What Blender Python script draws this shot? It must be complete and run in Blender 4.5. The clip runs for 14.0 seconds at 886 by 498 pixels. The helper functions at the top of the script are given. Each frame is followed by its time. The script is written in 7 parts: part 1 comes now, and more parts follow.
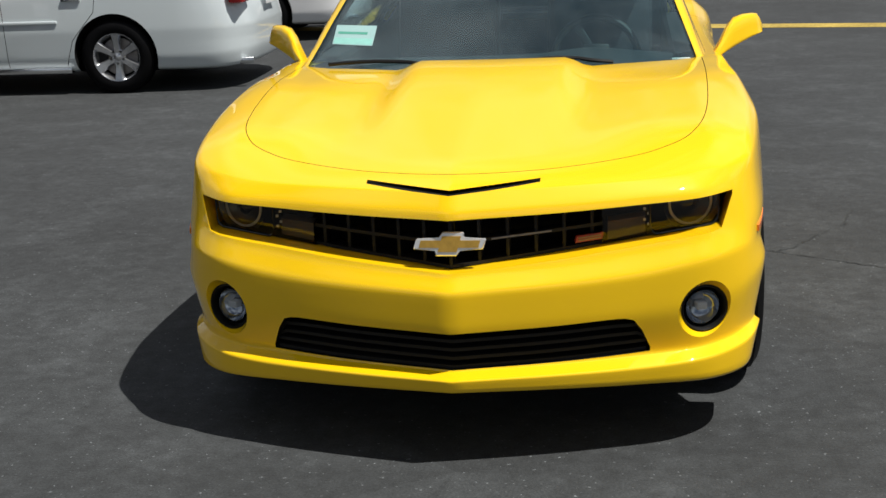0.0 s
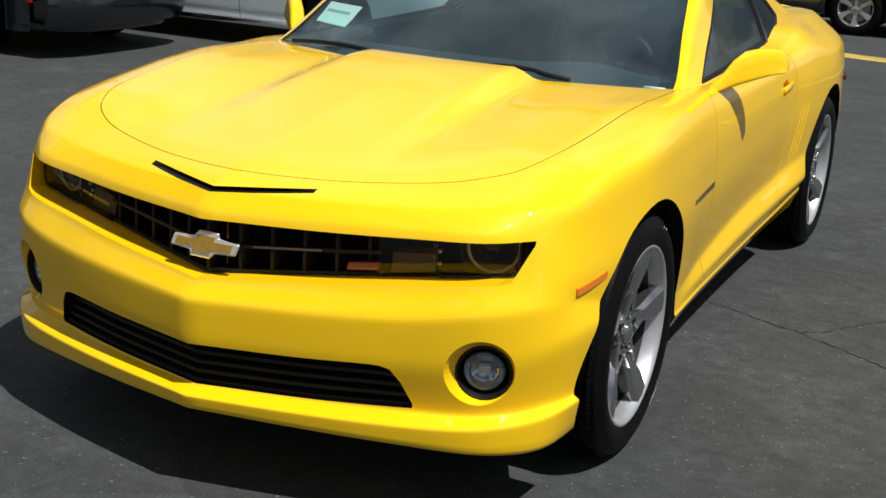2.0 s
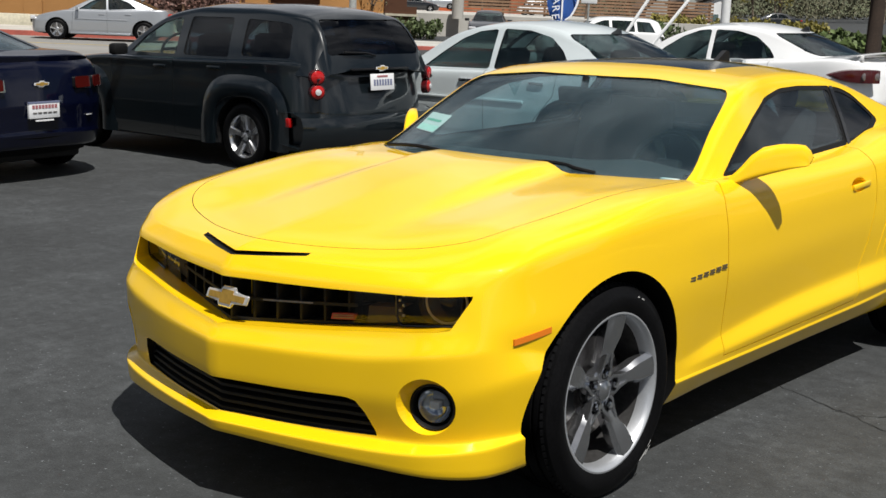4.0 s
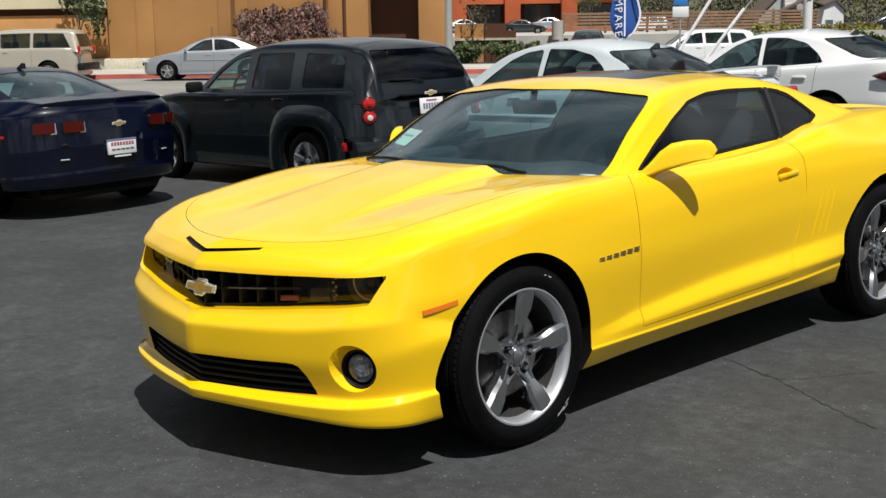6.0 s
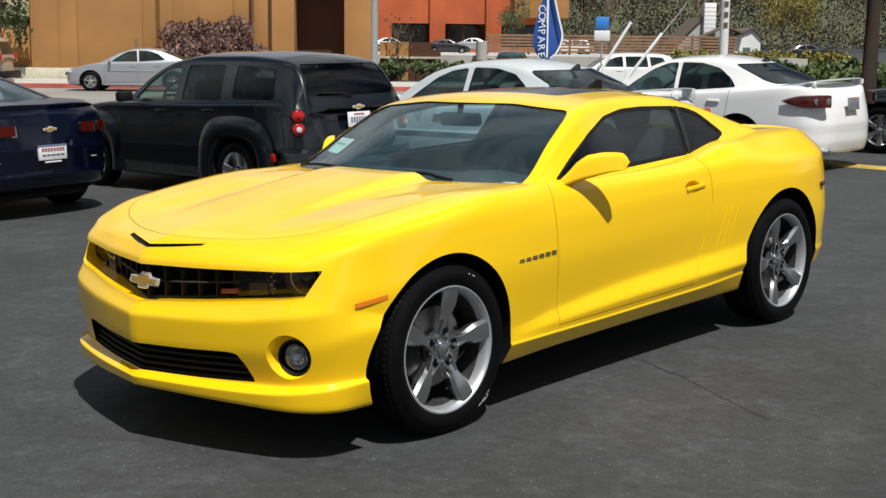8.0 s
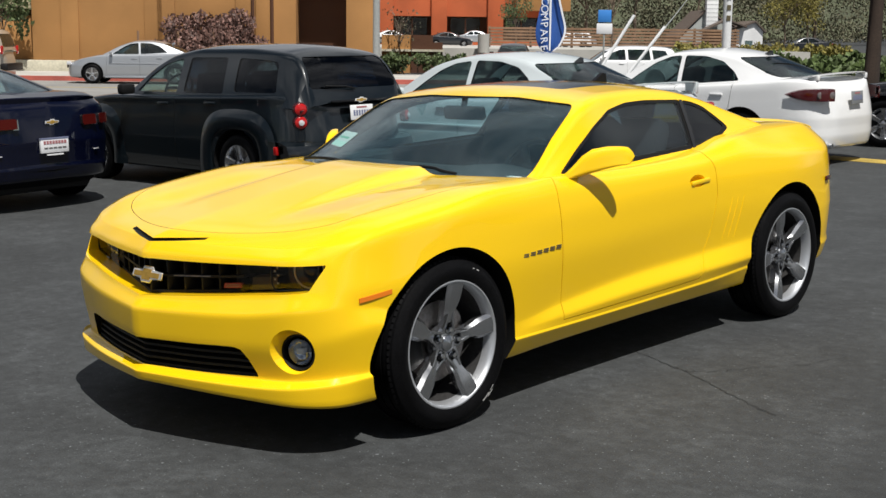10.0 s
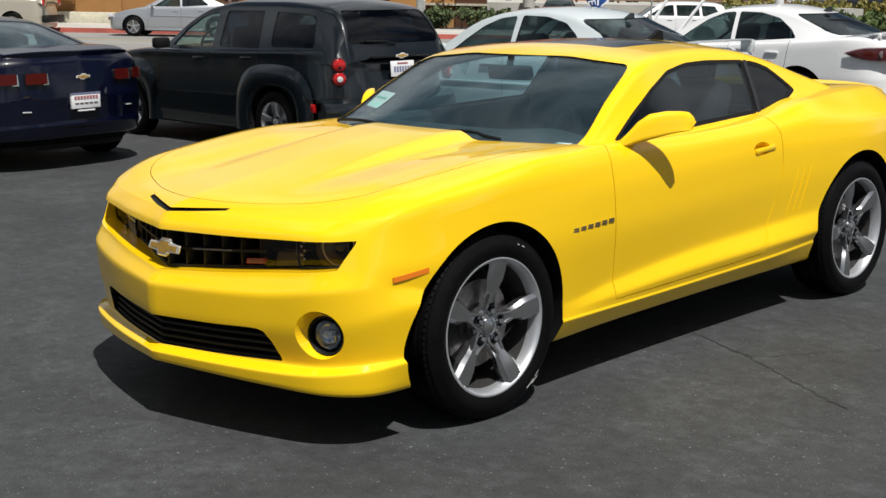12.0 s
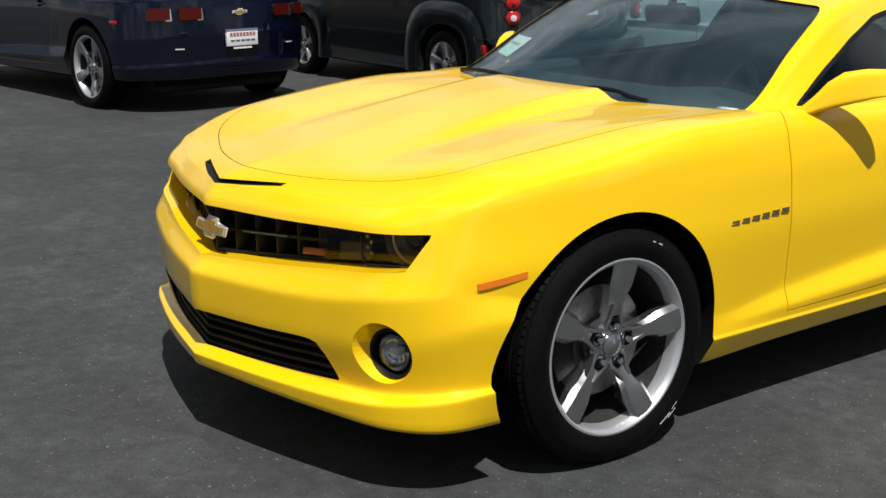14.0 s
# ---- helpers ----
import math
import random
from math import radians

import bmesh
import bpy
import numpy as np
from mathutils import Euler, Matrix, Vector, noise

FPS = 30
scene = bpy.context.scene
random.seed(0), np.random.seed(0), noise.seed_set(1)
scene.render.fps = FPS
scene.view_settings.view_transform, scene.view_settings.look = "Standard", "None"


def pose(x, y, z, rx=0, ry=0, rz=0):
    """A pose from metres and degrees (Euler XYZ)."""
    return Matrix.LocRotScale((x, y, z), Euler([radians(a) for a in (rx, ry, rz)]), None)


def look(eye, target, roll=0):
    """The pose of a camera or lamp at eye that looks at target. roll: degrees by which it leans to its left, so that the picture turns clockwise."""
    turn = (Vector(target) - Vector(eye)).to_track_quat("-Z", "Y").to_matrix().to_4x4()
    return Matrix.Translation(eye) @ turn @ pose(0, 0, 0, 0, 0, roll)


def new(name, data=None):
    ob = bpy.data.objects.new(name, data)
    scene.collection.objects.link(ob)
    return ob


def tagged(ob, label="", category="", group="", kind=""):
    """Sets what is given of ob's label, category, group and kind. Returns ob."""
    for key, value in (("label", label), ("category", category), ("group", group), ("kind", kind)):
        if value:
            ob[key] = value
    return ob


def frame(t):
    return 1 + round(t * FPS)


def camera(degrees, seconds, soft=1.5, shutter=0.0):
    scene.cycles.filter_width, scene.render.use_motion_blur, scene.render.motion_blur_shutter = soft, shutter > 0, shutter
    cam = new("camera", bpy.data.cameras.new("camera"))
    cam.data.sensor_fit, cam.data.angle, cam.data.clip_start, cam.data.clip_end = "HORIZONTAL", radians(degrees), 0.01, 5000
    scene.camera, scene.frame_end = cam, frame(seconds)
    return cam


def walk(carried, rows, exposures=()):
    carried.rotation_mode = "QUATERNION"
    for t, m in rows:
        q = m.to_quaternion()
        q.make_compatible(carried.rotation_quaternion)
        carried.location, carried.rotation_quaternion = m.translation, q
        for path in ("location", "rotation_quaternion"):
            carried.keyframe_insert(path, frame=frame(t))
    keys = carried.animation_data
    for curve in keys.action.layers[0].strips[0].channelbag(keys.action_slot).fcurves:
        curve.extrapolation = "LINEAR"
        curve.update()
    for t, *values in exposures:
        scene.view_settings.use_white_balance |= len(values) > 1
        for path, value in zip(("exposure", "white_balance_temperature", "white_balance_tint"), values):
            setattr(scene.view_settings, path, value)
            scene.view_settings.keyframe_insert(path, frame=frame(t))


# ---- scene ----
cam = camera(38.3, 14.0)
METRES, EYE, TILT, LEAN, TURN = 8.0, 1.5, 0.0, 0.0, 0.0
PATH = [
    (0, (0.506, -3.398, 1.645), (0.218, -1.494, 1.105), -2.5),
    (0.5, (0.829, -3.163, 1.628), (0.424, -1.281, 1.086), -0.2),
    (1, (1.184, -2.975, 1.623), (0.616, -1.129, 1.102), 0.1),
    (1.5, (1.549, -2.798, 1.665), (0.818, -1.016, 1.126), 1.6),
    (2, (1.882, -2.513, 1.61), (1.071, -0.772, 1.054), 3.5),
    (2.5, (2.227, -2.319, 1.606), (1.12, -0.725, 1.125), 1.8),
    (2.6, (2.265, -2.271, 1.612), (1.073, -0.747, 1.107), 1.8),
    (3, (2.526, -2.243, 1.618), (1.294, -0.731, 1.174), 0.7),
    (3.2, (2.665, -2.297, 1.607), (1.439, -0.773, 1.191), 2.2),
    (5.3, (3.867, -2.567, 1.634), (2.469, -1.176, 1.298), -2.5),
    (5.5, (3.996, -2.577, 1.622), (2.573, -1.215, 1.274), -1.8),
    (6, (4.205, -2.599, 1.634), (2.775, -1.243, 1.292), -2.3),
    (6.5, (4.298, -2.696, 1.62), (2.93, -1.276, 1.289), -1.6),
    (7, (4.377, -2.817, 1.623), (2.996, -1.408, 1.29), -1.3),
    (7.5, (4.429, -2.861, 1.618), (3.069, -1.431, 1.293), -0.7),
    (8, (4.438, -2.883, 1.62), (3.094, -1.437, 1.303), -0.8),
    (8.2, (4.429, -2.884, 1.616), (3.087, -1.438, 1.29), -0.8),
    (10.3, (4.403, -2.866, 1.624), (3.057, -1.424, 1.295), -0.7),
    (10.5, (4.39, -2.859, 1.625), (3.034, -1.428, 1.286), -0.7),
    (11, (4.327, -2.778, 1.622), (2.965, -1.36, 1.256), -1.3),
    (11.5, (4.232, -2.64, 1.617), (2.87, -1.226, 1.237), -1.6),
    (12, (4.101, -2.541, 1.617), (2.717, -1.152, 1.221), -0.4),
    (12.5, (3.906, -2.389, 1.63), (2.547, -0.982, 1.214), -1.8),
    (13, (3.785, -2.176, 1.614), (2.332, -0.869, 1.189), -2.7),
    (13.5, (3.692, -1.856, 1.593), (2.16, -0.669, 1.1), -0.6),
    (14, (3.526, -1.568, 1.562), (1.948, -0.44, 1.074), -0.3),
]
walk(cam, [(t, look(eye, target, roll)) for t, eye, target, roll in PATH])

# ---- light ----
SUN_DIR = Vector((0.50, -0.20, 1.0)).normalized()
SUN_EL = math.asin(SUN_DIR.z)
SUN_AZ = math.atan2(SUN_DIR.x, SUN_DIR.y)

world = bpy.data.worlds.new("sky_world")
scene.world = world
world.use_nodes = True
wn, wl = world.node_tree.nodes, world.node_tree.links
sky = wn.new("ShaderNodeTexSky")
sky.sky_type = "NISHITA"
sky.sun_disc = False
sky.sun_elevation = SUN_EL
sky.sun_rotation = SUN_AZ
sky.air_density, sky.dust_density, sky.ozone_density = 1.0, 0.8, 1.5
# broken white cloud over the whole sky
tc = wn.new("ShaderNodeTexCoord")
cloud = wn.new("ShaderNodeTexNoise")
cloud.inputs["Scale"].default_value = 2.6
cloud.inputs["Detail"].default_value = 7.0
cloud.inputs["Roughness"].default_value = 0.58
ramp = wn.new("ShaderNodeValToRGB")
ramp.color_ramp.elements[0].position = 0.43
ramp.color_ramp.elements[1].position = 0.68
mixc = wn.new("ShaderNodeMix")
mixc.data_type = "RGBA"
mixc.inputs["B"].default_value = (24.0, 24.3, 25.0, 1)
drift = wn.new("ShaderNodeVectorMath")
drift.operation = "ADD"
drift.inputs[1].default_value = (15.0, 15.0, 15.0)
wl.new(tc.outputs["Generated"], drift.inputs[0])
wl.new(drift.outputs["Vector"], cloud.inputs["Vector"])
wl.new(cloud.outputs["Fac"], ramp.inputs["Fac"])
wl.new(ramp.outputs["Color"], mixc.inputs["Factor"])
wl.new(sky.outputs["Color"], mixc.inputs["A"])
wl.new(mixc.outputs["Result"], wn["Background"].inputs["Color"])
wn["Background"].inputs["Strength"].default_value = 0.0275

sun = new("sun", bpy.data.lights.new("sun", "SUN"))
sun.data.energy = 5.45
sun.data.angle = radians(0.53)
sun.data.color = (1.0, 0.965, 0.905)
sun.matrix_basis = look(SUN_DIR * 60, (0, 0, 0))
scene.view_settings.exposure = 0.0


# ---- materials ----
def principled(name, color, rough=0.5, metal=0.0, coat=0.0, spec=0.5):
    m = bpy.data.materials.new(name)
    m.use_nodes = True
    b = m.node_tree.nodes["Principled BSDF"]
    b.inputs["Base Color"].default_value = (*color, 1)
    b.inputs["Roughness"].default_value = rough
    b.inputs["Metallic"].default_value = metal
    b.inputs["Coat Weight"].default_value = coat
    b.inputs["Coat Roughness"].default_value = 0.03
    b.inputs["Specular IOR Level"].default_value = spec
    return m


def grain(m, color, scale, amount=0.25, bump=0.0, detail=5.0, big=0.0, big_amount=0.0, rough=0.0, dist=0.01):
    """Two scales of noise in the colour, and fine relief."""
    n, l = m.node_tree.nodes, m.node_tree.links
    b = n["Principled BSDF"]
    co = n.new("ShaderNodeTexCoord")
    fine = n.new("ShaderNodeTexNoise")
    fine.inputs["Scale"].default_value = scale
    fine.inputs["Detail"].default_value = detail
    l.new(co.outputs["Object"], fine.inputs["Vector"])
    low = n.new("ShaderNodeMapRange")
    low.inputs["From Min"].default_value, low.inputs["From Max"].default_value = 0.3, 0.7
    low.inputs["To Min"].default_value, low.inputs["To Max"].default_value = 1 - amount, 1 + amount
    l.new(fine.outputs["Fac"], low.inputs["Value"])
    last = low.outputs["Result"]
    if big:
        wide = n.new("ShaderNodeTexNoise")
        wide.inputs["Scale"].default_value = big
        wide.inputs["Detail"].default_value = 4.0
        l.new(co.outputs["Object"], wide.inputs["Vector"])
        wr = n.new("ShaderNodeMapRange")
        wr.inputs["From Min"].default_value, wr.inputs["From Max"].default_value = 0.32, 0.68
        wr.inputs["To Min"].default_value, wr.inputs["To Max"].default_value = 1 - big_amount, 1 + big_amount
        l.new(wide.outputs["Fac"], wr.inputs["Value"])
        mul = n.new("ShaderNodeMath")
        mul.operation = "MULTIPLY"
        l.new(last, mul.inputs[0])
        l.new(wr.outputs["Result"], mul.inputs[1])
        last = mul.outputs["Value"]
    mix = n.new("ShaderNodeVectorMath")
    mix.operation = "SCALE"
    mix.inputs[0].default_value = color
    l.new(last, mix.inputs["Scale"])
    l.new(mix.outputs["Vector"], b.inputs["Base Color"])
    if rough:
        rr = n.new("ShaderNodeMapRange")
        rr.inputs["To Min"].default_value = max(0.02, b.inputs["Roughness"].default_value - rough)
        rr.inputs["To Max"].default_value = b.inputs["Roughness"].default_value + rough
        l.new(fine.outputs["Fac"], rr.inputs["Value"])
        l.new(rr.outputs["Result"], b.inputs["Roughness"])
    if bump:
        bp = n.new("ShaderNodeBump")
        bp.inputs["Strength"].default_value = bump
        bp.inputs["Distance"].default_value = dist
        l.new(fine.outputs["Fac"], bp.inputs["Height"])
        l.new(bp.outputs["Normal"], b.inputs["Normal"])
    return m


def paint(name, color, flake=0.0, rough=0.35, haze=0.04, coat=1.0, spec=0.3):
    """Clear-coated car paint with a faint unevenness and a film of dust."""
    m = principled(name, color, rough, flake, coat, spec)
    m.node_tree.nodes["Principled BSDF"].inputs["Coat IOR"].default_value = 1.6
    n, l = m.node_tree.nodes, m.node_tree.links
    b = n["Principled BSDF"]
    co = n.new("ShaderNodeTexCoord")
    a = n.new("ShaderNodeTexNoise")
    a.inputs["Scale"].default_value = 3.0
    a.inputs["Detail"].default_value = 6.0
    l.new(co.outputs["Object"], a.inputs["Vector"])
    r = n.new("ShaderNodeMapRange")
    r.inputs["From Min"].default_value, r.inputs["From Max"].default_value = 0.35, 0.7
    r.inputs["To Min"].default_value, r.inputs["To Max"].default_value = 0.012, 0.012 + haze
    l.new(a.outputs["Fac"], r.inputs["Value"])
    l.new(r.outputs["Result"], b.inputs["Coat Roughness"])
    w = n.new("ShaderNodeTexNoise")
    w.inputs["Scale"].default_value = 900.0
    l.new(co.outputs["Object"], w.inputs["Vector"])
    mr = n.new("ShaderNodeMapRange")
    mr.inputs["To Min"].default_value, mr.inputs["To Max"].default_value = 0.96, 1.04
    l.new(w.outputs["Fac"], mr.inputs["Value"])
    s = n.new("ShaderNodeVectorMath")
    s.operation = "SCALE"
    s.inputs[0].default_value = color
    l.new(mr.outputs["Result"], s.inputs["Scale"])
    l.new(s.outputs["Vector"], b.inputs["Base Color"])
    return m


def glass(name, tint, rough=0.0, haze=0.0, gloss=0.042):
    m = bpy.data.materials.new(name)
    m.use_nodes = True
    n, l = m.node_tree.nodes, m.node_tree.links
    n.remove(n["Principled BSDF"])
    t = n.new("ShaderNodeBsdfTransparent")
    t.inputs["Color"].default_value = (*tint, 1)
    g = n.new("ShaderNodeBsdfGlossy")
    g.inputs["Roughness"].default_value = rough
    # gloss that grows towards grazing view, alike from both sides of the pane
    f = n.new("ShaderNodeLayerWeight")
    f.inputs["Blend"].default_value = 0.5
    pw = n.new("ShaderNodeMath")
    pw.operation = "POWER"
    pw.inputs[1].default_value = 5.0
    l.new(f.outputs["Facing"], pw.inputs[0])
    fr = n.new("ShaderNodeMapRange")
    fr.inputs["To Min"].default_value, fr.inputs["To Max"].default_value = gloss, 0.9
    l.new(pw.outputs["Value"], fr.inputs["Value"])
    mx = n.new("ShaderNodeMixShader")
    l.new(fr.outputs["Result"], mx.inputs["Fac"])
    l.new(t.outputs["BSDF"], mx.inputs[1])
    l.new(g.outputs["BSDF"], mx.inputs[2])
    last = mx
    if haze:
        # a thin, uneven bluish veil: the pane's sky sheen put in as diffuse colour
        d = n.new("ShaderNodeBsdfDiffuse")
        d.inputs["Color"].default_value = (0.29, 0.43, 0.52, 1)
        co = n.new("ShaderNodeTexCoord")
        no = n.new("ShaderNodeTexNoise")
        no.inputs["Scale"].default_value, no.inputs["Detail"].default_value = 2.2, 6.0
        l.new(co.outputs["Object"], no.inputs["Vector"])
        mr = n.new("ShaderNodeMapRange")
        mr.inputs["From Min"].default_value, mr.inputs["From Max"].default_value = 0.3, 0.7
        mr.inputs["To Min"].default_value, mr.inputs["To Max"].default_value = haze * 0.5, haze * 1.5
        l.new(no.outputs["Fac"], mr.inputs["Value"])
        last = n.new("ShaderNodeMixShader")
        l.new(mr.outputs["Result"], last.inputs["Fac"])
        l.new(mx.outputs["Shader"], last.inputs[1])
        l.new(d.outputs["BSDF"], last.inputs[2])
    l.new(last.outputs["Shader"], n["Material Output"].inputs["Surface"])
    return m


YELLOW = paint("yellow_paint", (0.93, 0.582, 0.005), 0.0, 0.4, 0.012, 1.0, 0.05)
BLUE = paint("dark_blue_paint", (0.0007, 0.0017, 0.0115), 0.0, 0.3, 0.03, 0.7, 0.1)
SLATE = paint("dark_slate_paint", (0.0048, 0.0080, 0.0108), 0.1, 0.3, 0.03, 0.85, 0.25)
WHITE = paint("white_paint", (0.76, 0.77, 0.78), 0.0, 0.4)
SILVERWHITE = paint("pale_silver_paint", (0.60, 0.66, 0.68), 0.15, 0.38)
SILVER = paint("silver_paint", (0.40, 0.42, 0.45), 0.6, 0.35)
CHAMPAGNE = paint("champagne_paint", (0.50, 0.46, 0.38), 0.45, 0.35)
DARKCAR = paint("near_black_paint", (0.012, 0.013, 0.016), 0.1, 0.3)
DARKREDCAR = paint("maroon_paint", (0.035, 0.004, 0.005), 0.0, 0.3, 0.04, 0.8)
BLACK = grain(principled("black_plastic", (0.006, 0.006, 0.0065), 0.55, spec=0.3), (0.006, 0.006, 0.0065), 400, 0.2, 0.15, dist=0.001)
DULLBLACK = grain(principled("dull_black_plastic", (0.0035, 0.0035, 0.004), 0.8, spec=0.1), (0.0035, 0.0035, 0.004), 200, 0.2)
GLOSSBLACK = principled("gloss_black", (0.008, 0.008, 0.009), 0.12)
CABIN = grain(principled("dark_trim_cloth", (0.02, 0.02, 0.022), 0.8), (0.02, 0.02, 0.022), 300, 0.12, 0.03, dist=0.0005)
SEATGREY = grain(principled("grey_seat_cloth", (0.013, 0.013, 0.015), 0.85), (0.013, 0.013, 0.015), 300, 0.12, 0.03, dist=0.0005)
RUBBER = grain(principled("tyre_rubber", (0.004, 0.004, 0.0045), 0.46, spec=0.08), (0.004, 0.004, 0.0045), 120, 0.3, 0.2, big=6, big_amount=0.25, dist=0.001)
PALEMARK = grain(principled("pale_rubber_mark", (0.45, 0.45, 0.44), 0.6), (0.45, 0.45, 0.44), 300, 0.4)
ALLOY = grain(principled("grey_alloy", (0.44, 0.45, 0.47), 0.20, 0.95, 0.3), (0.44, 0.45, 0.47), 200, 0.06, 0.0, big=5, big_amount=0.08)
BARREL = grain(principled("silver_rim_barrel", (0.60, 0.62, 0.65), 0.38, 0.75), (0.60, 0.62, 0.65), 200, 0.06)
# dark grey that holds the shade deep inside the rim
BARRELSHADE = grain(principled("shaded_inner_barrel", (0.035, 0.034, 0.034), 0.6, 0.3), (0.035, 0.034, 0.034), 60, 0.3)
BRIGHTALLOY = grain(principled("bright_alloy", (0.62, 0.63, 0.65), 0.22, 0.9), (0.62, 0.63, 0.65), 200, 0.06)
STEEL = grain(principled("brake_steel", (0.32, 0.30, 0.29), 0.4, 0.9), (0.32, 0.30, 0.29), 60, 0.2)
CHROME = principled("chrome", (0.86, 0.87, 0.88), 0.08, 1.0)
SILVERTRIM = principled("bright_silver_trim", (0.86, 0.87, 0.88), 0.2, 0.6)
GOLD = grain(principled("gold_badge", (0.66, 0.40, 0.08), 0.26, 0.6), (0.66, 0.40, 0.08), 80, 0.12)
REDBADGE = principled("red_badge", (0.26, 0.035, 0.03), 0.35)
DARKBADGE = principled("dark_chrome_badge", (0.24, 0.20, 0.12), 0.3, 0.7)
AMBER = principled("amber_lens", (0.75, 0.19, 0.01), 0.15, coat=0.6)
REDLENS = principled("red_lens", (0.42, 0.008, 0.008), 0.12, coat=0.8)
SMOKELENS = principled("smoked_clear_lens", (0.20, 0.17, 0.17), 0.12, 0.4, coat=0.8)
PLATEGREY = grain(principled("grey_plate", (0.20, 0.21, 0.22), 0.5), (0.20, 0.21, 0.22), 60, 0.2)
DARKRED = principled("smoked_red_lens", (0.065, 0.005, 0.007), 0.1, coat=0.8)
CLEARLENS = principled("clear_lens", (0.75, 0.76, 0.78), 0.12, 0.3, coat=0.8)
SMOKED = glass("smoked_lens_glass", (0.78, 0.73, 0.60))
FOGGLASS = glass("fog_lamp_glass", (0.80, 0.83, 0.85), gloss=0.06)
WINDSCREEN = glass("windscreen_glass", (0.82, 0.95, 0.96), haze=0.026, gloss=0.062)
SIDEGLASS = glass("tinted_side_glass", (0.82, 0.90, 0.92), haze=0.0, gloss=0.05)
DARKGLASS = glass("privacy_glass", (0.24, 0.29, 0.36), gloss=0.05)
PLATEWHITE = principled("plate_white", (0.75, 0.76, 0.78), 0.4)
PLATEINK = principled("plate_ink", (0.16, 0.18, 0.28), 0.5)
PLATERED = principled("plate_red", (0.36, 0.14, 0.15), 0.5)
STICKER = grain(principled("pale_green_sticker", (0.45, 0.72, 0.62), 0.5), (0.45, 0.72, 0.62), 40, 0.08)
STICKERWHITE = principled("white_paper", (0.55, 0.64, 0.61), 0.5)
DEEPRED = principled("deep_red_lens", (0.060, 0.004, 0.003), 0.2, spec=0.3)
STICKERGREEN = principled("green_paper", (0.12, 0.42, 0.30), 0.5)


# ---- mesh helpers ----
def curve(keys):
    """A smooth curve through (t, value) keys that does not overshoot."""
    t = np.array([k[0] for k in keys], float)
    v = np.array([k[1] for k in keys], float)
    h, s = np.diff(t), np.diff(v) / np.diff(t)
    d = np.zeros(len(t))
    for i in range(1, len(t) - 1):
        if s[i - 1] * s[i] > 0:
            w1, w2 = 2 * h[i] + h[i - 1], h[i] + 2 * h[i - 1]
            d[i] = (w1 + w2) / (w1 / s[i - 1] + w2 / s[i])
    d[0], d[-1] = s[0], s[-1]

    def at(q):
        q = np.clip(np.asarray(q, float), t[0], t[-1])
        i = np.clip(np.searchsorted(t, q, side="right") - 1, 0, len(h) - 1)
        u = (q - t[i]) / h[i]
        return (
            (2 * u**3 - 3 * u**2 + 1) * v[i]
            + (u**3 - 2 * u**2 + u) * h[i] * d[i]
            + (3 * u**2 - 2 * u**3) * v[i + 1]
            + (u**3 - u**2) * h[i] * d[i + 1]
        )

    return at


def grid_bm(P, wrap=False, bm=None):
    """Quads over a grid of points [row][column]."""
    bm = bm or bmesh.new()
    V = [[bm.verts.new(p) for p in row] for row in P]
    cols = len(V[0])
    for i in range(len(V) - 1):
        for j in range(cols if wrap else cols - 1):
            k = (j + 1) % cols
            bm.faces.new((V[i][j], V[i][k], V[i + 1][k], V[i + 1][j]))
    return bm


def prism(poly, a, b, axis, bm=None, mat=0):
    """A prism: a 2D outline carried along an axis from a to b. The outline is in the other two axes, in order."""
    bm = bm or bmesh.new()
    rest = [n for n in range(3) if n != axis]

    def put(p, q):
        c = [0, 0, 0]
        c[axis], c[rest[0]], c[rest[1]] = q, p[0], p[1]
        return bm.verts.new(c)

    A, B = [put(p, a) for p in poly], [put(p, b) for p in poly]
    faces = [bm.faces.new(A[::-1]), bm.faces.new(B)]
    for i in range(len(poly)):
        j = (i + 1) % len(poly)
        faces.append(bm.faces.new((A[i], A[j], B[j], B[i])))
    for f in faces:
        f.material_index = mat
    return bm


def box_bm(x0, x1, y0, y1, z0, z1, bevel=0.0, bm=None):
    own = bmesh.new()
    bmesh.ops.create_cube(own, size=1)
    for v in own.verts:
        v.co = ((x0 + x1) / 2 + v.co.x * (x1 - x0), (y0 + y1) / 2 + v.co.y * (y1 - y0), (z0 + z1) / 2 + v.co.z * (z1 - z0))
    if bevel:
        bmesh.ops.bevel(own, geom=own.edges[:], offset=bevel, segments=2, affect="EDGES", profile=0.5)
    return merge(bm, own)


def merge(bm, own, m=None):
    """Adds the bmesh own to bm, moved by m."""
    if m is not None:
        bmesh.ops.transform(own, matrix=m, verts=own.verts)
    if bm is None:
        return own
    me = bpy.data.meshes.new("t")
    own.to_mesh(me)
    own.free()
    bm.from_mesh(me)
    bpy.data.meshes.remove(me)
    return bm


def lathe(profile, seg=48, bm=None, closed=False):
    """A profile of (radius, x) turned about the x axis."""
    P = []
    for r, x in profile:
        P.append([(x, r * math.cos(2 * math.pi * j / seg), r * math.sin(2 * math.pi * j / seg)) for j in range(seg)])
    if closed:
        P.append(P[0])
    out = grid_bm(P, True, bm)
    if closed:
        bmesh.ops.remove_doubles(out, verts=out.verts, dist=1e-6)
    return out


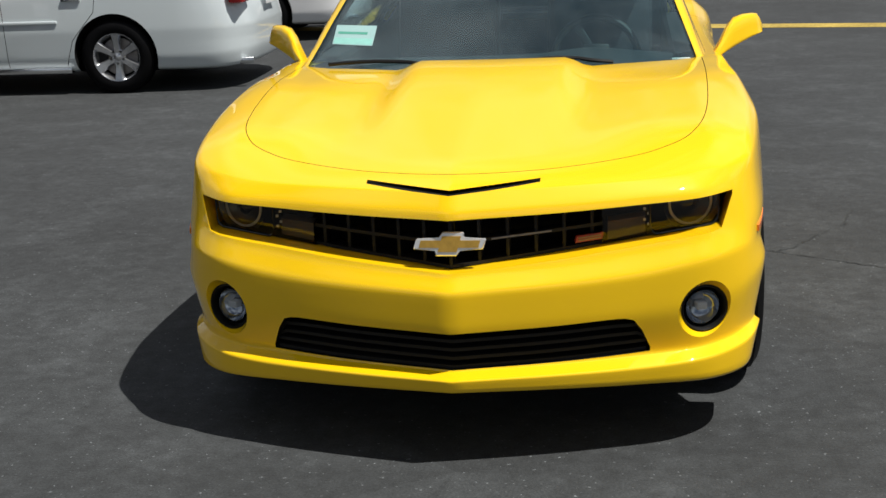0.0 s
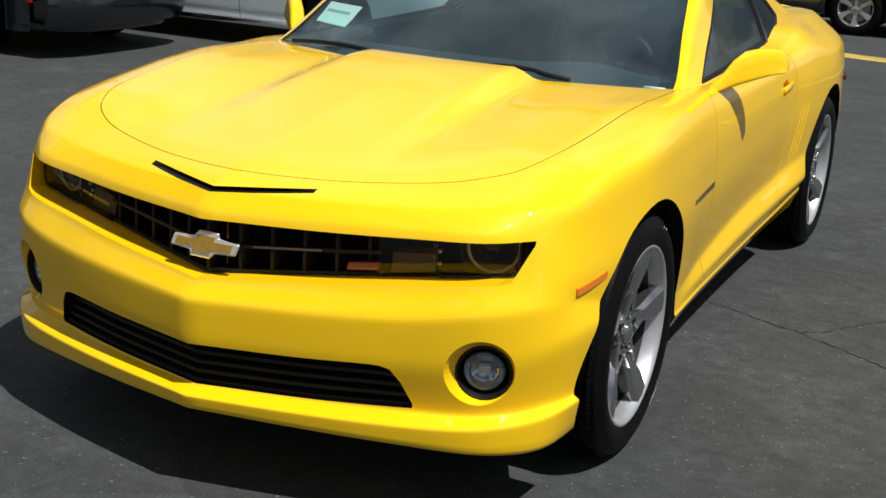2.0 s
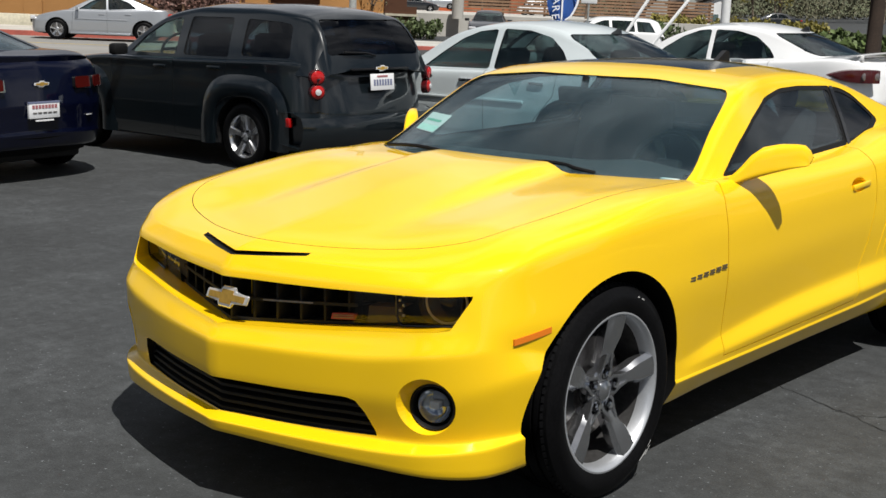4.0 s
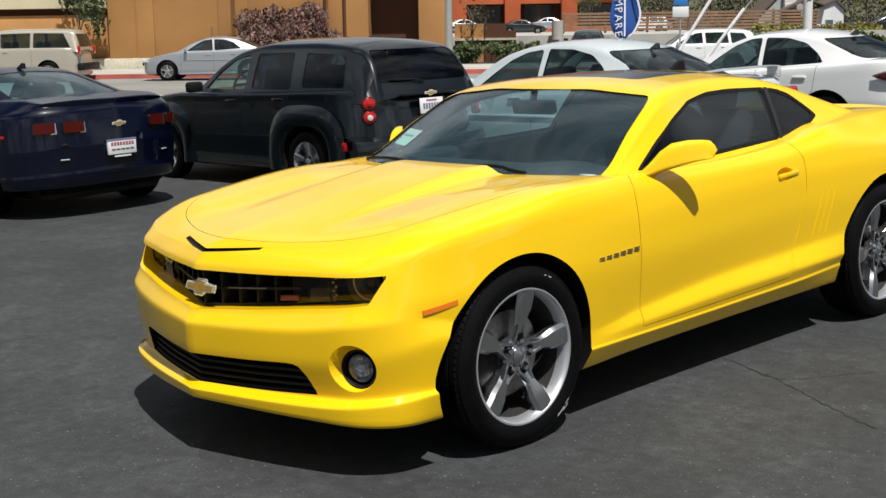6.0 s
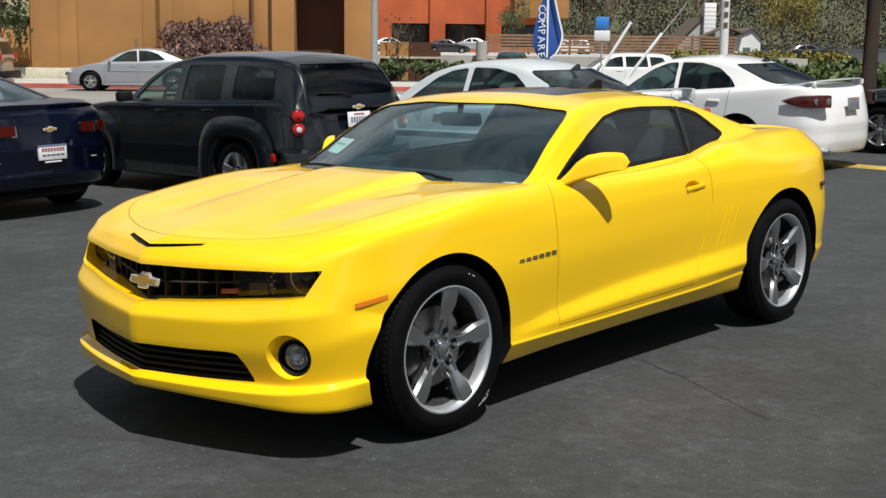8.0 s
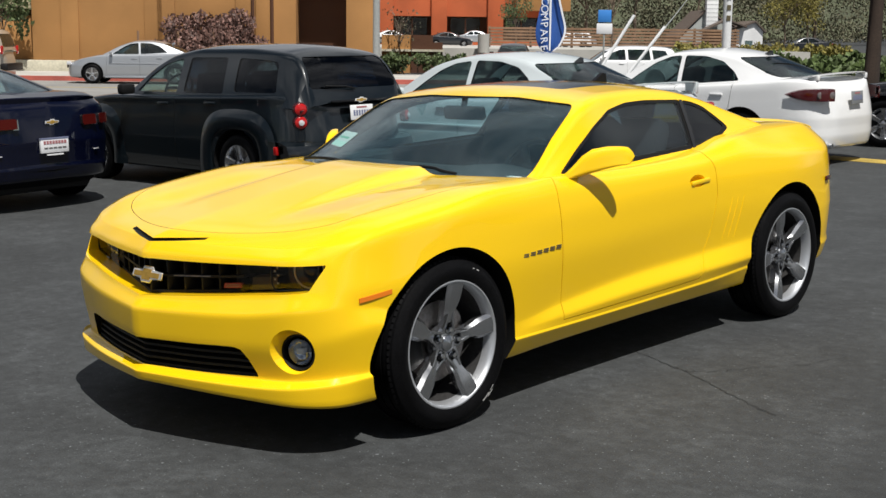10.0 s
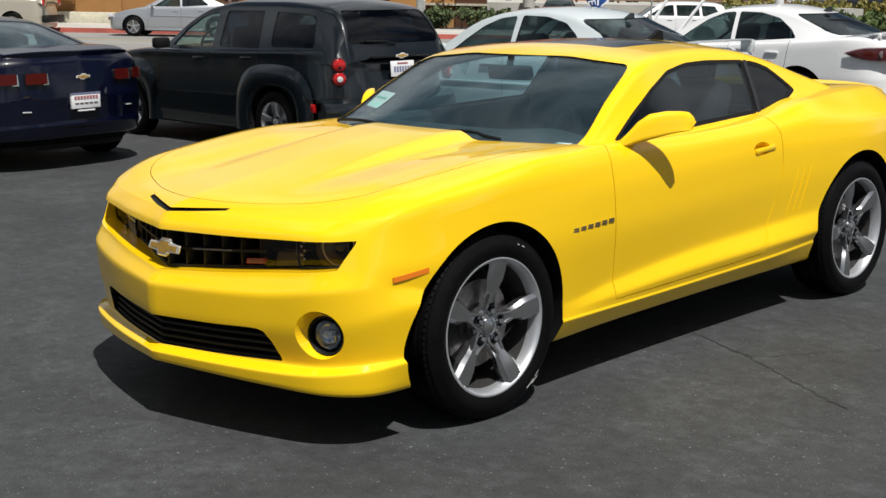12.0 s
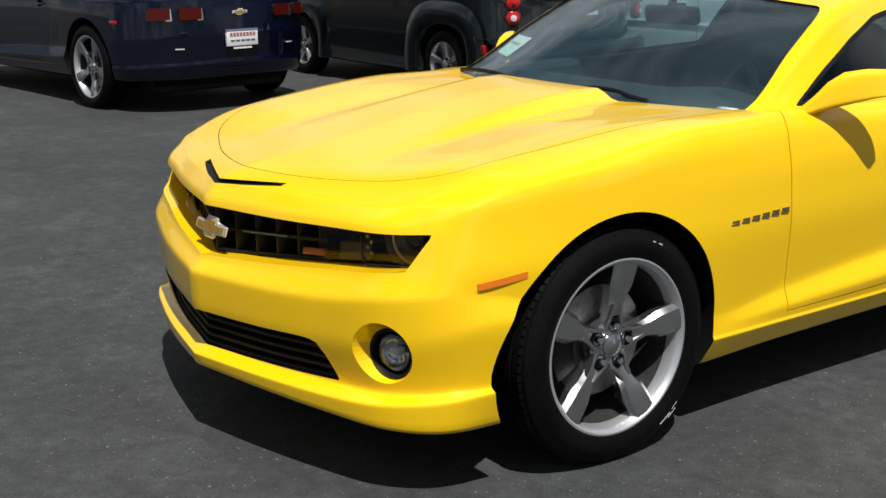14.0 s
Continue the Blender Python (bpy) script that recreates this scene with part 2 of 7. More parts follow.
def tube(path, r, seg=8, bm=None, closed=False):
    """A round bar along a path of points."""
    pts = [Vector(p) for p in path]
    P = []
    for i, p in enumerate(pts):
        a, b = pts[i - 1 if closed or i else 0], pts[(i + 1) % len(pts) if closed else min(i + 1, len(pts) - 1)]
        q = (b - a).to_track_quat("Z", "Y")
        rr = r[i] if isinstance(r, (list, tuple)) else r
        P.append([p + q @ Vector((rr * math.cos(2 * math.pi * j / seg), rr * math.sin(2 * math.pi * j / seg), 0)) for j in range(seg)])
    if closed:
        P.append(P[0])
        out = grid_bm(P, True, bm)
        bmesh.ops.remove_doubles(out, verts=out.verts, dist=1e-6)
        return out
    bm = bm or bmesh.new()
    V = [[bm.verts.new(c) for c in row] for row in P]
    for i in range(len(V) - 1):
        for j in range(seg):
            k = (j + 1) % seg
            bm.faces.new((V[i][j], V[i][k], V[i + 1][k], V[i + 1][j]))
    bm.faces.new(V[0][::-1])
    bm.faces.new(V[-1])
    return bm


def soften(me, degrees=32):
    """Smooth faces, with edges over the angle kept sharp."""
    bm = bmesh.new()
    bm.from_mesh(me)
    bmesh.ops.recalc_face_normals(bm, faces=bm.faces)
    lim = radians(degrees)
    for f in bm.faces:
        f.smooth = True
    for e in bm.edges:
        e.smooth = len(e.link_faces) == 2 and e.calc_face_angle(0) < lim
    bm.to_mesh(me)
    bm.free()
    return me


def to_mesh(name, bm, mats, degrees=32):
    me = bpy.data.meshes.new(name)
    bmesh.ops.recalc_face_normals(bm, faces=bm.faces)
    bm.to_mesh(me)
    bm.free()
    for m in mats if isinstance(mats, (list, tuple)) else [mats]:
        me.materials.append(m)
    return soften(me, degrees) if degrees else me


def part(name, bm, material, parent=None, label="", degrees=32):
    """One mesh object from a bmesh or mesh, under a thing or a part."""
    me = bm if isinstance(bm, bpy.types.Mesh) else to_mesh(name, bm, material, degrees)
    ob = new(name, me)
    ob.parent = parent
    return tagged(ob, label)


def thing(name, m, label, category, group="", kind=""):
    ob = new(name)
    ob.empty_display_size = 0.2
    ob.matrix_basis = m
    return tagged(ob, label, category, group, kind)


def boolean(me, cutters, op="DIFFERENCE"):
    """The mesh me with the cutter meshes taken out of it (or kept to what lies in them)."""
    base = new("tmp", me)
    obs = []
    for c in cutters:
        o = new("tmp_cut", c)
        obs.append(o)
        md = base.modifiers.new("b", "BOOLEAN")
        md.operation, md.solver, md.object = op, "EXACT", o
        md.material_mode = "TRANSFER"
    bpy.context.view_layer.update()
    dg = bpy.context.evaluated_depsgraph_get()
    out = bpy.data.meshes.new_from_object(base.evaluated_get(dg))
    for o in [base, *obs]:
        bpy.data.objects.remove(o)
    return out


def mirror_x(bm):
    """Adds the mirror image in x of everything in bm."""
    own = bm.copy()
    bmesh.ops.scale(own, vec=(-1, 1, 1), verts=own.verts)
    bmesh.ops.reverse_faces(own, faces=own.faces)
    return merge(bm, own)


def ring_sector(path2, w):
    """The outline of a strip of width w along an open 2D path."""
    pts = [Vector(p) for p in path2]
    left, right = [], []
    for i, p in enumerate(pts):
        d = (pts[min(i + 1, len(pts) - 1)] - pts[max(i - 1, 0)]).normalized()
        nrm = Vector((-d.y, d.x)) * w / 2
        left.append(p + nrm)
        right.append(p - nrm)
    return left, right


# ---- the coupe ----
# Plan outline of half the body, from the nose (0) round the side to the tail (18).
OUT_X = curve([(0, 0), (1, 0.30), (2, 0.53), (3, 0.742), (4, 0.862), (5, 0.910), (6, 0.936), (7, 0.950), (8, 0.942), (9, 0.930), (10, 0.925), (11, 0.932), (12, 0.95), (13, 0.960), (14, 0.940), (15, 0.865), (16, 0.73), (17, 0.4), (18, 0)])
OUT_Y = curve([(0, 0), (1, 0.065), (2, 0.13), (3, 0.21), (4, 0.335), (5, 0.48), (6, 0.70), (7, 0.95), (8, 1.35), (9, 1.70), (10, 2.3), (11, 2.9), (12, 3.35), (13, 3.80), (14, 4.18), (15, 4.42), (16, 4.58), (17, 4.72), (18, 4.76)])
NOSE_Y = curve([(0, 0), (0.30, 0.065), (0.53, 0.13), (0.742, 0.21), (0.862, 0.335), (0.910, 0.48), (0.95, 0.70)])
# Heights of the hood, belt and deck by the distance behind the nose's edge.
TOP_Z = curve([(0, 0.77), (0.06, 0.797), (0.12, 0.825), (0.2, 0.850), (0.3, 0.872), (0.7, 0.930), (1.1, 0.975), (1.3, 0.991), (1.6, 0.984), (2.0, 0.982), (2.5, 0.996), (2.8, 1.024), (3.1, 1.068), (3.6, 1.095), (4.05, 1.09), (4.35, 1.05), (4.8, 1.02)])


def step(a, b, v):
    u = np.clip((np.asarray(v, float) - a) / (b - a), 0, 1)
    return u * u * (3 - 2 * u)


def top_z(x, y):
    x = np.abs(x)
    z = TOP_Z(y - NOSE_Y(x))
    z = z + 0.022 * step(0.66, 0.84, x) * step(0.28, 0.6, y) * (1 - step(1.2, 1.6, y))
    dome = (1 - step(0.27, 0.37, x)) * step(0.35, 1.35, y) * (1 - step(1.5, 1.7, y))
    crown = step(0.30, 0.68, x) * (1 - 0.5 * step(0.72, 0.82, x)) * step(0.24, 0.62, y) * (1 - step(1.0, 1.5, y))
    z = z - 0.030 * step(0.62, 0.86, x) * step(3.25, 3.8, y)
    return z + 0.036 * dome + 0.031 * crown


# Height, inset and roundness of the body's feature lines, from the sill up.
LEVELS = [
    ([(0, 0.19), (5, 0.20), (7, 0.215), (9, 0.225), (12, 0.245), (18, 0.26)], [(0, 0.30), (5, 0.2), (9, 0.19), (15, 0.2), (18, 0.3)], 0.3),
    ([(0, 0.240), (2, 0.222), (4, 0.203), (5, 0.202), (7, 0.208), (9, 0.222), (12, 0.246), (14, 0.27), (18, 0.29)], [(0, 0.005), (3, 0.002), (4, 0.004), (5, 0.025), (6, 0.045), (7, 0.056), (9, 0.058), (12, 0.058), (13, 0.050), (14, 0.04), (18, 0.06)], 0.2),
    ([(0, 0.284), (2, 0.283), (4, 0.305), (5, 0.316), (7, 0.31), (9, 0.305), (11, 0.325), (12, 0.35), (14, 0.37), (18, 0.42)], [(0, -0.004), (4, -0.006), (5, -0.002), (7, 0.014), (9, 0.014), (11, 0.012), (12, 0.016), (14, 0.01), (18, 0.02)], 0.12),
    ([(0, 0.299), (3, 0.312), (5, 0.330), (9, 0.314), (11, 0.336), (12, 0.365), (14, 0.40), (18, 0.45)], [(0, 0.045), (2, 0.042), (3, 0.038), (4, 0.03), (5, 0.016), (7, 0.020), (9, 0.019), (11, 0.016), (12, 0.018), (14, 0.014), (18, 0.03)], 0.15),
    ([(0, 0.425), (3, 0.45), (4, 0.485), (5, 0.515), (6, 0.50), (7, 0.41), (8, 0.345), (9, 0.357), (10, 0.382), (11, 0.396), (12, 0.412), (13, 0.45), (14, 0.50), (18, 0.58)], [(0, 0.005), (2, 0.005), (3, 0.005), (4, -0.004), (5, -0.013), (6, -0.007), (7, 0.012), (8, 0.022), (9, 0.012), (10, 0.001), (11, -0.004), (12, -0.004), (13, 0.0), (14, 0.004), (18, 0.015)], 0.22),
    ([(0, 0.545), (2, 0.563), (3, 0.590), (4, 0.602), (5, 0.590), (6, 0.52), (7, 0.45), (8, 0.385), (9, 0.418), (10, 0.462), (11, 0.485), (12, 0.515), (13, 0.56), (14, 0.6), (18, 0.66)], [(0, 0.001), (3, 0.0), (4, 0.002), (5, 0.008), (6, 0.006), (7, 0.006), (8, 0.024), (9, 0.031), (10, 0.034), (11, 0.034), (12, 0.018), (13, 0.0), (14, 0.0), (18, 0.0)], 0.14),
    ([(0, 0.592), (2, 0.634), (3, 0.655), (4, 0.668), (5, 0.66), (7, 0.65), (9, 0.64), (12, 0.70), (14, 0.70), (18, 0.76)], [(0, 0.042), (2, 0.042), (3, 0.034), (3.5, 0.030), (4, 0.018), (5, 0.004), (7, -0.004), (9, 0.004), (11, 0.016), (12, 0.004), (13, -0.002), (14, 0.004), (18, 0.01)], 0.3),
    ([(0, 0.748), (2, 0.756), (3, 0.763), (4, 0.765), (5, 0.755), (7, 0.79), (9, 0.82), (12, 0.86), (14, 0.85), (18, 0.90)], [(0, 0.060), (2, 0.058), (3, 0.052), (3.5, 0.052), (4, 0.042), (5, 0.020), (7, 0.008), (9, 0.010), (11, 0.018), (12, 0.008), (13, 0.004), (14, 0.012), (18, 0.03)], 0.3),
    ([(0, 0.770), (3, 0.787), (4, 0.804), (5, 0.845), (7, 0.905), (9, 0.925), (11, 0.955), (12, 0.985), (13, 0.965), (14, 0.955), (16, 0.965), (18, 0.985)], [(0, 0.066), (2, 0.066), (3, 0.062), (3.5, 0.064), (4, 0.056), (5, 0.032), (7, 0.020), (9, 0.028), (11, 0.036), (12, 0.035), (13, 0.03), (14, 0.03), (18, 0.05)], 0.35),
]
EDGE_IN = curve([(0, 0.10), (2, 0.10), (3, 0.105), (4, 0.076), (5, 0.050), (7, 0.05), (9, 0.062), (12, 0.12), (13, 0.19), (14, 0.20), (15, 0.17), (16, 0.12), (18, 0.08)])


def coupe_shell():
    """Half the body as rows from the sill's middle to the roof line's middle, then mirrored to a closed shell."""
    s = np.concatenate([np.arange(0, 6, 0.125), np.arange(6, 14, 0.2), np.arange(14, 18.001, 0.125)])
    X, Y = OUT_X(s), OUT_Y(s)
    tx, ty = np.gradient(X, s), np.gradient(Y, s)
    ln = np.hypot(tx, ty)
    nx, ny = -ty / ln * np.minimum(1, X / 0.08), tx / ln
    ny[0] = ny[-1] = 1
    ny[-1] = -1
    lines = []
    for zk, dk, round_ in LEVELS:
        d, z = curve(dk)(s), curve(zk)(s)
        lines.append((np.stack([X + nx * d, Y + ny * d, z], -1), round_))
    d = EDGE_IN(s)
    ex, ey = np.maximum(X + nx * d, 0), Y + ny * d
    edge = np.stack([ex, ey, top_z(ex, ey)], -1)
    lines.append((edge, 0.4))
    # the row's way over the top to the middle line
    mid_y = curve([(0, 0.10), (3, 0.30), (5, 0.55), (7, 0.95), (13, 3.80), (15, 4.35), (17, 4.62), (18, 4.67)])(s)
    tops = []
    for r in np.linspace(0, 1, 27)[1:]:
        x = ex * (1 - r)
        y = ey + (mid_y - ey) * r
        tops.append(np.stack([x, y, top_z(x, y)], -1))
    pts = [p for p, _ in lines] + [tops[0]]
    rows = []
    bottom = pts[0].copy()
    for f in (0.0, 0.35, 0.7):
        b = bottom.copy()
        b[:, 0] *= f
        b[:, 1] += (np.clip(b[:, 1], 0.5, 4.4) - b[:, 1]) * (1 - f)
        rows.append(b)
    rows.append(pts[0])
    for k in range(1, len(lines)):
        f = lines[k][1]
        a = pts[k] + (pts[k - 1] - pts[k]) * f
        b = pts[k] + (pts[k + 1] - pts[k]) * f
        gap = np.linalg.norm(pts[k] - pts[k - 1], axis=1).max()
        if gap > 0.06:
            prev = rows[-1]
            for u in (0.33, 0.67):
                rows.append(prev + (a - prev) * u)
        for u in (0, 0.25, 0.5, 0.75, 1):
            rows.append((1 - u) ** 2 * a + 2 * u * (1 - u) * pts[k] + u * u * b)
    rows += tops[1:]
    P = np.array(rows)
    P[:, 0, 0] = P[:, -1, 0] = 0
    bm = grid_bm(P.tolist())
    bmesh.ops.remove_doubles(bm, verts=bm.verts, dist=1e-5)
    bm = mirror_x(bm)
    bmesh.ops.remove_doubles(bm, verts=bm.verts, dist=1e-5)
    bmesh.ops.dissolve_degenerate(bm, edges=bm.edges, dist=1e-6)
    bmesh.ops.recalc_face_normals(bm, faces=bm.faces)
    return bm


# The cabin: heights of its spine and of the roof rail, and half widths of rail and belt, by distance from the nose.
CAB_TOP = curve([(1.30, 0.93), (1.38, 0.976), (1.60, 1.100), (1.85, 1.228), (2.08, 1.322), (2.3, 1.362), (2.7, 1.378), (3.0, 1.366), (3.3, 1.322), (3.7, 1.225), (4.1, 1.10), (4.3, 1.04)])
RAIL_X = curve([(1.30, 0.88), (1.62, 0.80), (1.9, 0.735), (2.17, 0.682), (2.5, 0.625), (2.9, 0.600), (3.3, 0.618), (3.6, 0.648), (4.0, 0.69), (4.3, 0.70)])
RAIL_Z = curve([(1.30, 0.90), (1.45, 0.925), (1.62, 0.980), (1.9, 1.155), (2.17, 1.290), (2.4, 1.325), (2.7, 1.330), (3.0, 1.315), (3.3, 1.262), (3.6, 1.175), (4.0, 1.06), (4.3, 0.98)])
BELT_X = curve([(1.30, 0.87), (1.65, 0.845), (2.3, 0.835), (2.9, 0.83), (3.4, 0.825), (3.8, 0.81), (4.3, 0.76)])


COUPE_CAB = (CAB_TOP, RAIL_X, RAIL_Z, BELT_X, np.concatenate([np.arange(1.36, 2.4, 0.05), np.arange(2.4, 4.31, 0.08)]), 0.88)


def cabin_rows(shift=0.0, cab=COUPE_CAB):
    """Sections of a cabin across the car, from belt to belt over the roof, moved in by shift."""
    top, rail_x, rail_z, belt_x, ys, low = cab
    rows = []
    for y in ys:
        zt, xr, zr, xb = float(top(y)), float(rail_x(y)), float(rail_z(y)), float(belt_x(y))
        half = [(0.0, zt)]
        for u in np.linspace(0.1, 0.88, 9):
            half.append((xr * u, zt - (zt - zr) * (u**2.2)))
        foot = min(low, zr - 0.04)
        a, c, b = half[-1], (xr * 1.01, zr + 0.012), (xr + (xb - xr) * 0.10, zr - (zr - foot) * 0.11)
        for u in (0.25, 0.5, 0.75, 1):
            half.append(tuple((1 - u) ** 2 * a[n] + 2 * u * (1 - u) * c[n] + u * u * b[n] for n in (0, 1)))
        for u in np.linspace(0.15, 1, 8):
            bow = 0.012 * math.sin(math.pi * u)
            half.append((b[0] + (xb - b[0]) * u + bow, b[1] + (foot - b[1]) * u))
        rows.append([(-x, y, z) for x, z in half[::-1]] + [(x, y, z) for x, z in half[1:]])
    P = np.array(rows)
    if shift:
        du, dv = np.gradient(P, axis=0), np.gradient(P, axis=1)
        nrm = np.cross(du, dv)
        nrm /= np.linalg.norm(nrm, axis=-1, keepdims=True) + 1e-9
        mid = nrm[len(nrm) // 2, len(nrm[0]) // 2]
        P = P - nrm * (1 if mid[2] > 0 else -1) * shift
    return P


def cabin_shell(a, b, cab=COUPE_CAB):
    """A closed shell between two offsets of a cabin's surface."""
    A, B = cabin_rows(a, cab), cabin_rows(b, cab)
    bm = bmesh.new()
    VA = [[bm.verts.new(p) for p in row] for row in A.tolist()]
    VB = [[bm.verts.new(p) for p in row] for row in B.tolist()]
    R, C = len(VA), len(VA[0])
    for i in range(R - 1):
        for j in range(C - 1):
            bm.faces.new((VA[i][j], VA[i][j + 1], VA[i + 1][j + 1], VA[i + 1][j]))
            bm.faces.new((VB[i][j], VB[i + 1][j], VB[i + 1][j + 1], VB[i][j + 1]))
    for i in range(R - 1):
        for j in (0, C - 1):
            bm.faces.new((VA[i][j], VA[i + 1][j], VB[i + 1][j], VB[i][j]))
    for j in range(C - 1):
        for i in (0, R - 1):
            bm.faces.new((VA[i][j], VA[i][j + 1], VB[i][j + 1], VB[i][j]))
    bmesh.ops.recalc_face_normals(bm, faces=bm.faces)
    return bm


def rounded(poly, r, seg=4):
    """A 2D outline with its corners rounded."""
    out = []
    n = len(poly)
    for i in range(n):
        p, a, b = Vector(poly[i]), Vector(poly[i - 1]), Vector(poly[(i + 1) % n])
        ra = min(r, (a - p).length * 0.45)
        rb = min(r, (b - p).length * 0.45)
        s, e = p + (a - p).normalized() * ra, p + (b - p).normalized() * rb
        for k in range(seg + 1):
            u = k / seg
            out.append(tuple((1 - u) ** 2 * s + 2 * u * (1 - u) * p + u * u * e))
    return out


def grown(poly, d):
    """A 2D outline moved outward by d."""
    n = len(poly)
    area = sum(poly[i][0] * poly[(i + 1) % n][1] - poly[(i + 1) % n][0] * poly[i][1] for i in range(n))
    sg = 1 if area > 0 else -1
    out = []
    for i in range(n):
        p, a, b = Vector(poly[i]), Vector(poly[i - 1]), Vector(poly[(i + 1) % n])
        d1, d2 = (p - a).normalized(), (b - p).normalized()
        n1, n2 = Vector((d1.y, -d1.x)) * sg, Vector((d2.y, -d2.x)) * sg
        m = (n1 + n2).normalized()
        out.append(tuple(p + m * d / max(0.4, m.dot(n1))))
    return out


SIDE_WINDOW = [(1.79, 0.988), (1.98, 1.095), (2.16, 1.185), (2.35, 1.254), (2.55, 1.281), (2.75, 1.284), (3.085, 1.272), (3.01, 1.02), (2.41, 0.998)]
QUARTER_WINDOW = [(3.105, 1.270), (3.20, 1.255), (3.30, 1.225), (3.39, 1.165), (3.465, 1.105), (3.33, 1.062), (3.10, 1.022), (3.03, 1.02)]
WINDSCREEN_OUT = [(-0.79, 0.90), (0.79, 0.90), (0.770, 0.985), (0.650, 1.288), (0.30, 1.320), (-0.30, 1.320), (-0.650, 1.288), (-0.770, 0.985)]
BACKLIGHT_OUT = [(-0.50, 3.30), (0.50, 3.30), (0.60, 4.02), (0.35, 4.12), (-0.35, 4.12), (-0.60, 4.02)]
SUNROOF_OUT = [(-0.40, 2.34), (0.40, 2.34), (0.40, 2.86), (-0.40, 2.86)]
HOOD_LINE = [(0.0, 0.200), (0.10, 0.216), (0.25, 0.252), (0.42, 0.318), (0.59, 0.405), (0.69, 0.50), (0.738, 0.62), (0.765, 0.85), (0.777, 1.15), (0.783, 1.40), (0.785, 1.62)]
DOOR_LINE = [(1.66, 1.02), (1.655, 0.90), (1.67, 0.60), (1.69, 0.335), (2.00, 0.338), (2.60, 0.350), (2.84, 0.360), (2.885, 0.44), (2.96, 0.60), (3.005, 0.78), (3.00, 0.92), (2.95, 1.04)]


def wall_strip(path, w, lo, hi, axis=2):
    """A thin wall over a 2D path, of width w; lo and hi give its ends along the axis, point by point."""
    left, right = ring_sector(path, w)
    bm = bmesh.new()
    rest = [n for n in range(3) if n != axis]
    R = []
    for i in range(len(path)):
        sec = []
        for p, h in ((left[i], lo[i]), (right[i], lo[i]), (right[i], hi[i]), (left[i], hi[i])):
            c = [0, 0, 0]
            c[rest[0]], c[rest[1]], c[axis] = p[0], p[1], h
            sec.append(bm.verts.new(c))
        R.append(sec)
    for i in range(len(R) - 1):
        for k in range(4):
            m = (k + 1) % 4
            bm.faces.new((R[i][k], R[i][m], R[i + 1][m], R[i + 1][k]))
    bm.faces.new(R[0][::-1])
    bm.faces.new(R[-1])
    bmesh.ops.recalc_face_normals(bm, faces=bm.faces)
    return bm


def fine_path(path, n=6):
    """A path with its corners kept and points added along it by a smooth curve."""
    t = list(range(len(path)))
    a, b = curve([(i, p[0]) for i, p in zip(t, path)]), curve([(i, p[1]) for i, p in zip(t, path)])
    return [(float(a(q)), float(b(q))) for q in np.linspace(0, len(path) - 1, (len(path) - 1) * n + 1)]


def front_pocket(lo, hi, back, x1, n=24, front=-0.3):
    """A cutter from in front of the nose to the depth back(x); lo and hi give its heights by x."""
    xs = np.linspace(-x1, x1, n * 2 + 1)
    rows = []
    for x in xs:
        a = abs(x)
        y = float(back(a))
        rows.append([(x, front, float(lo(a))), (x, y, float(lo(a))), (x, y, float(hi(a))), (x, front, float(hi(a)))])
    bm = bmesh.new()
    V = [[bm.verts.new(p) for p in row] for row in rows]
    for i in range(len(V) - 1):
        for k in range(4):
            m = (k + 1) % 4
            bm.faces.new((V[i][k], V[i][m], V[i + 1][m], V[i + 1][k]))
    bm.faces.new(V[0][::-1])
    bm.faces.new(V[-1])
    bmesh.ops.recalc_face_normals(bm, faces=bm.faces)
    return bm


BAND_LO = curve([(0, 0.594), (0.3, 0.617), (0.53, 0.639), (0.70, 0.655), (0.775, 0.666), (0.793, 0.70), (0.808, 0.755)])


def BAND_Y(a):
    """How far back the grille and lamps of the upper band lie."""
    return 0.078 + 0.34 * a


BAND_HI = curve([(0, 0.746), (0.3, 0.750), (0.53, 0.756), (0.735, 0.762), (0.815, 0.766)])
LOW_LO = curve([(0, 0.302), (0.3, 0.307), (0.53, 0.315), (0.57, 0.317)])
LOW_HI = curve([(0, 0.424), (0.3, 0.430), (0.48, 0.436), (0.525, 0.425), (0.545, 0.39), (0.57, 0.325)])
SCOOP_LO = curve([(0, 0.810), (0.13, 0.819), (0.255, 0.829)])
SCOOP_HI = curve([(0, 0.822), (0.13, 0.829), (0.255, 0.836)])
FOG_AT = Vector((0.738, 0.226, 0.425))
FOG_WAY = Vector((0.34, -0.94, 0.0)).normalized()


def side_x(y):
    """Half width of the body at its widest, by distance from the nose."""
    q = np.arange(3, 16, 0.1)
    return float(np.interp(y, OUT_Y(q), OUT_X(q)))


def tail_y(x):
    """How far back the tail reaches, by distance from the middle."""
    q = np.arange(18, 14.9, -0.1)
    return float(np.interp(abs(x), OUT_X(q), OUT_Y(q)))


def inside(poly, p):
    hit = False
    n = len(poly)
    for i in range(n):
        (x1, y1), (x2, y2) = poly[i], poly[(i + 1) % n]
        if (y1 > p[1]) != (y2 > p[1]) and p[0] < (x2 - x1) * (p[1] - y1) / (y2 - y1) + x1:
            hit = not hit
    return hit


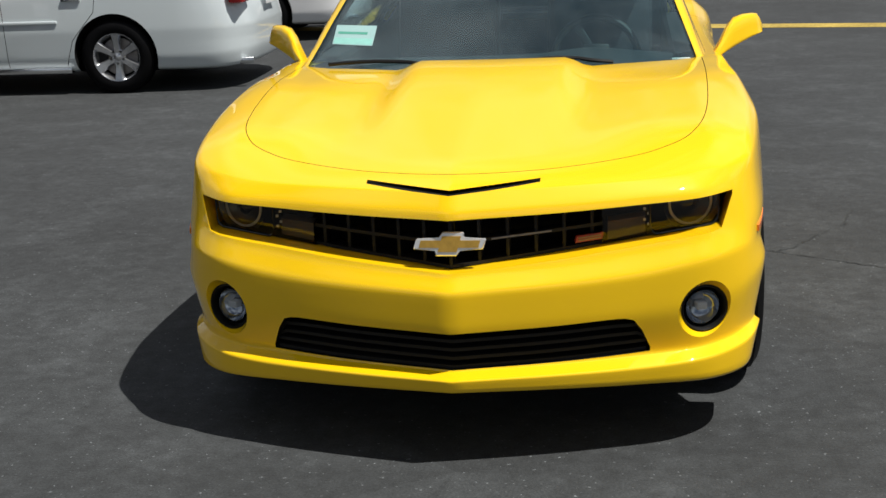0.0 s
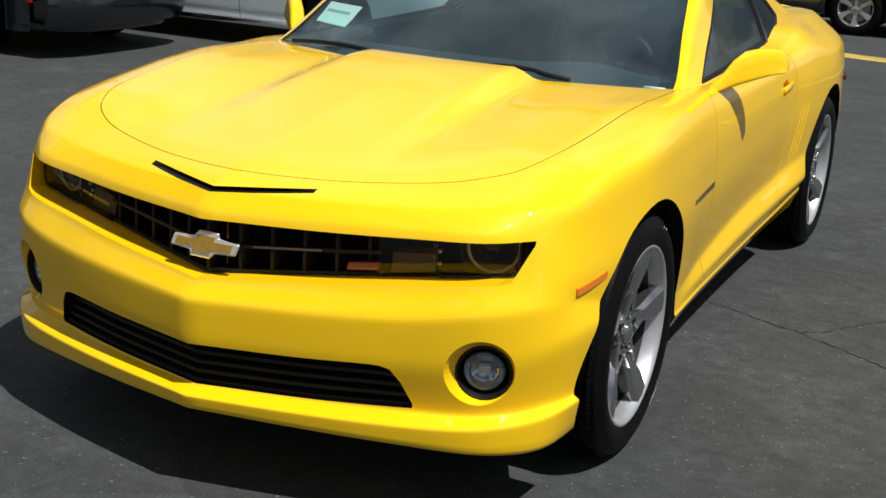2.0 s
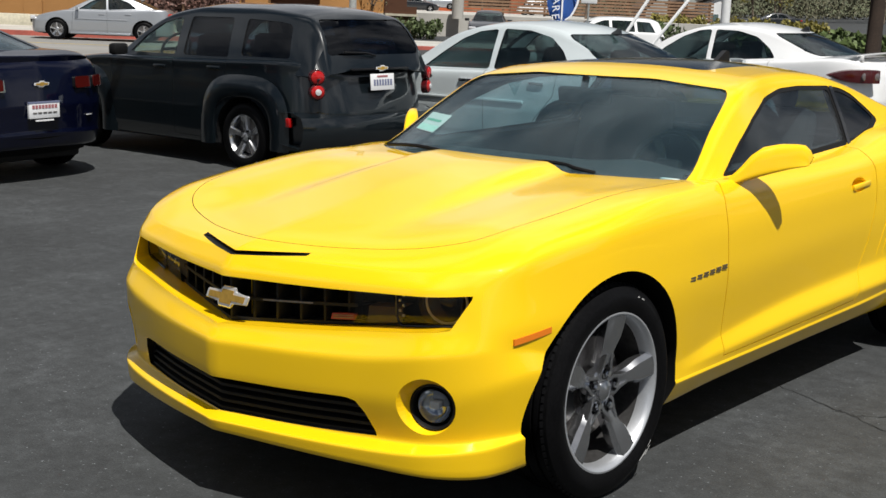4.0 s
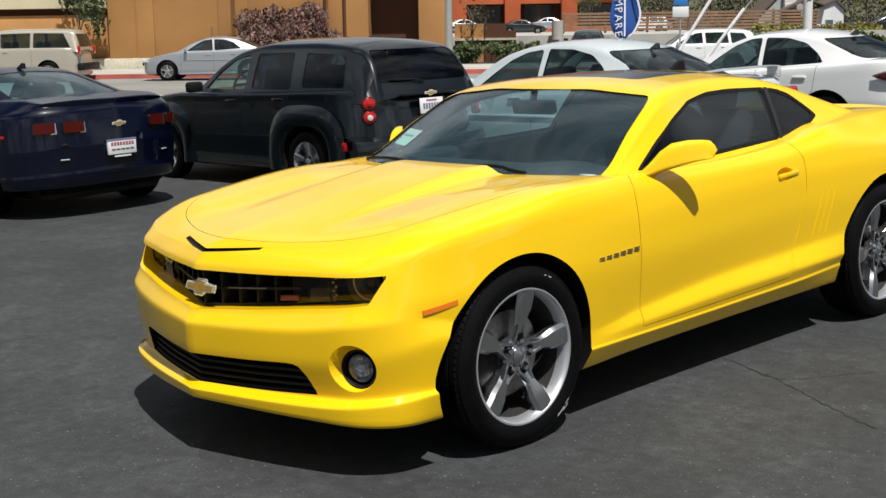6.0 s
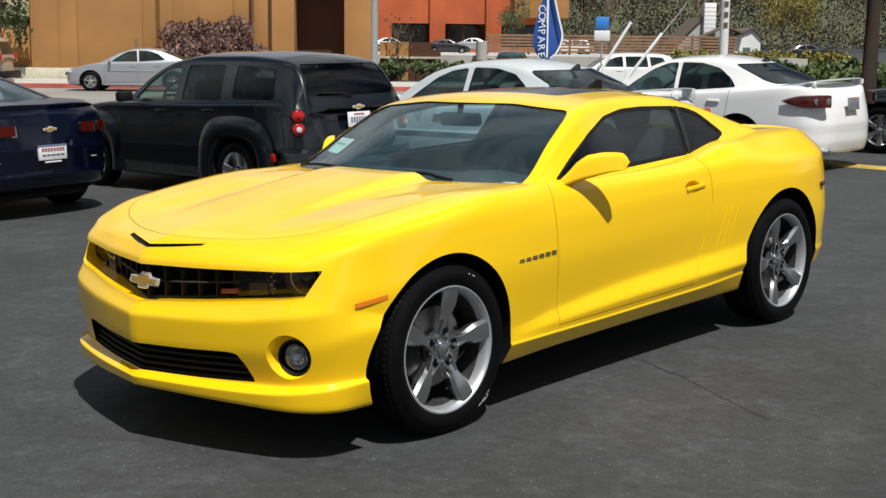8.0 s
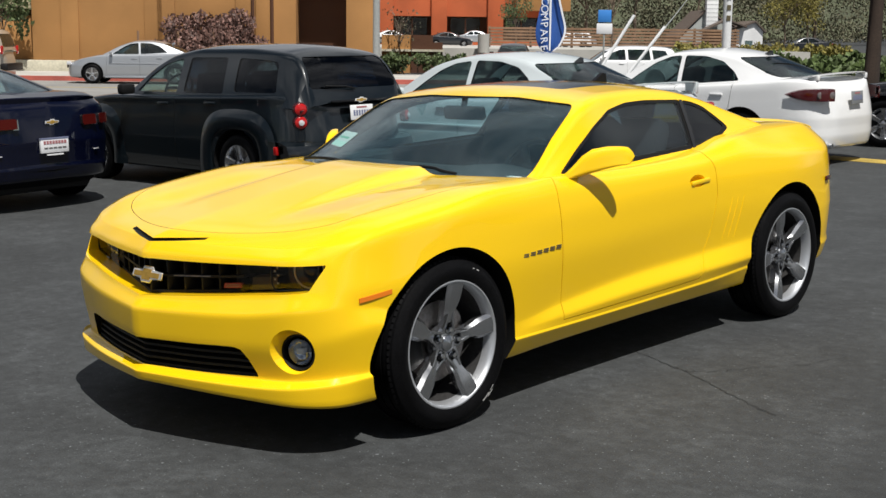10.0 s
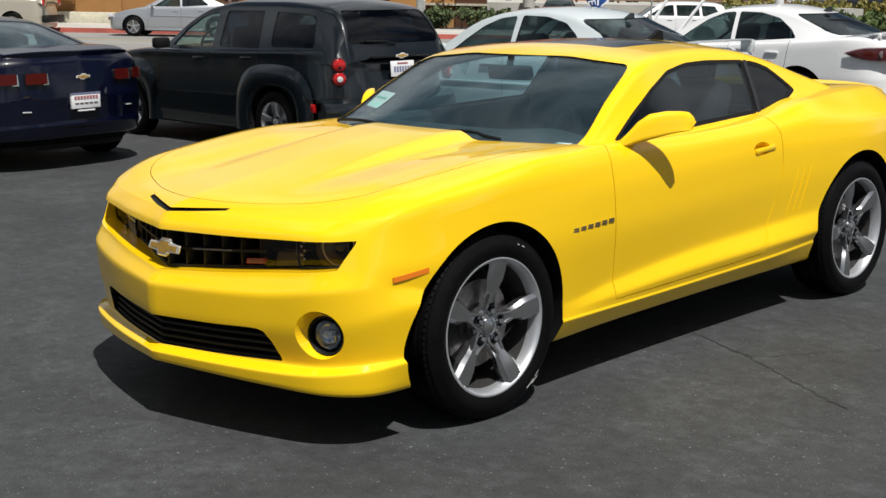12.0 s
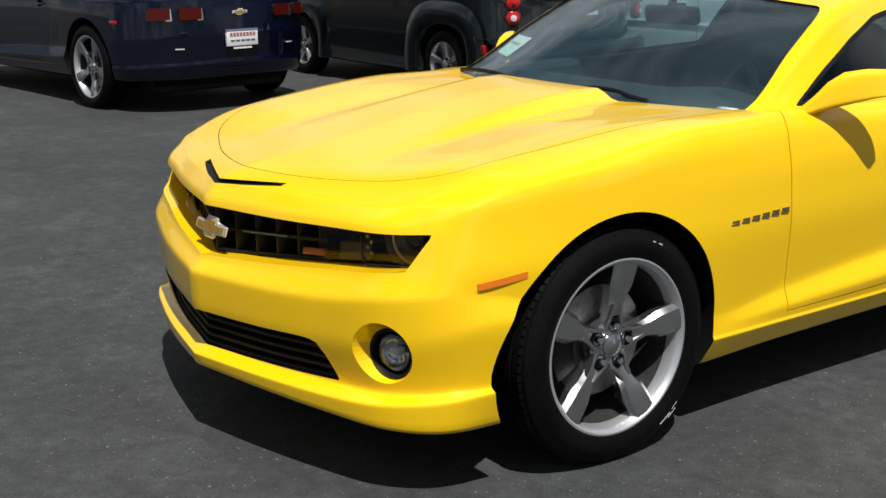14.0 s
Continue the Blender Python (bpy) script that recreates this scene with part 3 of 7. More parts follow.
def skin_normals(me, ref, lim=0.0015):
    """Gives the faces of me that lie on the uncut shell ref that shell's smooth normals."""
    rm = ref.data
    vn = [v.normal.copy() for v in rm.vertices]
    normals = []
    for p in me.polygons:
        p.use_smooth = True
        ok, loc, nrm, idx = ref.closest_point_on_mesh(p.center)
        skin = ok and (loc - p.center).length < lim and abs(nrm.dot(p.normal)) > 0.9
        for li in p.loop_indices:
            if not skin:
                normals.append(p.normal.copy())
                continue
            co = me.vertices[me.loops[li].vertex_index].co
            ok2, l2, n2, i2 = ref.closest_point_on_mesh(co)
            out = Vector()
            for v in rm.polygons[i2].vertices:
                out += vn[v] / ((rm.vertices[v].co - l2).length + 1e-4)
            out.normalize()
            if out.dot(p.normal) < 0:
                out = -out
            normals.append(out if out.dot(p.normal) > 0.8 else p.normal.copy())
    me.normals_split_custom_set([tuple(v) for v in normals])
    return me


def split_faces(me, pick):
    """Two meshes: the faces for which pick is true, and the rest."""
    out = []
    for want in (True, False):
        bm = bmesh.new()
        bm.from_mesh(me)
        gone = [f for f in bm.faces if bool(pick(f)) != want]
        bmesh.ops.delete(bm, geom=gone, context="FACES")
        m2 = bpy.data.meshes.new("panel")
        bm.to_mesh(m2)
        bm.free()
        for m in me.materials:
            m2.materials.append(m)
        out.append(m2)
    return out


def drop_slivers(me, least=0.002):
    """Takes loose slivers off a panel."""
    bm = bmesh.new()
    bm.from_mesh(me)
    seen, gone = set(), []
    for v0 in bm.verts:
        if v0 in seen:
            continue
        stack, isle = [v0], []
        seen.add(v0)
        while stack:
            v = stack.pop()
            isle.append(v)
            for e in v.link_edges:
                w = e.other_vert(v)
                if w not in seen:
                    seen.add(w)
                    stack.append(w)
        if sum(f.calc_area() for f in {f for v in isle for f in v.link_faces}) < least:
            gone += isle
    bmesh.ops.delete(bm, geom=gone, context="VERTS")
    bm.to_mesh(me)
    bm.free()


def cutter(bm, mat):
    return to_mesh("cutter", bm, mat, 0)


def cyl_cutter(at, way, r, depth, lead=0.15, seg=40):
    bm = bmesh.new()
    bmesh.ops.create_cone(bm, cap_ends=True, segments=seg, radius1=r, radius2=r, depth=depth + lead)
    q = way.to_track_quat("Z", "Y").to_matrix().to_4x4()
    bmesh.ops.transform(bm, matrix=Matrix.Translation(at + way * (lead - depth) / 2) @ q, verts=bm.verts)
    return bm


def flared_spoke(r_rim, face, dish):
    """A spoke along y whose root forks round a wheel nut and whose flat face flares towards the rim."""
    own = bmesh.new()

    def loft(stations):
        ribs = []
        for r, mid, half, x, thick in stations:
            ribs.append([(x - 0.016, r, mid - half * 1.0), (x - 0.001, r, mid - half * 0.68), (x, r, mid), (x - 0.001, r, mid + half * 0.68), (x - 0.016, r, mid + half * 1.0), (x - thick, r, mid + half * 0.86), (x - thick, r, mid - half * 0.86)])
        V = [[own.verts.new(p) for p in rib] for rib in ribs]
        n = len(V[0])
        for i in range(len(V) - 1):
            for k in range(n):
                m2 = (k + 1) % n
                own.faces.new((V[i][k], V[i][m2], V[i + 1][m2], V[i + 1][k]))
        own.faces.new(V[0][::-1])
        own.faces.new(V[-1])

    low = face - dish
    loft([(0.088, 0, 0.025, low - 0.004, 0.045), (0.118, 0, 0.0245, low + 0.004, 0.05), (0.150, 0, 0.031, low + 0.012, 0.052), (0.185, 0, 0.044, face - dish * 0.30, 0.05), (0.225, 0, 0.047, face - dish * 0.08, 0.045), (r_rim - 0.004, 0, 0.050, face + 0.002, 0.03)])
    for sg in (1, -1):
        loft([(0.030, sg * 0.020, 0.010, low - 0.006, 0.03), (0.060, sg * 0.030, 0.0085, low + 0.001, 0.035), (0.092, sg * 0.019, 0.0085, low + 0.004, 0.035), (0.125, sg * 0.014, 0.008, low + 0.008, 0.035)])
    bmesh.ops.recalc_face_normals(own, faces=own.faces)
    return own


def build_wheel(parent, at, side, phase, rim_mat, name="wheel", spokes=5, r_tyre=0.362, r_rim=0.270, width=0.245, wide=(0.031, 0.031, 0.061), dish=0.03, flared=False):
    """A wheel whose outer face looks to side * x: tyre, alloy rim with spokes, cap, nuts, disc and caliper."""
    w = new(name)
    w.parent = parent
    w.matrix_basis = Matrix.Translation(at) @ (pose(0, 0, 0) if side > 0 else pose(0, 0, 0, 0, 0, 180))
    h = width / 2
    prof = [(r_rim - 0.012, -h + 0.03), (r_rim, -h + 0.012), (r_rim + 0.03, -h), (r_tyre - 0.035, -h + 0.004), (r_tyre - 0.008, -h + 0.022), (r_tyre, -h + 0.05)]
    for g in (-0.05, 0.0, 0.05):
        prof += [(r_tyre, g - 0.006), (r_tyre - 0.008, g - 0.005), (r_tyre - 0.008, g + 0.005), (r_tyre, g + 0.006)]
    prof += [(r_tyre, h - 0.05), (r_tyre - 0.008, h - 0.022), (r_tyre - 0.035, h - 0.004), (r_rim + 0.045, h), (r_rim + 0.02, h - 0.003), (r_rim, h - 0.012), (r_rim - 0.012, h - 0.03)]
    tyre = part("tyre", lathe(prof, 72), RUBBER, w)
    # shoulder lugs of the tread
    lugs = bmesh.new()
    for i in range(84):
        a = 2 * math.pi * i / 84
        m = pose(0, 0, 0, math.degrees(a)) @ pose(h - 0.028, 0, r_tyre - 0.006, 0, 52, 0)
        merge(lugs, box_bm(-0.014, 0.014, -0.0095, 0.0095, -0.006, -0.0026), m)
    part("tread_lug", lugs, RUBBER, tyre)
    if flared:
        rim = part("rim", lathe([(r_rim - 0.024, h - 0.062), (r_rim - 0.020, h - 0.03), (r_rim - 0.012, h - 0.016), (r_rim - 0.005, h - 0.011), (r_rim + 0.002, h - 0.012), (r_rim + 0.002, h - 0.02)], 72), BARREL, w)
        # the deeper barrel's shade is put into its colour
        part("inner_barrel", lathe([(r_rim - 0.014, -h + 0.03), (r_rim - 0.03, -h + 0.05), (r_rim - 0.030, 0.0), (r_rim - 0.0245, h - 0.062)], 72), BARRELSHADE, rim, "inner rim barrel darkened for shade")
    else:
        rim = part("rim", lathe([(r_rim - 0.014, -h + 0.03), (r_rim - 0.03, -h + 0.05), (r_rim - 0.03, 0.03), (r_rim - 0.016, h - 0.03), (r_rim - 0.006, h - 0.014), (r_rim + 0.002, h - 0.012), (r_rim + 0.002, h - 0.02)], 72), rim_mat, w)
    face = h - 0.016
    for i in range(spokes):
        a = math.radians(phase) + 2 * math.pi * i / spokes
        if flared:
            part("spoke", merge(None, flared_spoke(r_rim, face, dish), pose(0, 0, 0, math.degrees(a))), rim_mat, rim, degrees=20)
            continue
        ww = wide
        sec = [(0.040, ww[0], face - dish), (0.115, ww[1], face - dish * 0.8), (0.17, (ww[1] + ww[2]) / 2 * 0.95, face - dish * 0.35), (r_rim - 0.010, ww[2], face)]
        ribs = []
        for r, t, x in sec:
            back = x - 0.05
            ribs.append([(x - 0.018, r, -t * 1.08), (x + 0.003, r, -t * 0.74), (x + 0.003, r, t * 0.74), (x - 0.018, r, t * 1.14), (back, r, t), (back, r, -t)])
        own = bmesh.new()
        V = [[own.verts.new(p) for p in rib] for rib in ribs]
        for i2 in range(len(V) - 1):
            for k in range(6):
                m2 = (k + 1) % 6
                own.faces.new((V[i2][k], V[i2][m2], V[i2 + 1][m2], V[i2 + 1][k]))
        own.faces.new(V[0][::-1])
        own.faces.new(V[-1])
        bmesh.ops.recalc_face_normals(own, faces=own.faces)
        part("spoke", merge(None, own, pose(0, 0, 0, math.degrees(a))), rim_mat, rim, degrees=20)
    hub = lathe([(0.075, face - dish - 0.045), (0.075, face - dish - 0.014), (0.062, face - dish - 0.006), (0.034, face - dish - 0.003)], 40)
    part("hub", hub, rim_mat, rim)
    part("centre_cap", lathe([(0.036, face - dish - 0.01), (0.035, face - dish + 0.004), (0.028, face - dish + 0.007), (0.012, face - dish + 0.014), (0.001, face - dish + 0.015)], 32), rim_mat, rim)
    for i in range(5):
        a = math.radians(phase + (0 if flared else 36)) + 2 * math.pi * i / 5
        at = Matrix.Translation((face - dish + 0.001, 0.060 * math.cos(a), 0.060 * math.sin(a))) @ pose(0, 0, 0, 0, 90, 0)
        own = bmesh.new()
        bmesh.ops.create_cone(own, cap_ends=True, segments=6, radius1=0.013, radius2=0.010, depth=0.026)
        if flared:
            well = lathe([(0.0165, -0.012), (0.0185, 0.001), (0.0205, 0.001), (0.0205, -0.012)], 24)
            part("nut_well", merge(None, well, Matrix.Translation((face - dish - 0.002, 0.060 * math.cos(a), 0.060 * math.sin(a)))), GLOSSBLACK, w)
        part("wheel_nut", merge(None, own, at), CHROME if flared else GLOSSBLACK, w)
    part("brake_disc", lathe([(0.06, -0.012), (0.172, -0.012), (0.172, 0.012), (0.06, 0.012)], 48, closed=True), STEEL, w)
    cal = bmesh.new()
    P = []
    for k in range(9):
        a = math.radians(150 + 60 * (k / 8)) if side > 0 else math.radians(-30 + 60 * (k / 8))
        P.append([(x, r * math.cos(a), r * math.sin(a)) for x, r in ((-0.03, 0.11), (0.03, 0.11), (0.034, 0.15), (0.03, 0.19), (-0.03, 0.19))])
    grid_bm(P, True, cal)
    part("caliper", cal, BLACK, w)
    part("backing", lathe([(0.03, -0.03), (r_rim - 0.031, -0.06)], 48), BLACK, w)
    return w


def bowtie(w, h, t):
    """The cross-shaped badge as an outline, w wide and h high, sheared."""
    a, b = w / 2, h / 2
    sh = 0.30
    raw = [(-a, -b * 0.46), (-a * 0.32, -b * 0.46), (-a * 0.32, -b), (a * 0.32, -b), (a * 0.32, -b * 0.46), (a, -b * 0.46), (a, b * 0.46), (a * 0.32, b * 0.46), (a * 0.32, b), (-a * 0.32, b), (-a * 0.32, b * 0.46), (-a, b * 0.46)]
    return [(x + sh * z, z) for x, z in raw]


def badge(parent, m, w=0.20, h=0.072, name="badge"):
    rim = prism(bowtie(w, h, 0), -0.006, 0.004, 1)
    bmesh.ops.bevel(rim, geom=rim.edges[:], offset=0.0035, segments=1, affect="EDGES")
    o = part(name, merge(None, rim, m), SILVERTRIM, parent, "chrome and gold cross-shaped badge")
    core = prism(bowtie(w - 0.030, h - 0.024, 0), -0.0085, -0.004, 1)
    part("badge_face", merge(None, core, m), GOLD, o)
    return o


_coupe_cache = {}


def coupe_meshes():
    """Cut panels of the coupe's body and cabin, made once: name -> mesh (slot 0 is the paint)."""
    if _coupe_cache:
        return _coupe_cache
    shell_bm = coupe_shell()
    ref_me = to_mesh("shell", shell_bm, YELLOW, 0)
    ref = new("ref", ref_me.copy())
    cuts = []
    for y, r, reach in ((0.928, 0.405, 0.455), (3.765, 0.418, 0.45)):
        # the arch runs out a little further ahead of the wheel than behind it
        arch = []
        for k in range(65):
            a = math.radians(-35 + 250 * k / 64)
            fwd = r + (reach - r) * max(0.0, -math.cos(a)) ** 2 * (1 - 0.75 * max(0.0, math.sin(a)))
            arch.append((y + math.cos(a) * (r if math.cos(a) > 0 else fwd), 0.366 + r * math.sin(a)))
        for sd in (1, -1):
            lo, hi = sorted((sd * 0.58, sd * 1.38))
            cuts.append(cutter(prism(arch, lo, hi, 0), BLACK))
    cuts.append(cutter(front_pocket(BAND_LO, BAND_HI, lambda a: BAND_Y(a) + 0.10, 0.808), YELLOW))
    cuts.append(cutter(front_pocket(LOW_LO, LOW_HI, lambda a: NOSE_Y(a) + 0.14, 0.568), BLACK))
    cuts.append(cutter(front_pocket(SCOOP_LO, SCOOP_HI, lambda a: NOSE_Y(a) + 0.24, 0.255, front=-0.1), BLACK))
    for sd in (1, -1):
        at = Vector((FOG_AT.x * sd, FOG_AT.y, FOG_AT.z))
        way = Vector((FOG_WAY.x * sd, FOG_WAY.y, 0))
        cuts.append(cutter(cyl_cutter(at, way, 0.074, 0.085), YELLOW))
        cone = lathe([(0.0005, -0.03), (0.0735, -0.03), (0.125, 0.06), (0.0005, 0.06)], 40)
        cuts.append(cutter(merge(None, cone, Matrix.Translation(at) @ way.to_track_quat("X", "Z").to_matrix().to_4x4()), YELLOW))
    hood = fine_path(HOOD_LINE)
    both = [(-x, y) for x, y in hood[:0:-1]] + hood
    hz = [float(top_z(x, y)) for x, y in both]
    cuts.append(cutter(wall_strip(both, 0.0026, [z - 0.016 for z in hz], [z + 0.06 for z in hz]), BLACK))
    door = DOOR_LINE
    for sd in (1, -1):
        lo = [sd * 0.74] * len(door)
        hi = [sd * 1.1] * len(door)
        cuts.append(cutter(wall_strip(door, 0.0045, lo, hi, 0), YELLOW))
        for g in range(3):
            y0 = 3.060 + g * 0.052
            line = [(y0 + 0.085 * k / 6, 0.50 + 0.265 * k / 6) for k in range(7)]
            skin = [ref.closest_point_on_mesh(Vector((sd * 0.94, y, z)))[1].x for y, z in line]
            deep = [x - sd * 0.0022 * math.sin(math.pi * (k + 0.6) / 7.2) for k, x in enumerate(skin)]
            cuts.append(cutter(wall_strip(line, 0.010, deep, [sd * 1.1] * 7, 0), YELLOW))
        ell = bmesh.new()
        bmesh.ops.create_uvsphere(ell, u_segments=24, v_segments=12, radius=1)
        bmesh.ops.transform(ell, matrix=Matrix.Translation((sd * 0.925, 2.825, 0.872)) @ Matrix.Diagonal((0.05, 0.075, 0.034, 1)), verts=ell.verts)
        cuts.append(cutter(ell, YELLOW))
    cowl = [(-0.765, 1.60), (-0.70, 1.545), (-0.45, 1.455), (-0.36, 1.415), (0.36, 1.415), (0.45, 1.455), (0.70, 1.545), (0.765, 1.60), (0.72, 1.80), (-0.72, 1.80)]
    cuts.append(cutter(prism(cowl, 0.93, 1.3, 2), BLACK))
    cuts.append(cutter(box_bm(-0.70, 0.70, 1.76, 3.75, 0.42, 1.3), CABIN))
    me = boolean(ref_me, cuts)
    full = hood + [(-x, y) for x, y in hood[::-1]]
    paint_names = ("yellow_paint",)

    def is_hood(f):
        c = f.calc_center_median()
        return c.z > 0.80 and f.normal.z > 0.3 and c.y < 1.63 and inside(full, (c.x, c.y))

    hood_me, me = split_faces(me, is_hood)

    def is_nose(f):
        c = f.calc_center_median()
        line = curve([(0.2, 0.60), (0.47, 0.57), (0.60, 0.51), (0.66, 0.492), (0.80, 0.475), (1.0, 0.475)])
        return c.y < float(line(c.z))

    nose_me, me = split_faces(me, is_nose)
    drop_slivers(nose_me)

    def is_door(sd):
        return lambda f: f.calc_center_median().x * sd > 0.74 and inside(DOOR_LINE, (f.calc_center_median().y, f.calc_center_median().z))

    dl, me = split_faces(me, is_door(1))
    dr, me = split_faces(me, is_door(-1))
    _coupe_cache.update(hood=hood_me, front_bumper=nose_me, door=dl, door_r=dr, body=me)
    for k in list(_coupe_cache):
        skin_normals(_coupe_cache[k], ref)
    bpy.data.objects.remove(ref)
    # cabin: painted shell with openings, and the panes that fill them
    outer = to_mesh("cab", cabin_shell(0.0, 0.035), YELLOW, 0)
    cref = new("ref", to_mesh("cab", grid_bm(cabin_rows().tolist()), YELLOW, 0))
    sw, qw = rounded(SIDE_WINDOW, 0.03), rounded(QUARTER_WINDOW, 0.03)
    ws, bl, sr = rounded(WINDSCREEN_OUT, 0.05), rounded(BACKLIGHT_OUT, 0.06), rounded(SUNROOF_OUT, 0.05)
    holes = [cutter(prism(ws, 1.0, 2.45, 1), GLOSSBLACK), cutter(prism(bl, 0.8, 1.5, 2), GLOSSBLACK), cutter(prism(sr, 1.2, 1.5, 2), GLOSSBLACK)]
    for sd in (1, -1):
        holes += [cutter(prism(sw, sd * 0.35, sd * 1.1, 0), GLOSSBLACK), cutter(prism(qw, sd * 0.35, sd * 1.1, 0), GLOSSBLACK)]
    cab = boolean(outer, holes)
    _coupe_cache["roof"] = skin_normals(cab, cref)
    cab.materials.append(CABIN)
    for p in cab.polygons:
        ok, loc, nrm, idx = cref.closest_point_on_mesh(p.center)
        if ok and (loc - p.center).length > 0.028:
            p.material_index = len(cab.materials) - 1

    def pane(cut_bm, a=0.006, b=0.011):
        out = boolean(to_mesh("pane", cabin_shell(a, b), WINDSCREEN, 0), [cutter(cut_bm, WINDSCREEN)], "INTERSECT")
        shift = new("ref2", to_mesh("cab", grid_bm(cabin_rows(a).tolist()), YELLOW, 0))
        skin_normals(out, shift, 0.0075)
        bpy.data.objects.remove(shift)
        return out

    _coupe_cache["windscreen"] = pane(prism(ws, 1.0, 2.45, 1))
    _coupe_cache["rear_window"] = pane(prism(bl, 0.8, 1.5, 2))
    _coupe_cache["sunroof"] = pane(prism(sr, 1.2, 1.5, 2), 0.0015, 0.008)
    for nm, poly in (("side_window", sw), ("quarter_window", qw)):
        small = rounded(grown(SIDE_WINDOW if nm == "side_window" else QUARTER_WINDOW, -0.018), 0.025)
        for sd, tag in ((1, ""), (-1, "_r")):
            _coupe_cache[nm + tag] = pane(prism(small, sd * 0.35, sd * 1.1, 0))
            seal = boolean(to_mesh("pane", cabin_shell(0.003, 0.012), BLACK, 0), [cutter(prism(poly, sd * 0.35, sd * 1.1, 0), BLACK)], "INTERSECT")
            _coupe_cache[nm + "_seal" + tag] = boolean(seal, [cutter(prism(small, sd * 0.3, sd * 1.15, 0), BLACK)])
    post = [(3.079, 1.272), (3.111, 1.270), (3.036, 1.018), (3.004, 1.018)]
    for sd, tag in ((1, ""), (-1, "_r")):
        _coupe_cache["pillar" + tag] = boolean(to_mesh("pane", cabin_shell(-0.0025, 0.012), GLOSSBLACK, 0), [cutter(prism(post, sd * 0.35, sd * 1.1, 0), GLOSSBLACK)], "INTERSECT")
    bpy.data.objects.remove(cref)
    return _coupe_cache


def repaint(me, old, newm):
    out = me.copy()
    for i, m in enumerate(out.materials):
        if m == old:
            out.materials[i] = newm
    return out


def only(me, mat):
    out = me.copy()
    out.materials.clear()
    out.materials.append(mat)
    for p in out.polygons:
        p.material_index = 0
    return out


def coupe(m, coat, label, phase_f=80, phase_r=50, front=True):
    """A two-door coupe with a long dome hood, built in its own place: nose at y = 0, facing -y."""
    M = coupe_meshes()
    car = thing("coupe", m, label, "car")

    def panel(key, name=None, lab="", parent=car):
        return part(name or key, repaint(M[key], YELLOW, coat), None, parent, lab)

    panel("body")
    hood = panel("hood")
    panel("front_bumper")
    doors = [panel("door"), panel("door_r", "door")]
    roof = panel("roof")
    part("windscreen", only(M["windscreen"], WINDSCREEN), None, car, "raked windscreen of clear glass")
    part("rear_window", only(M["rear_window"], DARKGLASS if front else WINDSCREEN), None, car, "tinted rear glass")
    part("sunroof", only(M["sunroof"], GLOSSBLACK), None, roof, "dark glass sunroof panel")
    for tag, d in (("", doors[0]), ("_r", doors[1])):
        part("side_window", only(M["side_window" + tag], SIDEGLASS), None, d, "tinted door glass")
        part("window_seal", only(M["side_window_seal" + tag], BLACK), None, d, "black rubber seal")
        part("pillar_trim", only(M["pillar" + tag], GLOSSBLACK), None, d, "gloss black pillar trim")
        part("quarter_window", only(M["quarter_window" + tag], DARKGLASS), None, car, "dark quarter glass")
        part("window_seal", only(M["quarter_window_seal" + tag], BLACK), None, car, "black rubber seal")
    # door mirrors
    for sd, d in ((1, doors[0]), (-1, doors[1])):
        rows = []
        # stations outward: place, underside, top and half depth
        for xc, yc, zb, zt, hd in ((0.842, 1.795, 0.962, 0.984, 0.044), (0.872, 1.832, 0.970, 1.030, 0.047), (0.898, 1.862, 0.982, 1.078, 0.047), (0.925, 1.892, 0.994, 1.106, 0.043), (0.965, 1.936, 1.009, 1.115, 0.036), (1.005, 1.978, 1.023, 1.114, 0.027), (1.026, 2.000, 1.028, 1.110, 0.022), (1.040, 2.015, 1.031, 1.092, 0.015), (1.052, 2.028, 1.036, 1.066, 0.006)):
            row = []
            for k in range(20):
                a = 2 * math.pi * k / 20
                c, s_ = math.cos(a), math.sin(a)
                e = 0.48
                lean = 0.018 * s_
                row.append((sd * xc, yc + (0.0 if sd > 0 else 0.06) + lean + hd * math.copysign(abs(c) ** e, c), (zb + zt) / 2 + (zt - zb) / 2 * math.copysign(abs(s_) ** e, s_)))
            rows.append(row)
        mb = bmesh.new()
        V = [[mb.verts.new(p) for p in r] for r in rows]
        for i in range(len(V) - 1):
            for k in range(20):
                n2 = (k + 1) % 20
                mb.faces.new((V[i][k], V[i][n2], V[i + 1][n2], V[i + 1][k]))
        mb.faces.new(V[0][::-1])
        mb.faces.new(V[-1])
        bmesh.ops.recalc_face_normals(mb, faces=mb.faces)
        bmesh.ops.bevel(mb, geom=[e for e in mb.edges if e.calc_face_angle(0) > 1.0], offset=0.004, segments=2, affect="EDGES")
        mir = part("door_mirror", mb, coat, d, degrees=75)
        part("mirror_base", merge(None, box_bm(-0.045, 0.02, -0.075, 0.075, -0.012, 0.012, 0.006), Matrix.Translation((sd * 0.835, 1.82, 0.962)) @ pose(0, 0, 0, 0, -sd * 20, 0)), BLACK, mir)
        hb = box_bm(-0.009, 0.010, -0.088, 0.086, -0.012, 0.012, 0.007)
        part("door_handle", merge(None, hb, Matrix.Translation((sd * 0.910, 2.85, 0.866)) @ pose(0, 0, 0, 3, 0, 0)), coat, d)
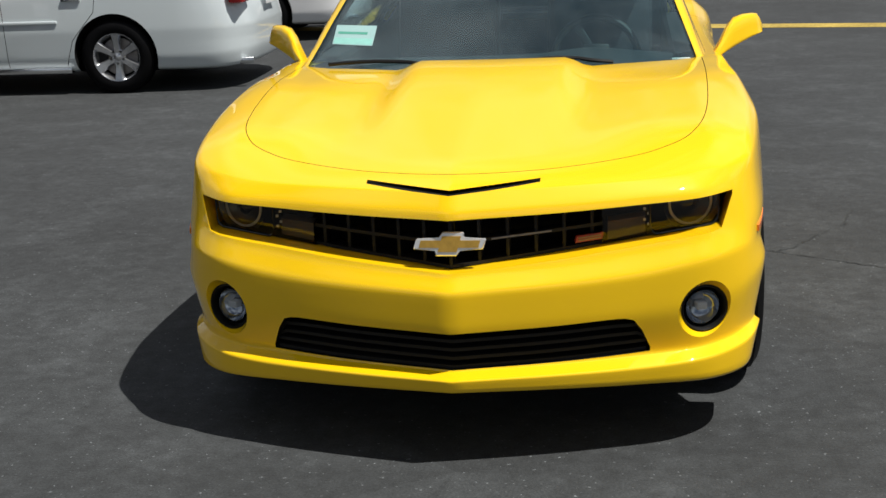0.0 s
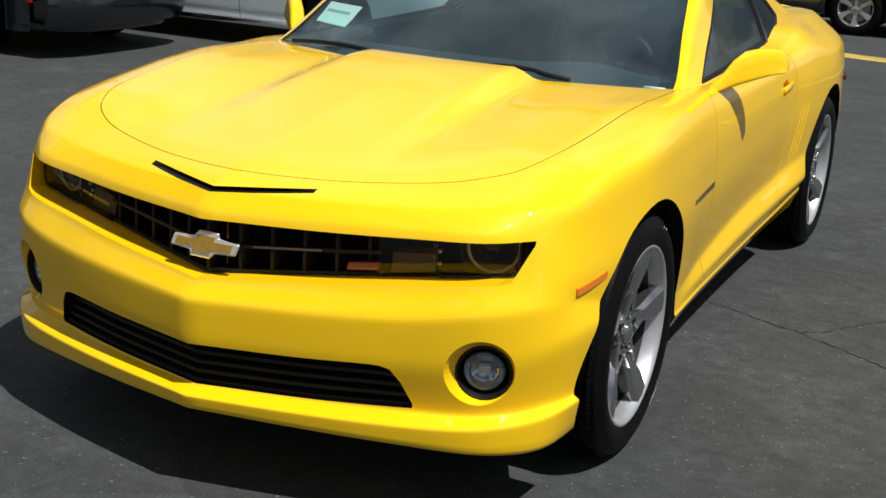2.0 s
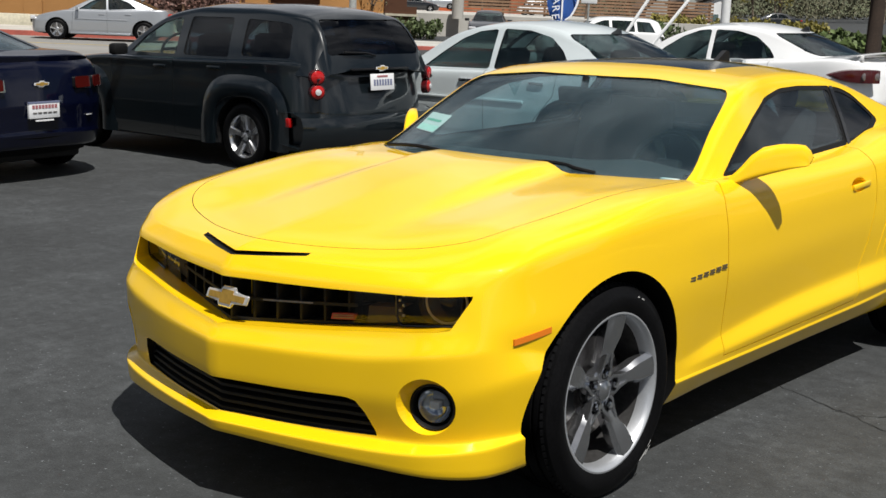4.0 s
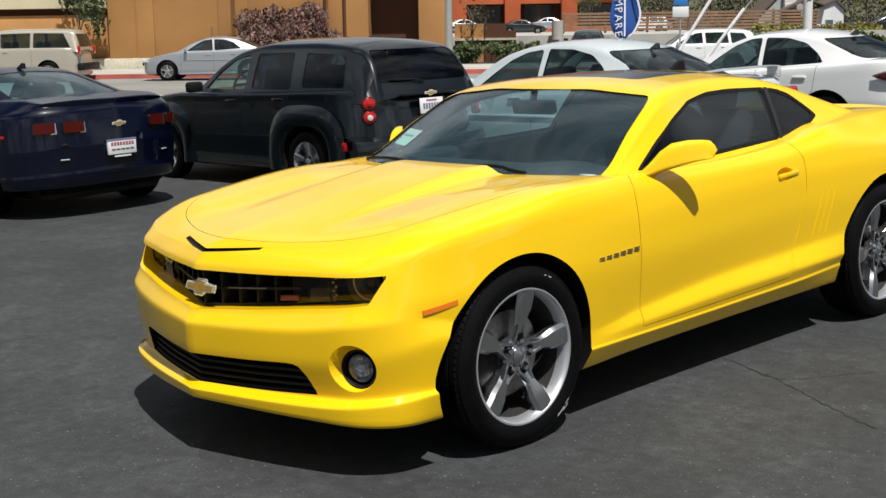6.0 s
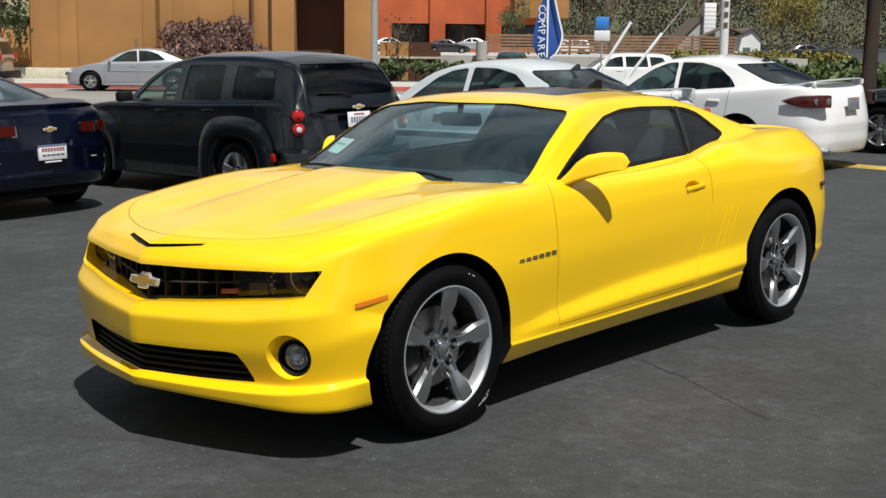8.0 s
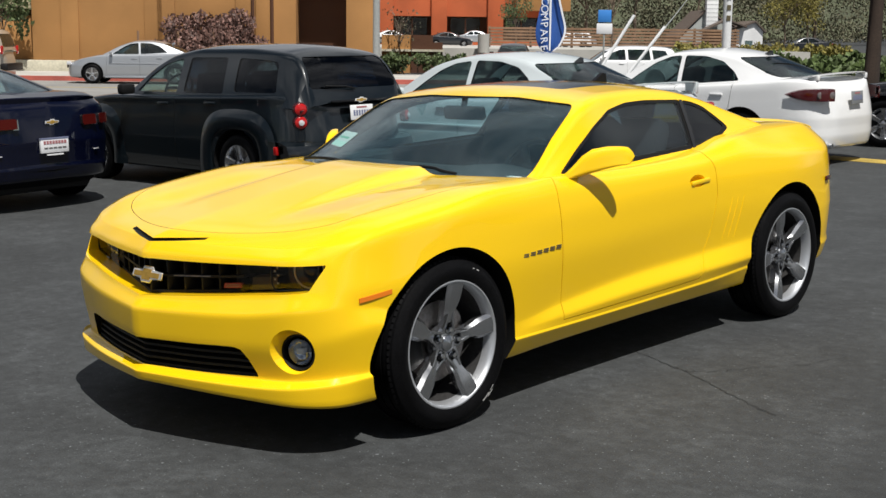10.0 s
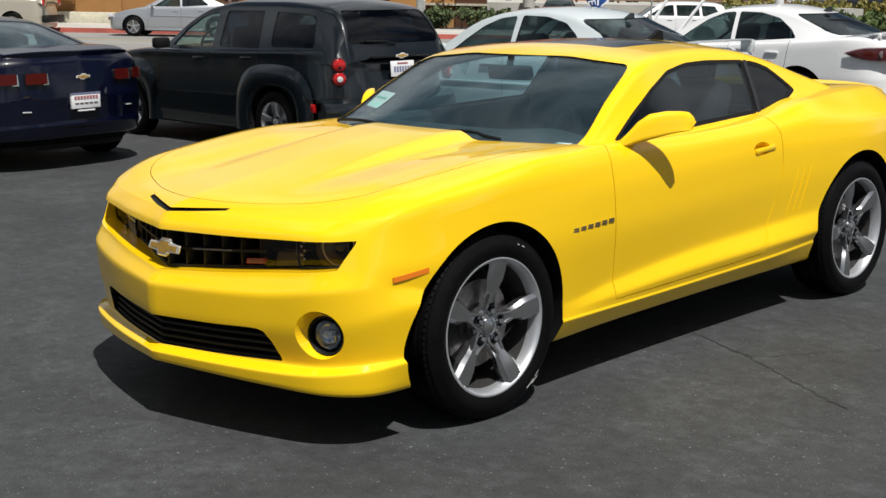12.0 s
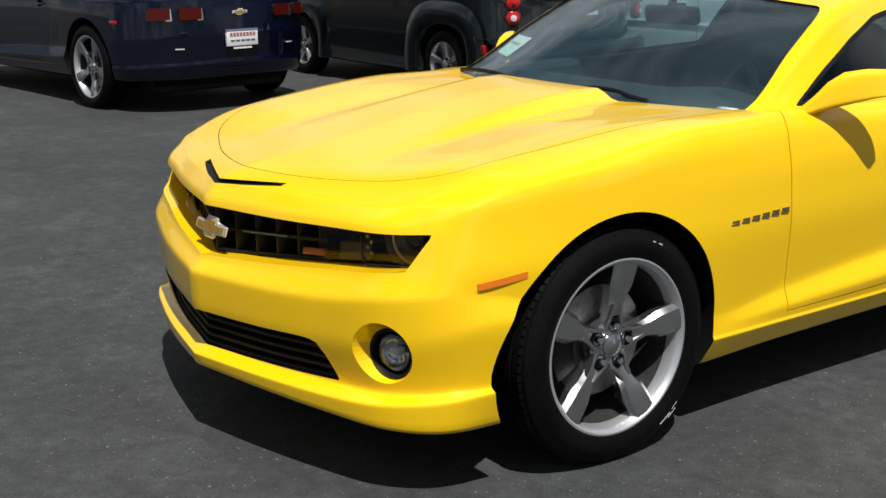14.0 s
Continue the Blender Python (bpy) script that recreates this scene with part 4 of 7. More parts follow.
    # wheels
    for y, ph, nm in ((0.928, phase_f, "front_wheel"), (3.765, phase_r, "rear_wheel")):
        for sd in (1, -1):
            build_wheel(car, (sd * (0.815 if y < 2 else 0.83), y, 0.362), sd, ph if sd > 0 else 180 - ph, ALLOY, nm, flared=True)
            if front and sd > 0 and y < 2:
                # pale marks on the sidewall
                for ang, r0, r1, w_ in ((-54, 0.322, 0.327, 9.0), (-49, 0.330, 0.3335, 7.0), (-45, 0.321, 0.324, 5.0), (64, 0.326, 0.330, 3.0), (69, 0.326, 0.330, 2.0)):
                    P = []
                    for q_ in np.linspace(ang - w_ / 2, ang + w_ / 2, 7):
                        c_, s_ = math.cos(radians(q_)), math.sin(radians(q_))
                        P.append([(sd * 0.815 + 0.1205, y + r * c_, 0.362 + r * s_) for r in (r0, r1)])
                    part("sidewall_mark", grid_bm(P), PALEMARK, car, "pale mark on the tyre sidewall")
    # under-body and wheel-arch liners
    part("underbody", box_bm(-0.62, 0.62, 0.45, 4.45, 0.16, 0.30, 0.03), BLACK, car)
    # interior
    dash = bmesh.new()
    P = []
    for x in np.linspace(-0.70, 0.70, 25):
        hump = 0.025 * math.exp(-((x - 0.36) / 0.16) ** 2)
        P.append([(x, 1.64, 0.90), (x, 1.66, 0.965), (x, 1.78, 0.985 + hump), (x, 1.93, 0.975 + hump), (x, 2.0, 0.93), (x, 2.02, 0.70), (x, 1.80, 0.60)])
    grid_bm(P, False, dash)
    part("dashboard", dash, CABIN, car, "dark moulded dashboard")
    wheel = lathe([(0.178 + 0.016 * math.cos(a), 0.016 * math.sin(a)) for a in np.linspace(0, 2 * math.pi, 9)], 36)
    for a in (90, 210, 330):
        merge(wheel, box_bm(-0.008, 0.008, -0.018, 0.018, 0.0, 0.17, 0.004), pose(0, 0, 0, a))
    merge(wheel, box_bm(-0.02, 0.02, -0.06, 0.06, -0.06, 0.06, 0.015))
    part("steering_wheel", merge(None, wheel, Matrix.Translation((0.37, 2.12, 0.93)) @ pose(0, 0, 0, 0, 22, 90)), BLACK, car, "black steering wheel")
    for x in (-0.37, 0.37):
        seat = new("front_seat")
        seat.parent = car
        part("seat_cushion", box_bm(x - 0.25, x + 0.25, 2.25, 2.80, 0.45, 0.64, 0.05), SEATGREY, seat)
        part("backrest", merge(None, box_bm(-0.25, 0.25, -0.07, 0.07, 0, 0.66, 0.05), Matrix.Translation((x, 2.78, 0.54)) @ pose(0, 0, 0, -18, 0, 0)), SEATGREY, seat)
        part("headrest", merge(None, box_bm(-0.13, 0.13, -0.05, 0.05, 0, 0.17, 0.04), Matrix.Translation((x, 3.0, 1.16)) @ pose(0, 0, 0, -14, 0, 0)), SEATGREY, seat)
    part("rear_seat", merge(None, box_bm(-0.62, 0.62, -0.08, 0.08, 0, 0.55, 0.05), Matrix.Translation((0, 3.52, 0.5)) @ pose(0, 0, 0, -25, 0, 0)), SEATGREY, car)
    part("parcel_shelf", box_bm(-0.64, 0.64, 3.62, 4.15, 0.955, 0.99, 0.01), CABIN, car)
    # door trim along the belt
    top, rail_x, rail_z, belt_x = COUPE_CAB[:4]
    sill = curve([(1.70, 0.985), (1.79, 0.988), (2.41, 1.0), (3.01, 1.02), (3.33, 1.062), (3.6, 1.10)])
    for sd in (1, -1):
        P = []
        for yy in np.linspace(1.72, 3.36, 22):
            z = max(float(top_z(0.80, yy)) + 0.004, float(sill(yy)) + 0.006)
            zr, xr, xb = float(rail_z(yy)), float(rail_x(yy)), float(belt_x(yy))
            zb, x0 = zr - (zr - 0.88) * 0.11, xr + (xb - xr) * 0.10
            xo = x0 + (xb - x0) * (zb - z) / (zb - 0.88) - 0.010
            P.append([(sd * 0.675, yy, 0.55), (sd * 0.675, yy, z - 0.02), (sd * 0.69, yy, z), (sd * max(0.692, xo), yy, z + 0.004)])
        part("door_trim", grid_bm(P), CABIN, car, "dark inner door trim")
    rv = merge(None, box_bm(-0.125, 0.125, -0.02, 0.02, -0.035, 0.035, 0.014), Matrix.Translation((0.0, 2.04, 1.235)) @ pose(0, 0, 0, 12, 0, 6))
    merge(rv, box_bm(-0.012, 0.012, -0.012, 0.012, 0, 0.07, 0.003), Matrix.Translation((0, 2.03, 1.25)) @ pose(0, 0, 0, -14, 0, 0))
    part("rear_view_mirror", rv, BLACK, car)
    # wipers in the cowl
    for x0, x1 in ((-0.66, -0.14), (0.10, 0.45)):
        xs = np.linspace(x0, x1, 9)
        path = [(x, 1.462 + 0.115 * abs(x) ** 1.6 - 0.02 * (1 if i > 5 else 0), 1.006 + 0.012 * math.sin(i * 0.5)) for i, x in enumerate(xs)]
        wb = tube(path, 0.008, 6)
        part("wiper", wb, BLACK, car, "black wiper arm and blade")
    cb = bmesh.new()
    P = []
    for x in np.linspace(-0.74, 0.74, 31):
        a = abs(x)
        y0 = 1.42 + 0.20 * (a / 0.76) ** 2
        P.append([(x, y0, 0.950), (x, y0 + 0.05, 0.965), (x, y0 + 0.16, 0.955)])
    grid_bm(P, False, cb)
    part("cowl_panel", cb, BLACK, car, "black plastic cowl below the windscreen")
    deck_spoiler(car, coat)
    coupe_front(car, coat, front)
    coupe_rear(car, coat)
    # side marker lamps
    for sd in (1, -1):
        mk = bmesh.new()
        P = []
        for y in np.linspace(0.428, 0.578, 10):
            u = (y - 0.428) / 0.150
            x = side_x(y) - 0.004
            z0 = 0.612 + 0.018 * u
            P.append([(sd * (x - 0.03), y, z0), (sd * (x + 0.0030), y, z0 + 0.002), (sd * (x + 0.0026), y, z0 + 0.021), (sd * (x - 0.03), y, z0 + 0.022)])
        grid_bm(P, True, mk)
        bmesh.ops.holes_fill(mk, edges=mk.edges)
        part("side_marker", mk, AMBER, car, "amber side marker lens")
        rx = side_x(4.25)
        rm = merge(None, box_bm(-0.008, 0.006, -0.045, 0.045, -0.013, 0.013, 0.003), Matrix.Translation((sd * rx, 4.25, 0.765)) @ pose(0, 0, 0, 0, 0, sd * 13))
        part("rear_side_marker", rm, DARKRED if front else REDLENS, car, "dark red side marker lens")
        # name badge on the fender: plain double bars
        nb = new("name_badge", None)
        nb.parent = car
        for i in range(6):
            y0 = 1.370 + i * 0.0485
            lb = bmesh.new()
            for k, (a0, a1, b0, b1) in enumerate(((0, 0.037, 0.0, 0.0075), (0.004, 0.037, 0.0112, 0.0192))):
                box_bm(sd * (side_x(y0) - 0.004) - 0.006, sd * (side_x(y0) - 0.004) + 0.003, y0 + a0, y0 + a1, 0.668 + 0.0018 * i + b0 * 0.85, 0.668 + 0.0018 * i + b1 * 0.85, 0, lb)
            part("badge_letter", lb, DARKBADGE, nb)
    return car


def coupe_front(car, coat, papers=True):
    """Grille, lamps, badge and lower intake of the nose."""
    # black backing of the upper band and its egg-crate bars
    def sheet(lo, hi, depth, x1, n=40, x0=None, rows=2):
        P = []
        for x in np.linspace(-x1 if x0 is None else x0, x1, n):
            a = abs(x)
            P.append([(x, float(NOSE_Y(a)) + depth, float(lo(a)) + (float(hi(a)) - float(lo(a))) * r / (rows - 1)) for r in range(rows)])
        return grid_bm(P)

    P = []
    for x in np.linspace(-0.806, 0.806, 60):
        q = abs(x)
        P.append([(x, BAND_Y(q) + 0.096, float(BAND_LO(q))), (x, BAND_Y(q) + 0.096, float(BAND_HI(q)))])
    grille = part("grille", grid_bm(P), DULLBLACK, car, "black egg-crate grille")
    for f in (0.05, 0.50, 0.95):
        P = []
        for x in np.linspace(-0.43, 0.43, 45):
            q = abs(x)
            z = float(BAND_LO(q)) + (float(BAND_HI(q)) - float(BAND_LO(q))) * f
            y = BAND_Y(q) + 0.012
            P.append([(x, y, z - 0.005), (x, y, z + 0.005), (x, y + 0.06, z + 0.004), (x, y + 0.06, z - 0.004)])
        part("grille_bar", grid_bm(P, True), BLACK, grille)
    for i in range(11):
        x = -0.40 + i * 0.08
        q = abs(x)
        y = BAND_Y(q) + 0.014
        part("grille_bar", box_bm(x - 0.005, x + 0.005, y, y + 0.06, float(BAND_LO(q)) + 0.001, float(BAND_HI(q)) - 0.001, 0.002), BLACK, grille)
    for x in (0.155, 0.24):
        # thin bright strip on the crossbar beside the badge
        P = []
        for xx in np.linspace(x - 0.04, x + 0.045, 5):
            y = BAND_Y(abs(xx)) + 0.009
            z = (float(BAND_LO(abs(xx))) + float(BAND_HI(abs(xx)))) / 2
            P.append([(xx, y, z - 0.002), (xx, y, z + 0.003), (xx, y + 0.01, z + 0.003), (xx, y + 0.01, z - 0.002)])
        part("trim_strip", grid_bm(P, True), STEEL, grille)
    badge(car, Matrix.Translation((0.0, 0.079, 0.674)) @ pose(0, 0, 0, -9, 0, 0), 0.202, 0.070)
    rsb = prism([(-0.044, -0.0095), (0.038, -0.0095), (0.044, 0.0095), (-0.038, 0.0095)], -0.006, 0.006, 1)
    rs = part("red_badge", merge(None, rsb, Matrix.Translation((0.392, 0.216, 0.655)) @ pose(0, 0, 0, 0, -4, 19)), REDBADGE, car, "small red badge with a silver edge")
    for dz in (-0.005, 0.002):
        part("badge_bar", merge(None, box_bm(-0.034, 0.034, -0.008, -0.004, dz, dz + 0.003), Matrix.Translation((0.392, 0.216, 0.655)) @ pose(0, 0, 0, 0, -4, 19)), DARKBADGE, rs)
    for sd in (1, -1):
        lamp = new("headlight")
        lamp.parent = car
        tagged(lamp, "smoked headlight with a halo ring")
        LAMP_OUT = 0.772  # outer end of the lens; the body colour wraps round beyond it
        P = []
        for x in np.linspace(0.425, LAMP_OUT, 22):
            lo, hi, y = float(BAND_LO(x)) + 0.002, float(BAND_HI(x)) - 0.001, BAND_Y(x)
            P.append([(sd * x, y + 0.004, lo), (sd * x, y + 0.090, lo), (sd * x, y + 0.092, hi)])
        part("housing", grid_bm(P), DULLBLACK, lamp, "dark lamp housing")
        # black rim of the lens: along its foot, up its outer end with a rounded corner, and beside the turn lamp
        edge = []
        for x in np.linspace(0.585, LAMP_OUT - 0.03, 12):
            edge.append((x, float(BAND_LO(x)) + 0.004))
        xe = LAMP_OUT - 0.03
        for k in range(1, 7):
            a = math.radians(90 * k / 6)
            edge.append((xe + 0.026 * math.sin(a), float(BAND_LO(xe)) + 0.004 + 0.030 * (1 - math.cos(a))))
        edge.append((LAMP_OUT - 0.003, float(BAND_HI(LAMP_OUT)) - 0.012))
        start = [(0.566, float(BAND_HI(0.566)) - 0.010), (0.568, float(BAND_LO(0.568)) + 0.035), (0.574, float(BAND_LO(0.574)) + 0.014)]
        path = [(sd * x, BAND_Y(x) - 0.004, z) for x, z in start + edge]
        part("lens_rim", tube(path, 0.0035, 6), GLOSSBLACK, lamp, "gloss black lens rim")
        # round lamp: a deep bowl with a pale ring, its top behind the hood's edge
        cx = 0.690
        cy = BAND_Y(cx) + 0.040
        cz = 0.724
        turn = Matrix.Translation((sd * cx, cy, cz)) @ pose(0, 0, 0, 0, 0, -90 + sd * 20)

        def below(bm):
            geo = bm.verts[:] + bm.edges[:] + bm.faces[:]
            bmesh.ops.bisect_plane(bm, geom=geo, plane_co=(0, 0, float(BAND_HI(cx)) - 0.002), plane_no=(0, 0, 1), clear_outer=True)
            geo = bm.verts[:] + bm.edges[:] + bm.faces[:]
            bmesh.ops.bisect_plane(bm, geom=geo, plane_co=(0, 0, float(BAND_LO(cx)) + 0.002), plane_no=(0, 0, -1), clear_outer=True)
            return bm

        bowl = lathe([(0.026, -0.046), (0.052, -0.036), (0.070, -0.018), (0.088, 0.006)], 40)
        part("bowl", below(merge(None, bowl, turn.copy())), principled_once("dark_bowl", (0.10, 0.098, 0.09), 0.25, 0.85), lamp)
        ring = lathe([(0.066 + 0.0042 * math.cos(a), -0.006 + 0.0042 * math.sin(a)) for a in np.linspace(0, 2 * math.pi, 7)], 44)
        part("halo_ring", below(merge(None, ring, turn.copy())), principled_once("halo", (0.55, 0.56, 0.55), 0.3), lamp)
        lens = lathe([(0.032, -0.03), (0.030, -0.012), (0.020, -0.002), (0.001, 0.003)], 28)
        part("projector_lens", below(merge(None, lens, turn.copy())), GLOSSBLACK, lamp)
        # turn lamp between lamp and grille
        tb = bmesh.new()
        P = []
        for x in np.linspace(0.445, 0.555, 8):
            y = BAND_Y(x) + 0.035
            lo, hi = float(BAND_LO(x)) + 0.004, float(BAND_HI(x)) - 0.004
            P.append([(sd * x, y, lo), (sd * x, y + 0.008, lo + (hi - lo) * 0.45), (sd * x, y + 0.05, lo + (hi - lo) * 0.5)])
        grid_bm(P, False, tb)
        part("turn_lamp", tb, principled_once("turn_bowl", (0.10, 0.075, 0.045), 0.35, 0.3), lamp)
        for k in range(5):
            x = 0.565 - 0.012 * (k % 2)
            z = float(BAND_LO(x)) + 0.03 + k * 0.016
            part("led", merge(None, box_bm(-0.004, 0.004, -0.003, 0.003, -0.004, 0.004, 0.001), Matrix.Translation((sd * x, BAND_Y(x) + 0.03, z))), CLEARLENS, lamp)
        P = []
        for x in np.linspace(0.43, LAMP_OUT, 26):
            y = BAND_Y(x)
            lo, hi = float(BAND_LO(x)) + 0.001, float(BAND_HI(x)) - 0.001
            P.append([(sd * x, y - 0.006 * math.sin(math.pi * r / 6), lo + (hi - lo) * r / 6) for r in range(7)])
        lens = part("lens", grid_bm(P), SMOKED, lamp, "smoked clear lens")
        lens.visible_shadow = False
        # fog lamp
        fog = new("fog_lamp")
        fog.parent = car
        tagged(fog, "round fog lamp in a black tube")
        at = Vector((FOG_AT.x * sd, FOG_AT.y, FOG_AT.z))
        way = Vector((FOG_WAY.x * sd, FOG_WAY.y, 0))
        q = Matrix.Translation(at) @ way.to_track_quat("X", "Z").to_matrix().to_4x4()
        part("bezel", merge(None, lathe([(0.0735, -0.083), (0.064, -0.078), (0.064, -0.036), (0.068, -0.028), (0.0735, -0.030)], 40), q.copy()), BLACK, fog)
        part("lamp_housing", merge(None, lathe([(0.064, -0.060), (0.055, -0.056), (0.053, -0.044)], 36), q.copy()), GLOSSBLACK, fog)
        part("lamp_bowl", merge(None, lathe([(0.053, -0.048), (0.046, -0.062), (0.032, -0.074), (0.001, -0.080)], 36), q.copy()), principled_once("fog_reflector", (0.55, 0.57, 0.60), 0.12, 0.95), fog, "bright fog lamp reflector")
        part("lamp_bulb", merge(None, box_bm(-0.075, -0.045, -0.016, 0.016, -0.009, 0.012, 0.003), q.copy()), CLEARLENS, fog)
        glass_ = part("lamp_lens", merge(None, lathe([(0.053, -0.046), (0.047, -0.036), (0.030, -0.029), (0.001, -0.026)], 32), q.copy()), FOGGLASS, fog, "clear domed fog lamp lens")
        glass_.visible_shadow = False
    # lower intake
    intake = part("lower_grille", sheet(LOW_LO, LOW_HI, 0.135, 0.567), BLACK, car, "black louvred lower intake")
    for i in range(5):
        f = 0.06 + i * 0.215
        bar = bmesh.new()
        P = []
        for x in np.linspace(-0.556, 0.556, 41):
            a = abs(x)
            lo, hi = float(LOW_LO(a)), float(LOW_HI(min(a, 0.50)))
            z = lo + (hi - lo) * f
            if z > float(LOW_HI(a)) - 0.004:
                z = float(LOW_HI(a)) - 0.004
            y = float(NOSE_Y(a)) + 0.050
            P.append([(x, y, z - 0.005), (x, y, z + 0.005), (x, y + 0.06, z + 0.014), (x, y + 0.06, z + 0.006)])
        grid_bm(P, True, bar)
        part("louvre", bar, BLACK, intake)
    # scoop floor
    part("scoop_floor", front_pocket(SCOOP_LO, lambda a: SCOOP_LO(a) + 0.004, lambda a: NOSE_Y(a) + 0.235, 0.25, front=0.19), BLACK, car)
    if not papers:
        return
    # windscreen stickers
    def on_glass(u0, u1, v0, v1, n=6, off=0.004):
        P = []
        for v in np.linspace(v0, v1, n):
            row = []
            for x in np.linspace(u0, u1, n):
                # find y where the glass has this height
                ys = np.linspace(1.40, 2.2, 200)
                zz = np.array([float(CAB_TOP(q)) - (float(CAB_TOP(q)) - float(RAIL_Z(q))) * (min(1, abs(x) / float(RAIL_X(q))) ** 2.2) for q in ys])
                yy = float(np.interp(v, zz, ys))
                row.append((x, yy - off, v))
            P.append(row)
        return grid_bm(P)

    st = part("windscreen_sticker", on_glass(-0.69, -0.505, 1.062, 1.128, off=-0.016), STICKERWHITE, car, "white and green paper sticker")
    part("sticker_print", on_glass(-0.685, -0.51, 1.065, 1.085, off=-0.0145), STICKER, st)
    part("sticker_print", on_glass(-0.675, -0.54, 1.098, 1.106, off=-0.0145), STICKERGREEN, st)
    part("dash_card", box_bm(0.672, 0.742, 1.572, 1.600, 0.964, 0.991, 0.001), STICKERWHITE, car, "white paper card")


def deck_spoiler(car, coat):
    P = []
    for x in np.linspace(-0.67, 0.67, 31):
        u = abs(x) / 0.67
        y = tail_y(x) - 0.085 - 0.03 * u**4
        z = float(top_z(x, y)) - 0.012
        k = 1 - u**4
        P.append([(x, y - 0.20, z + 0.004), (x, y - 0.06, z + 0.006 + 0.024 * k), (x, y + 0.01, z + 0.008 + 0.044 * k), (x, y + 0.02, z + 0.002 + 0.040 * k), (x, y, z - 0.03)])
    sp = grid_bm(P, True)
    bmesh.ops.holes_fill(sp, edges=sp.edges)
    part("spoiler", sp, coat, car)


def coupe_rear(car, coat):
    """Tail lamps, plate, badge and valance of the coupe."""
    for sd in (1, -1):
        for k in range(2):
            x = 0.455 + k * 0.235
            lamp = new("tail_lamp")
            lamp.parent = car
            slope = math.degrees(math.atan((tail_y(x - 0.09) - tail_y(x + 0.09)) / 0.18))
            m = Matrix.Translation((sd * x, tail_y(x) - 0.012, 0.835)) @ pose(0, 0, 0, 4, 0, -sd * slope)
            rim = prism(rounded([(-0.108, -0.056), (0.108, -0.056), (0.098, 0.050), (-0.098, 0.050)], 0.025), -0.03, 0.012, 1)
            part("bezel", merge(None, rim, m), GLOSSBLACK, lamp)
            lens = prism(rounded([(-0.102, -0.046), (0.099, -0.049), (0.091, 0.047), (-0.093, 0.047)], 0.022), -0.03, 0.020, 1)
            bmesh.ops.bevel(lens, geom=[e for e in lens.edges if e.calc_face_angle(0) > 1.0], offset=0.006, segments=2, affect="EDGES")
            part("lens", merge(None, lens, m), DEEPRED, lamp, "deep red tail lamp lens")
            edge = prism([(0.094, -0.046), (0.108, -0.052), (0.101, 0.045), (0.094, 0.040)], 0.005, 0.024, 1)
            merge(edge, prism([(0.050, -0.056), (0.108, -0.056), (0.100, -0.045), (0.060, -0.049)], 0.005, 0.024, 1))
            bmesh.ops.scale(edge, vec=(-1, 1, 1), verts=edge.verts)
            part("chrome_edge", merge(None, edge, m), CHROME, lamp, "bright chrome lamp edge")
        part("reflector", merge(None, box_bm(-0.04, 0.04, -0.006, 0.008, -0.005, 0.005, 0.002), Matrix.Translation((sd * 0.55, tail_y(0.55) - 0.005, 0.545)) @ pose(0, 0, 0, 0, 0, -sd * 22)), CLEARLENS, car)
    badge(car, Matrix.Translation((0, tail_y(0) - 0.01, 0.835)) @ pose(0, 0, 0, 0, 0, 180), 0.15, 0.055)
    y = tail_y(0) + 0.012
    plate = part("number_plate", box_bm(-0.155, 0.155, y - 0.02, y + 0.004, 0.552, 0.69, 0.002), PLATEWHITE, car, "white dealer plate with dark bars")
    # upper row of red bars, lower row of thin grey ones, on a dark-topped frame
    for k in range(8):
        x0 = -0.128 + k * 0.0325
        part("plate_bar", box_bm(x0, x0 + 0.025, y + 0.004, y + 0.007, 0.634, 0.664), PLATERED, plate)
    for k in range(5):
        x0 = -0.125 + k * 0.051
        part("plate_bar", box_bm(x0, x0 + 0.040, y + 0.004, y + 0.007, 0.590, 0.604), STEEL, plate)
    part("plate_rim", box_bm(-0.09, 0.09, y - 0.005, y + 0.006, 0.527, 0.540), PLATEWHITE, plate)
    part("plate_frame", box_bm(-0.158, 0.158, y - 0.012, y + 0.006, 0.676, 0.692), PLATEINK, plate, "dark plate frame")
    P = []
    for x in np.linspace(-0.66, 0.66, 33):
        yy = tail_y(x) - 0.012
        P.append([(x, yy - 0.24, 0.215), (x, yy - 0.17, 0.225), (x, yy - 0.055, 0.33), (x, yy - 0.014, 0.385), (x, yy - 0.08, 0.41)])
    part("rear_valance", grid_bm(P, True), DULLBLACK, car, "black lower rear valance")
    fin = prism([(0, 0), (0.15, 0), (0.14, 0.055), (0.11, 0.06)], -0.012, 0.012, 0)
    part("aerial", merge(None, fin, Matrix.Translation((0, 3.12, 1.345))), GLOSSBLACK, car)


_once = {}


def principled_once(name, color, rough, metal=0.0, coat=0.0):
    if name not in _once:
        _once[name] = principled(name, color, rough, metal, coat)
    return _once[name]


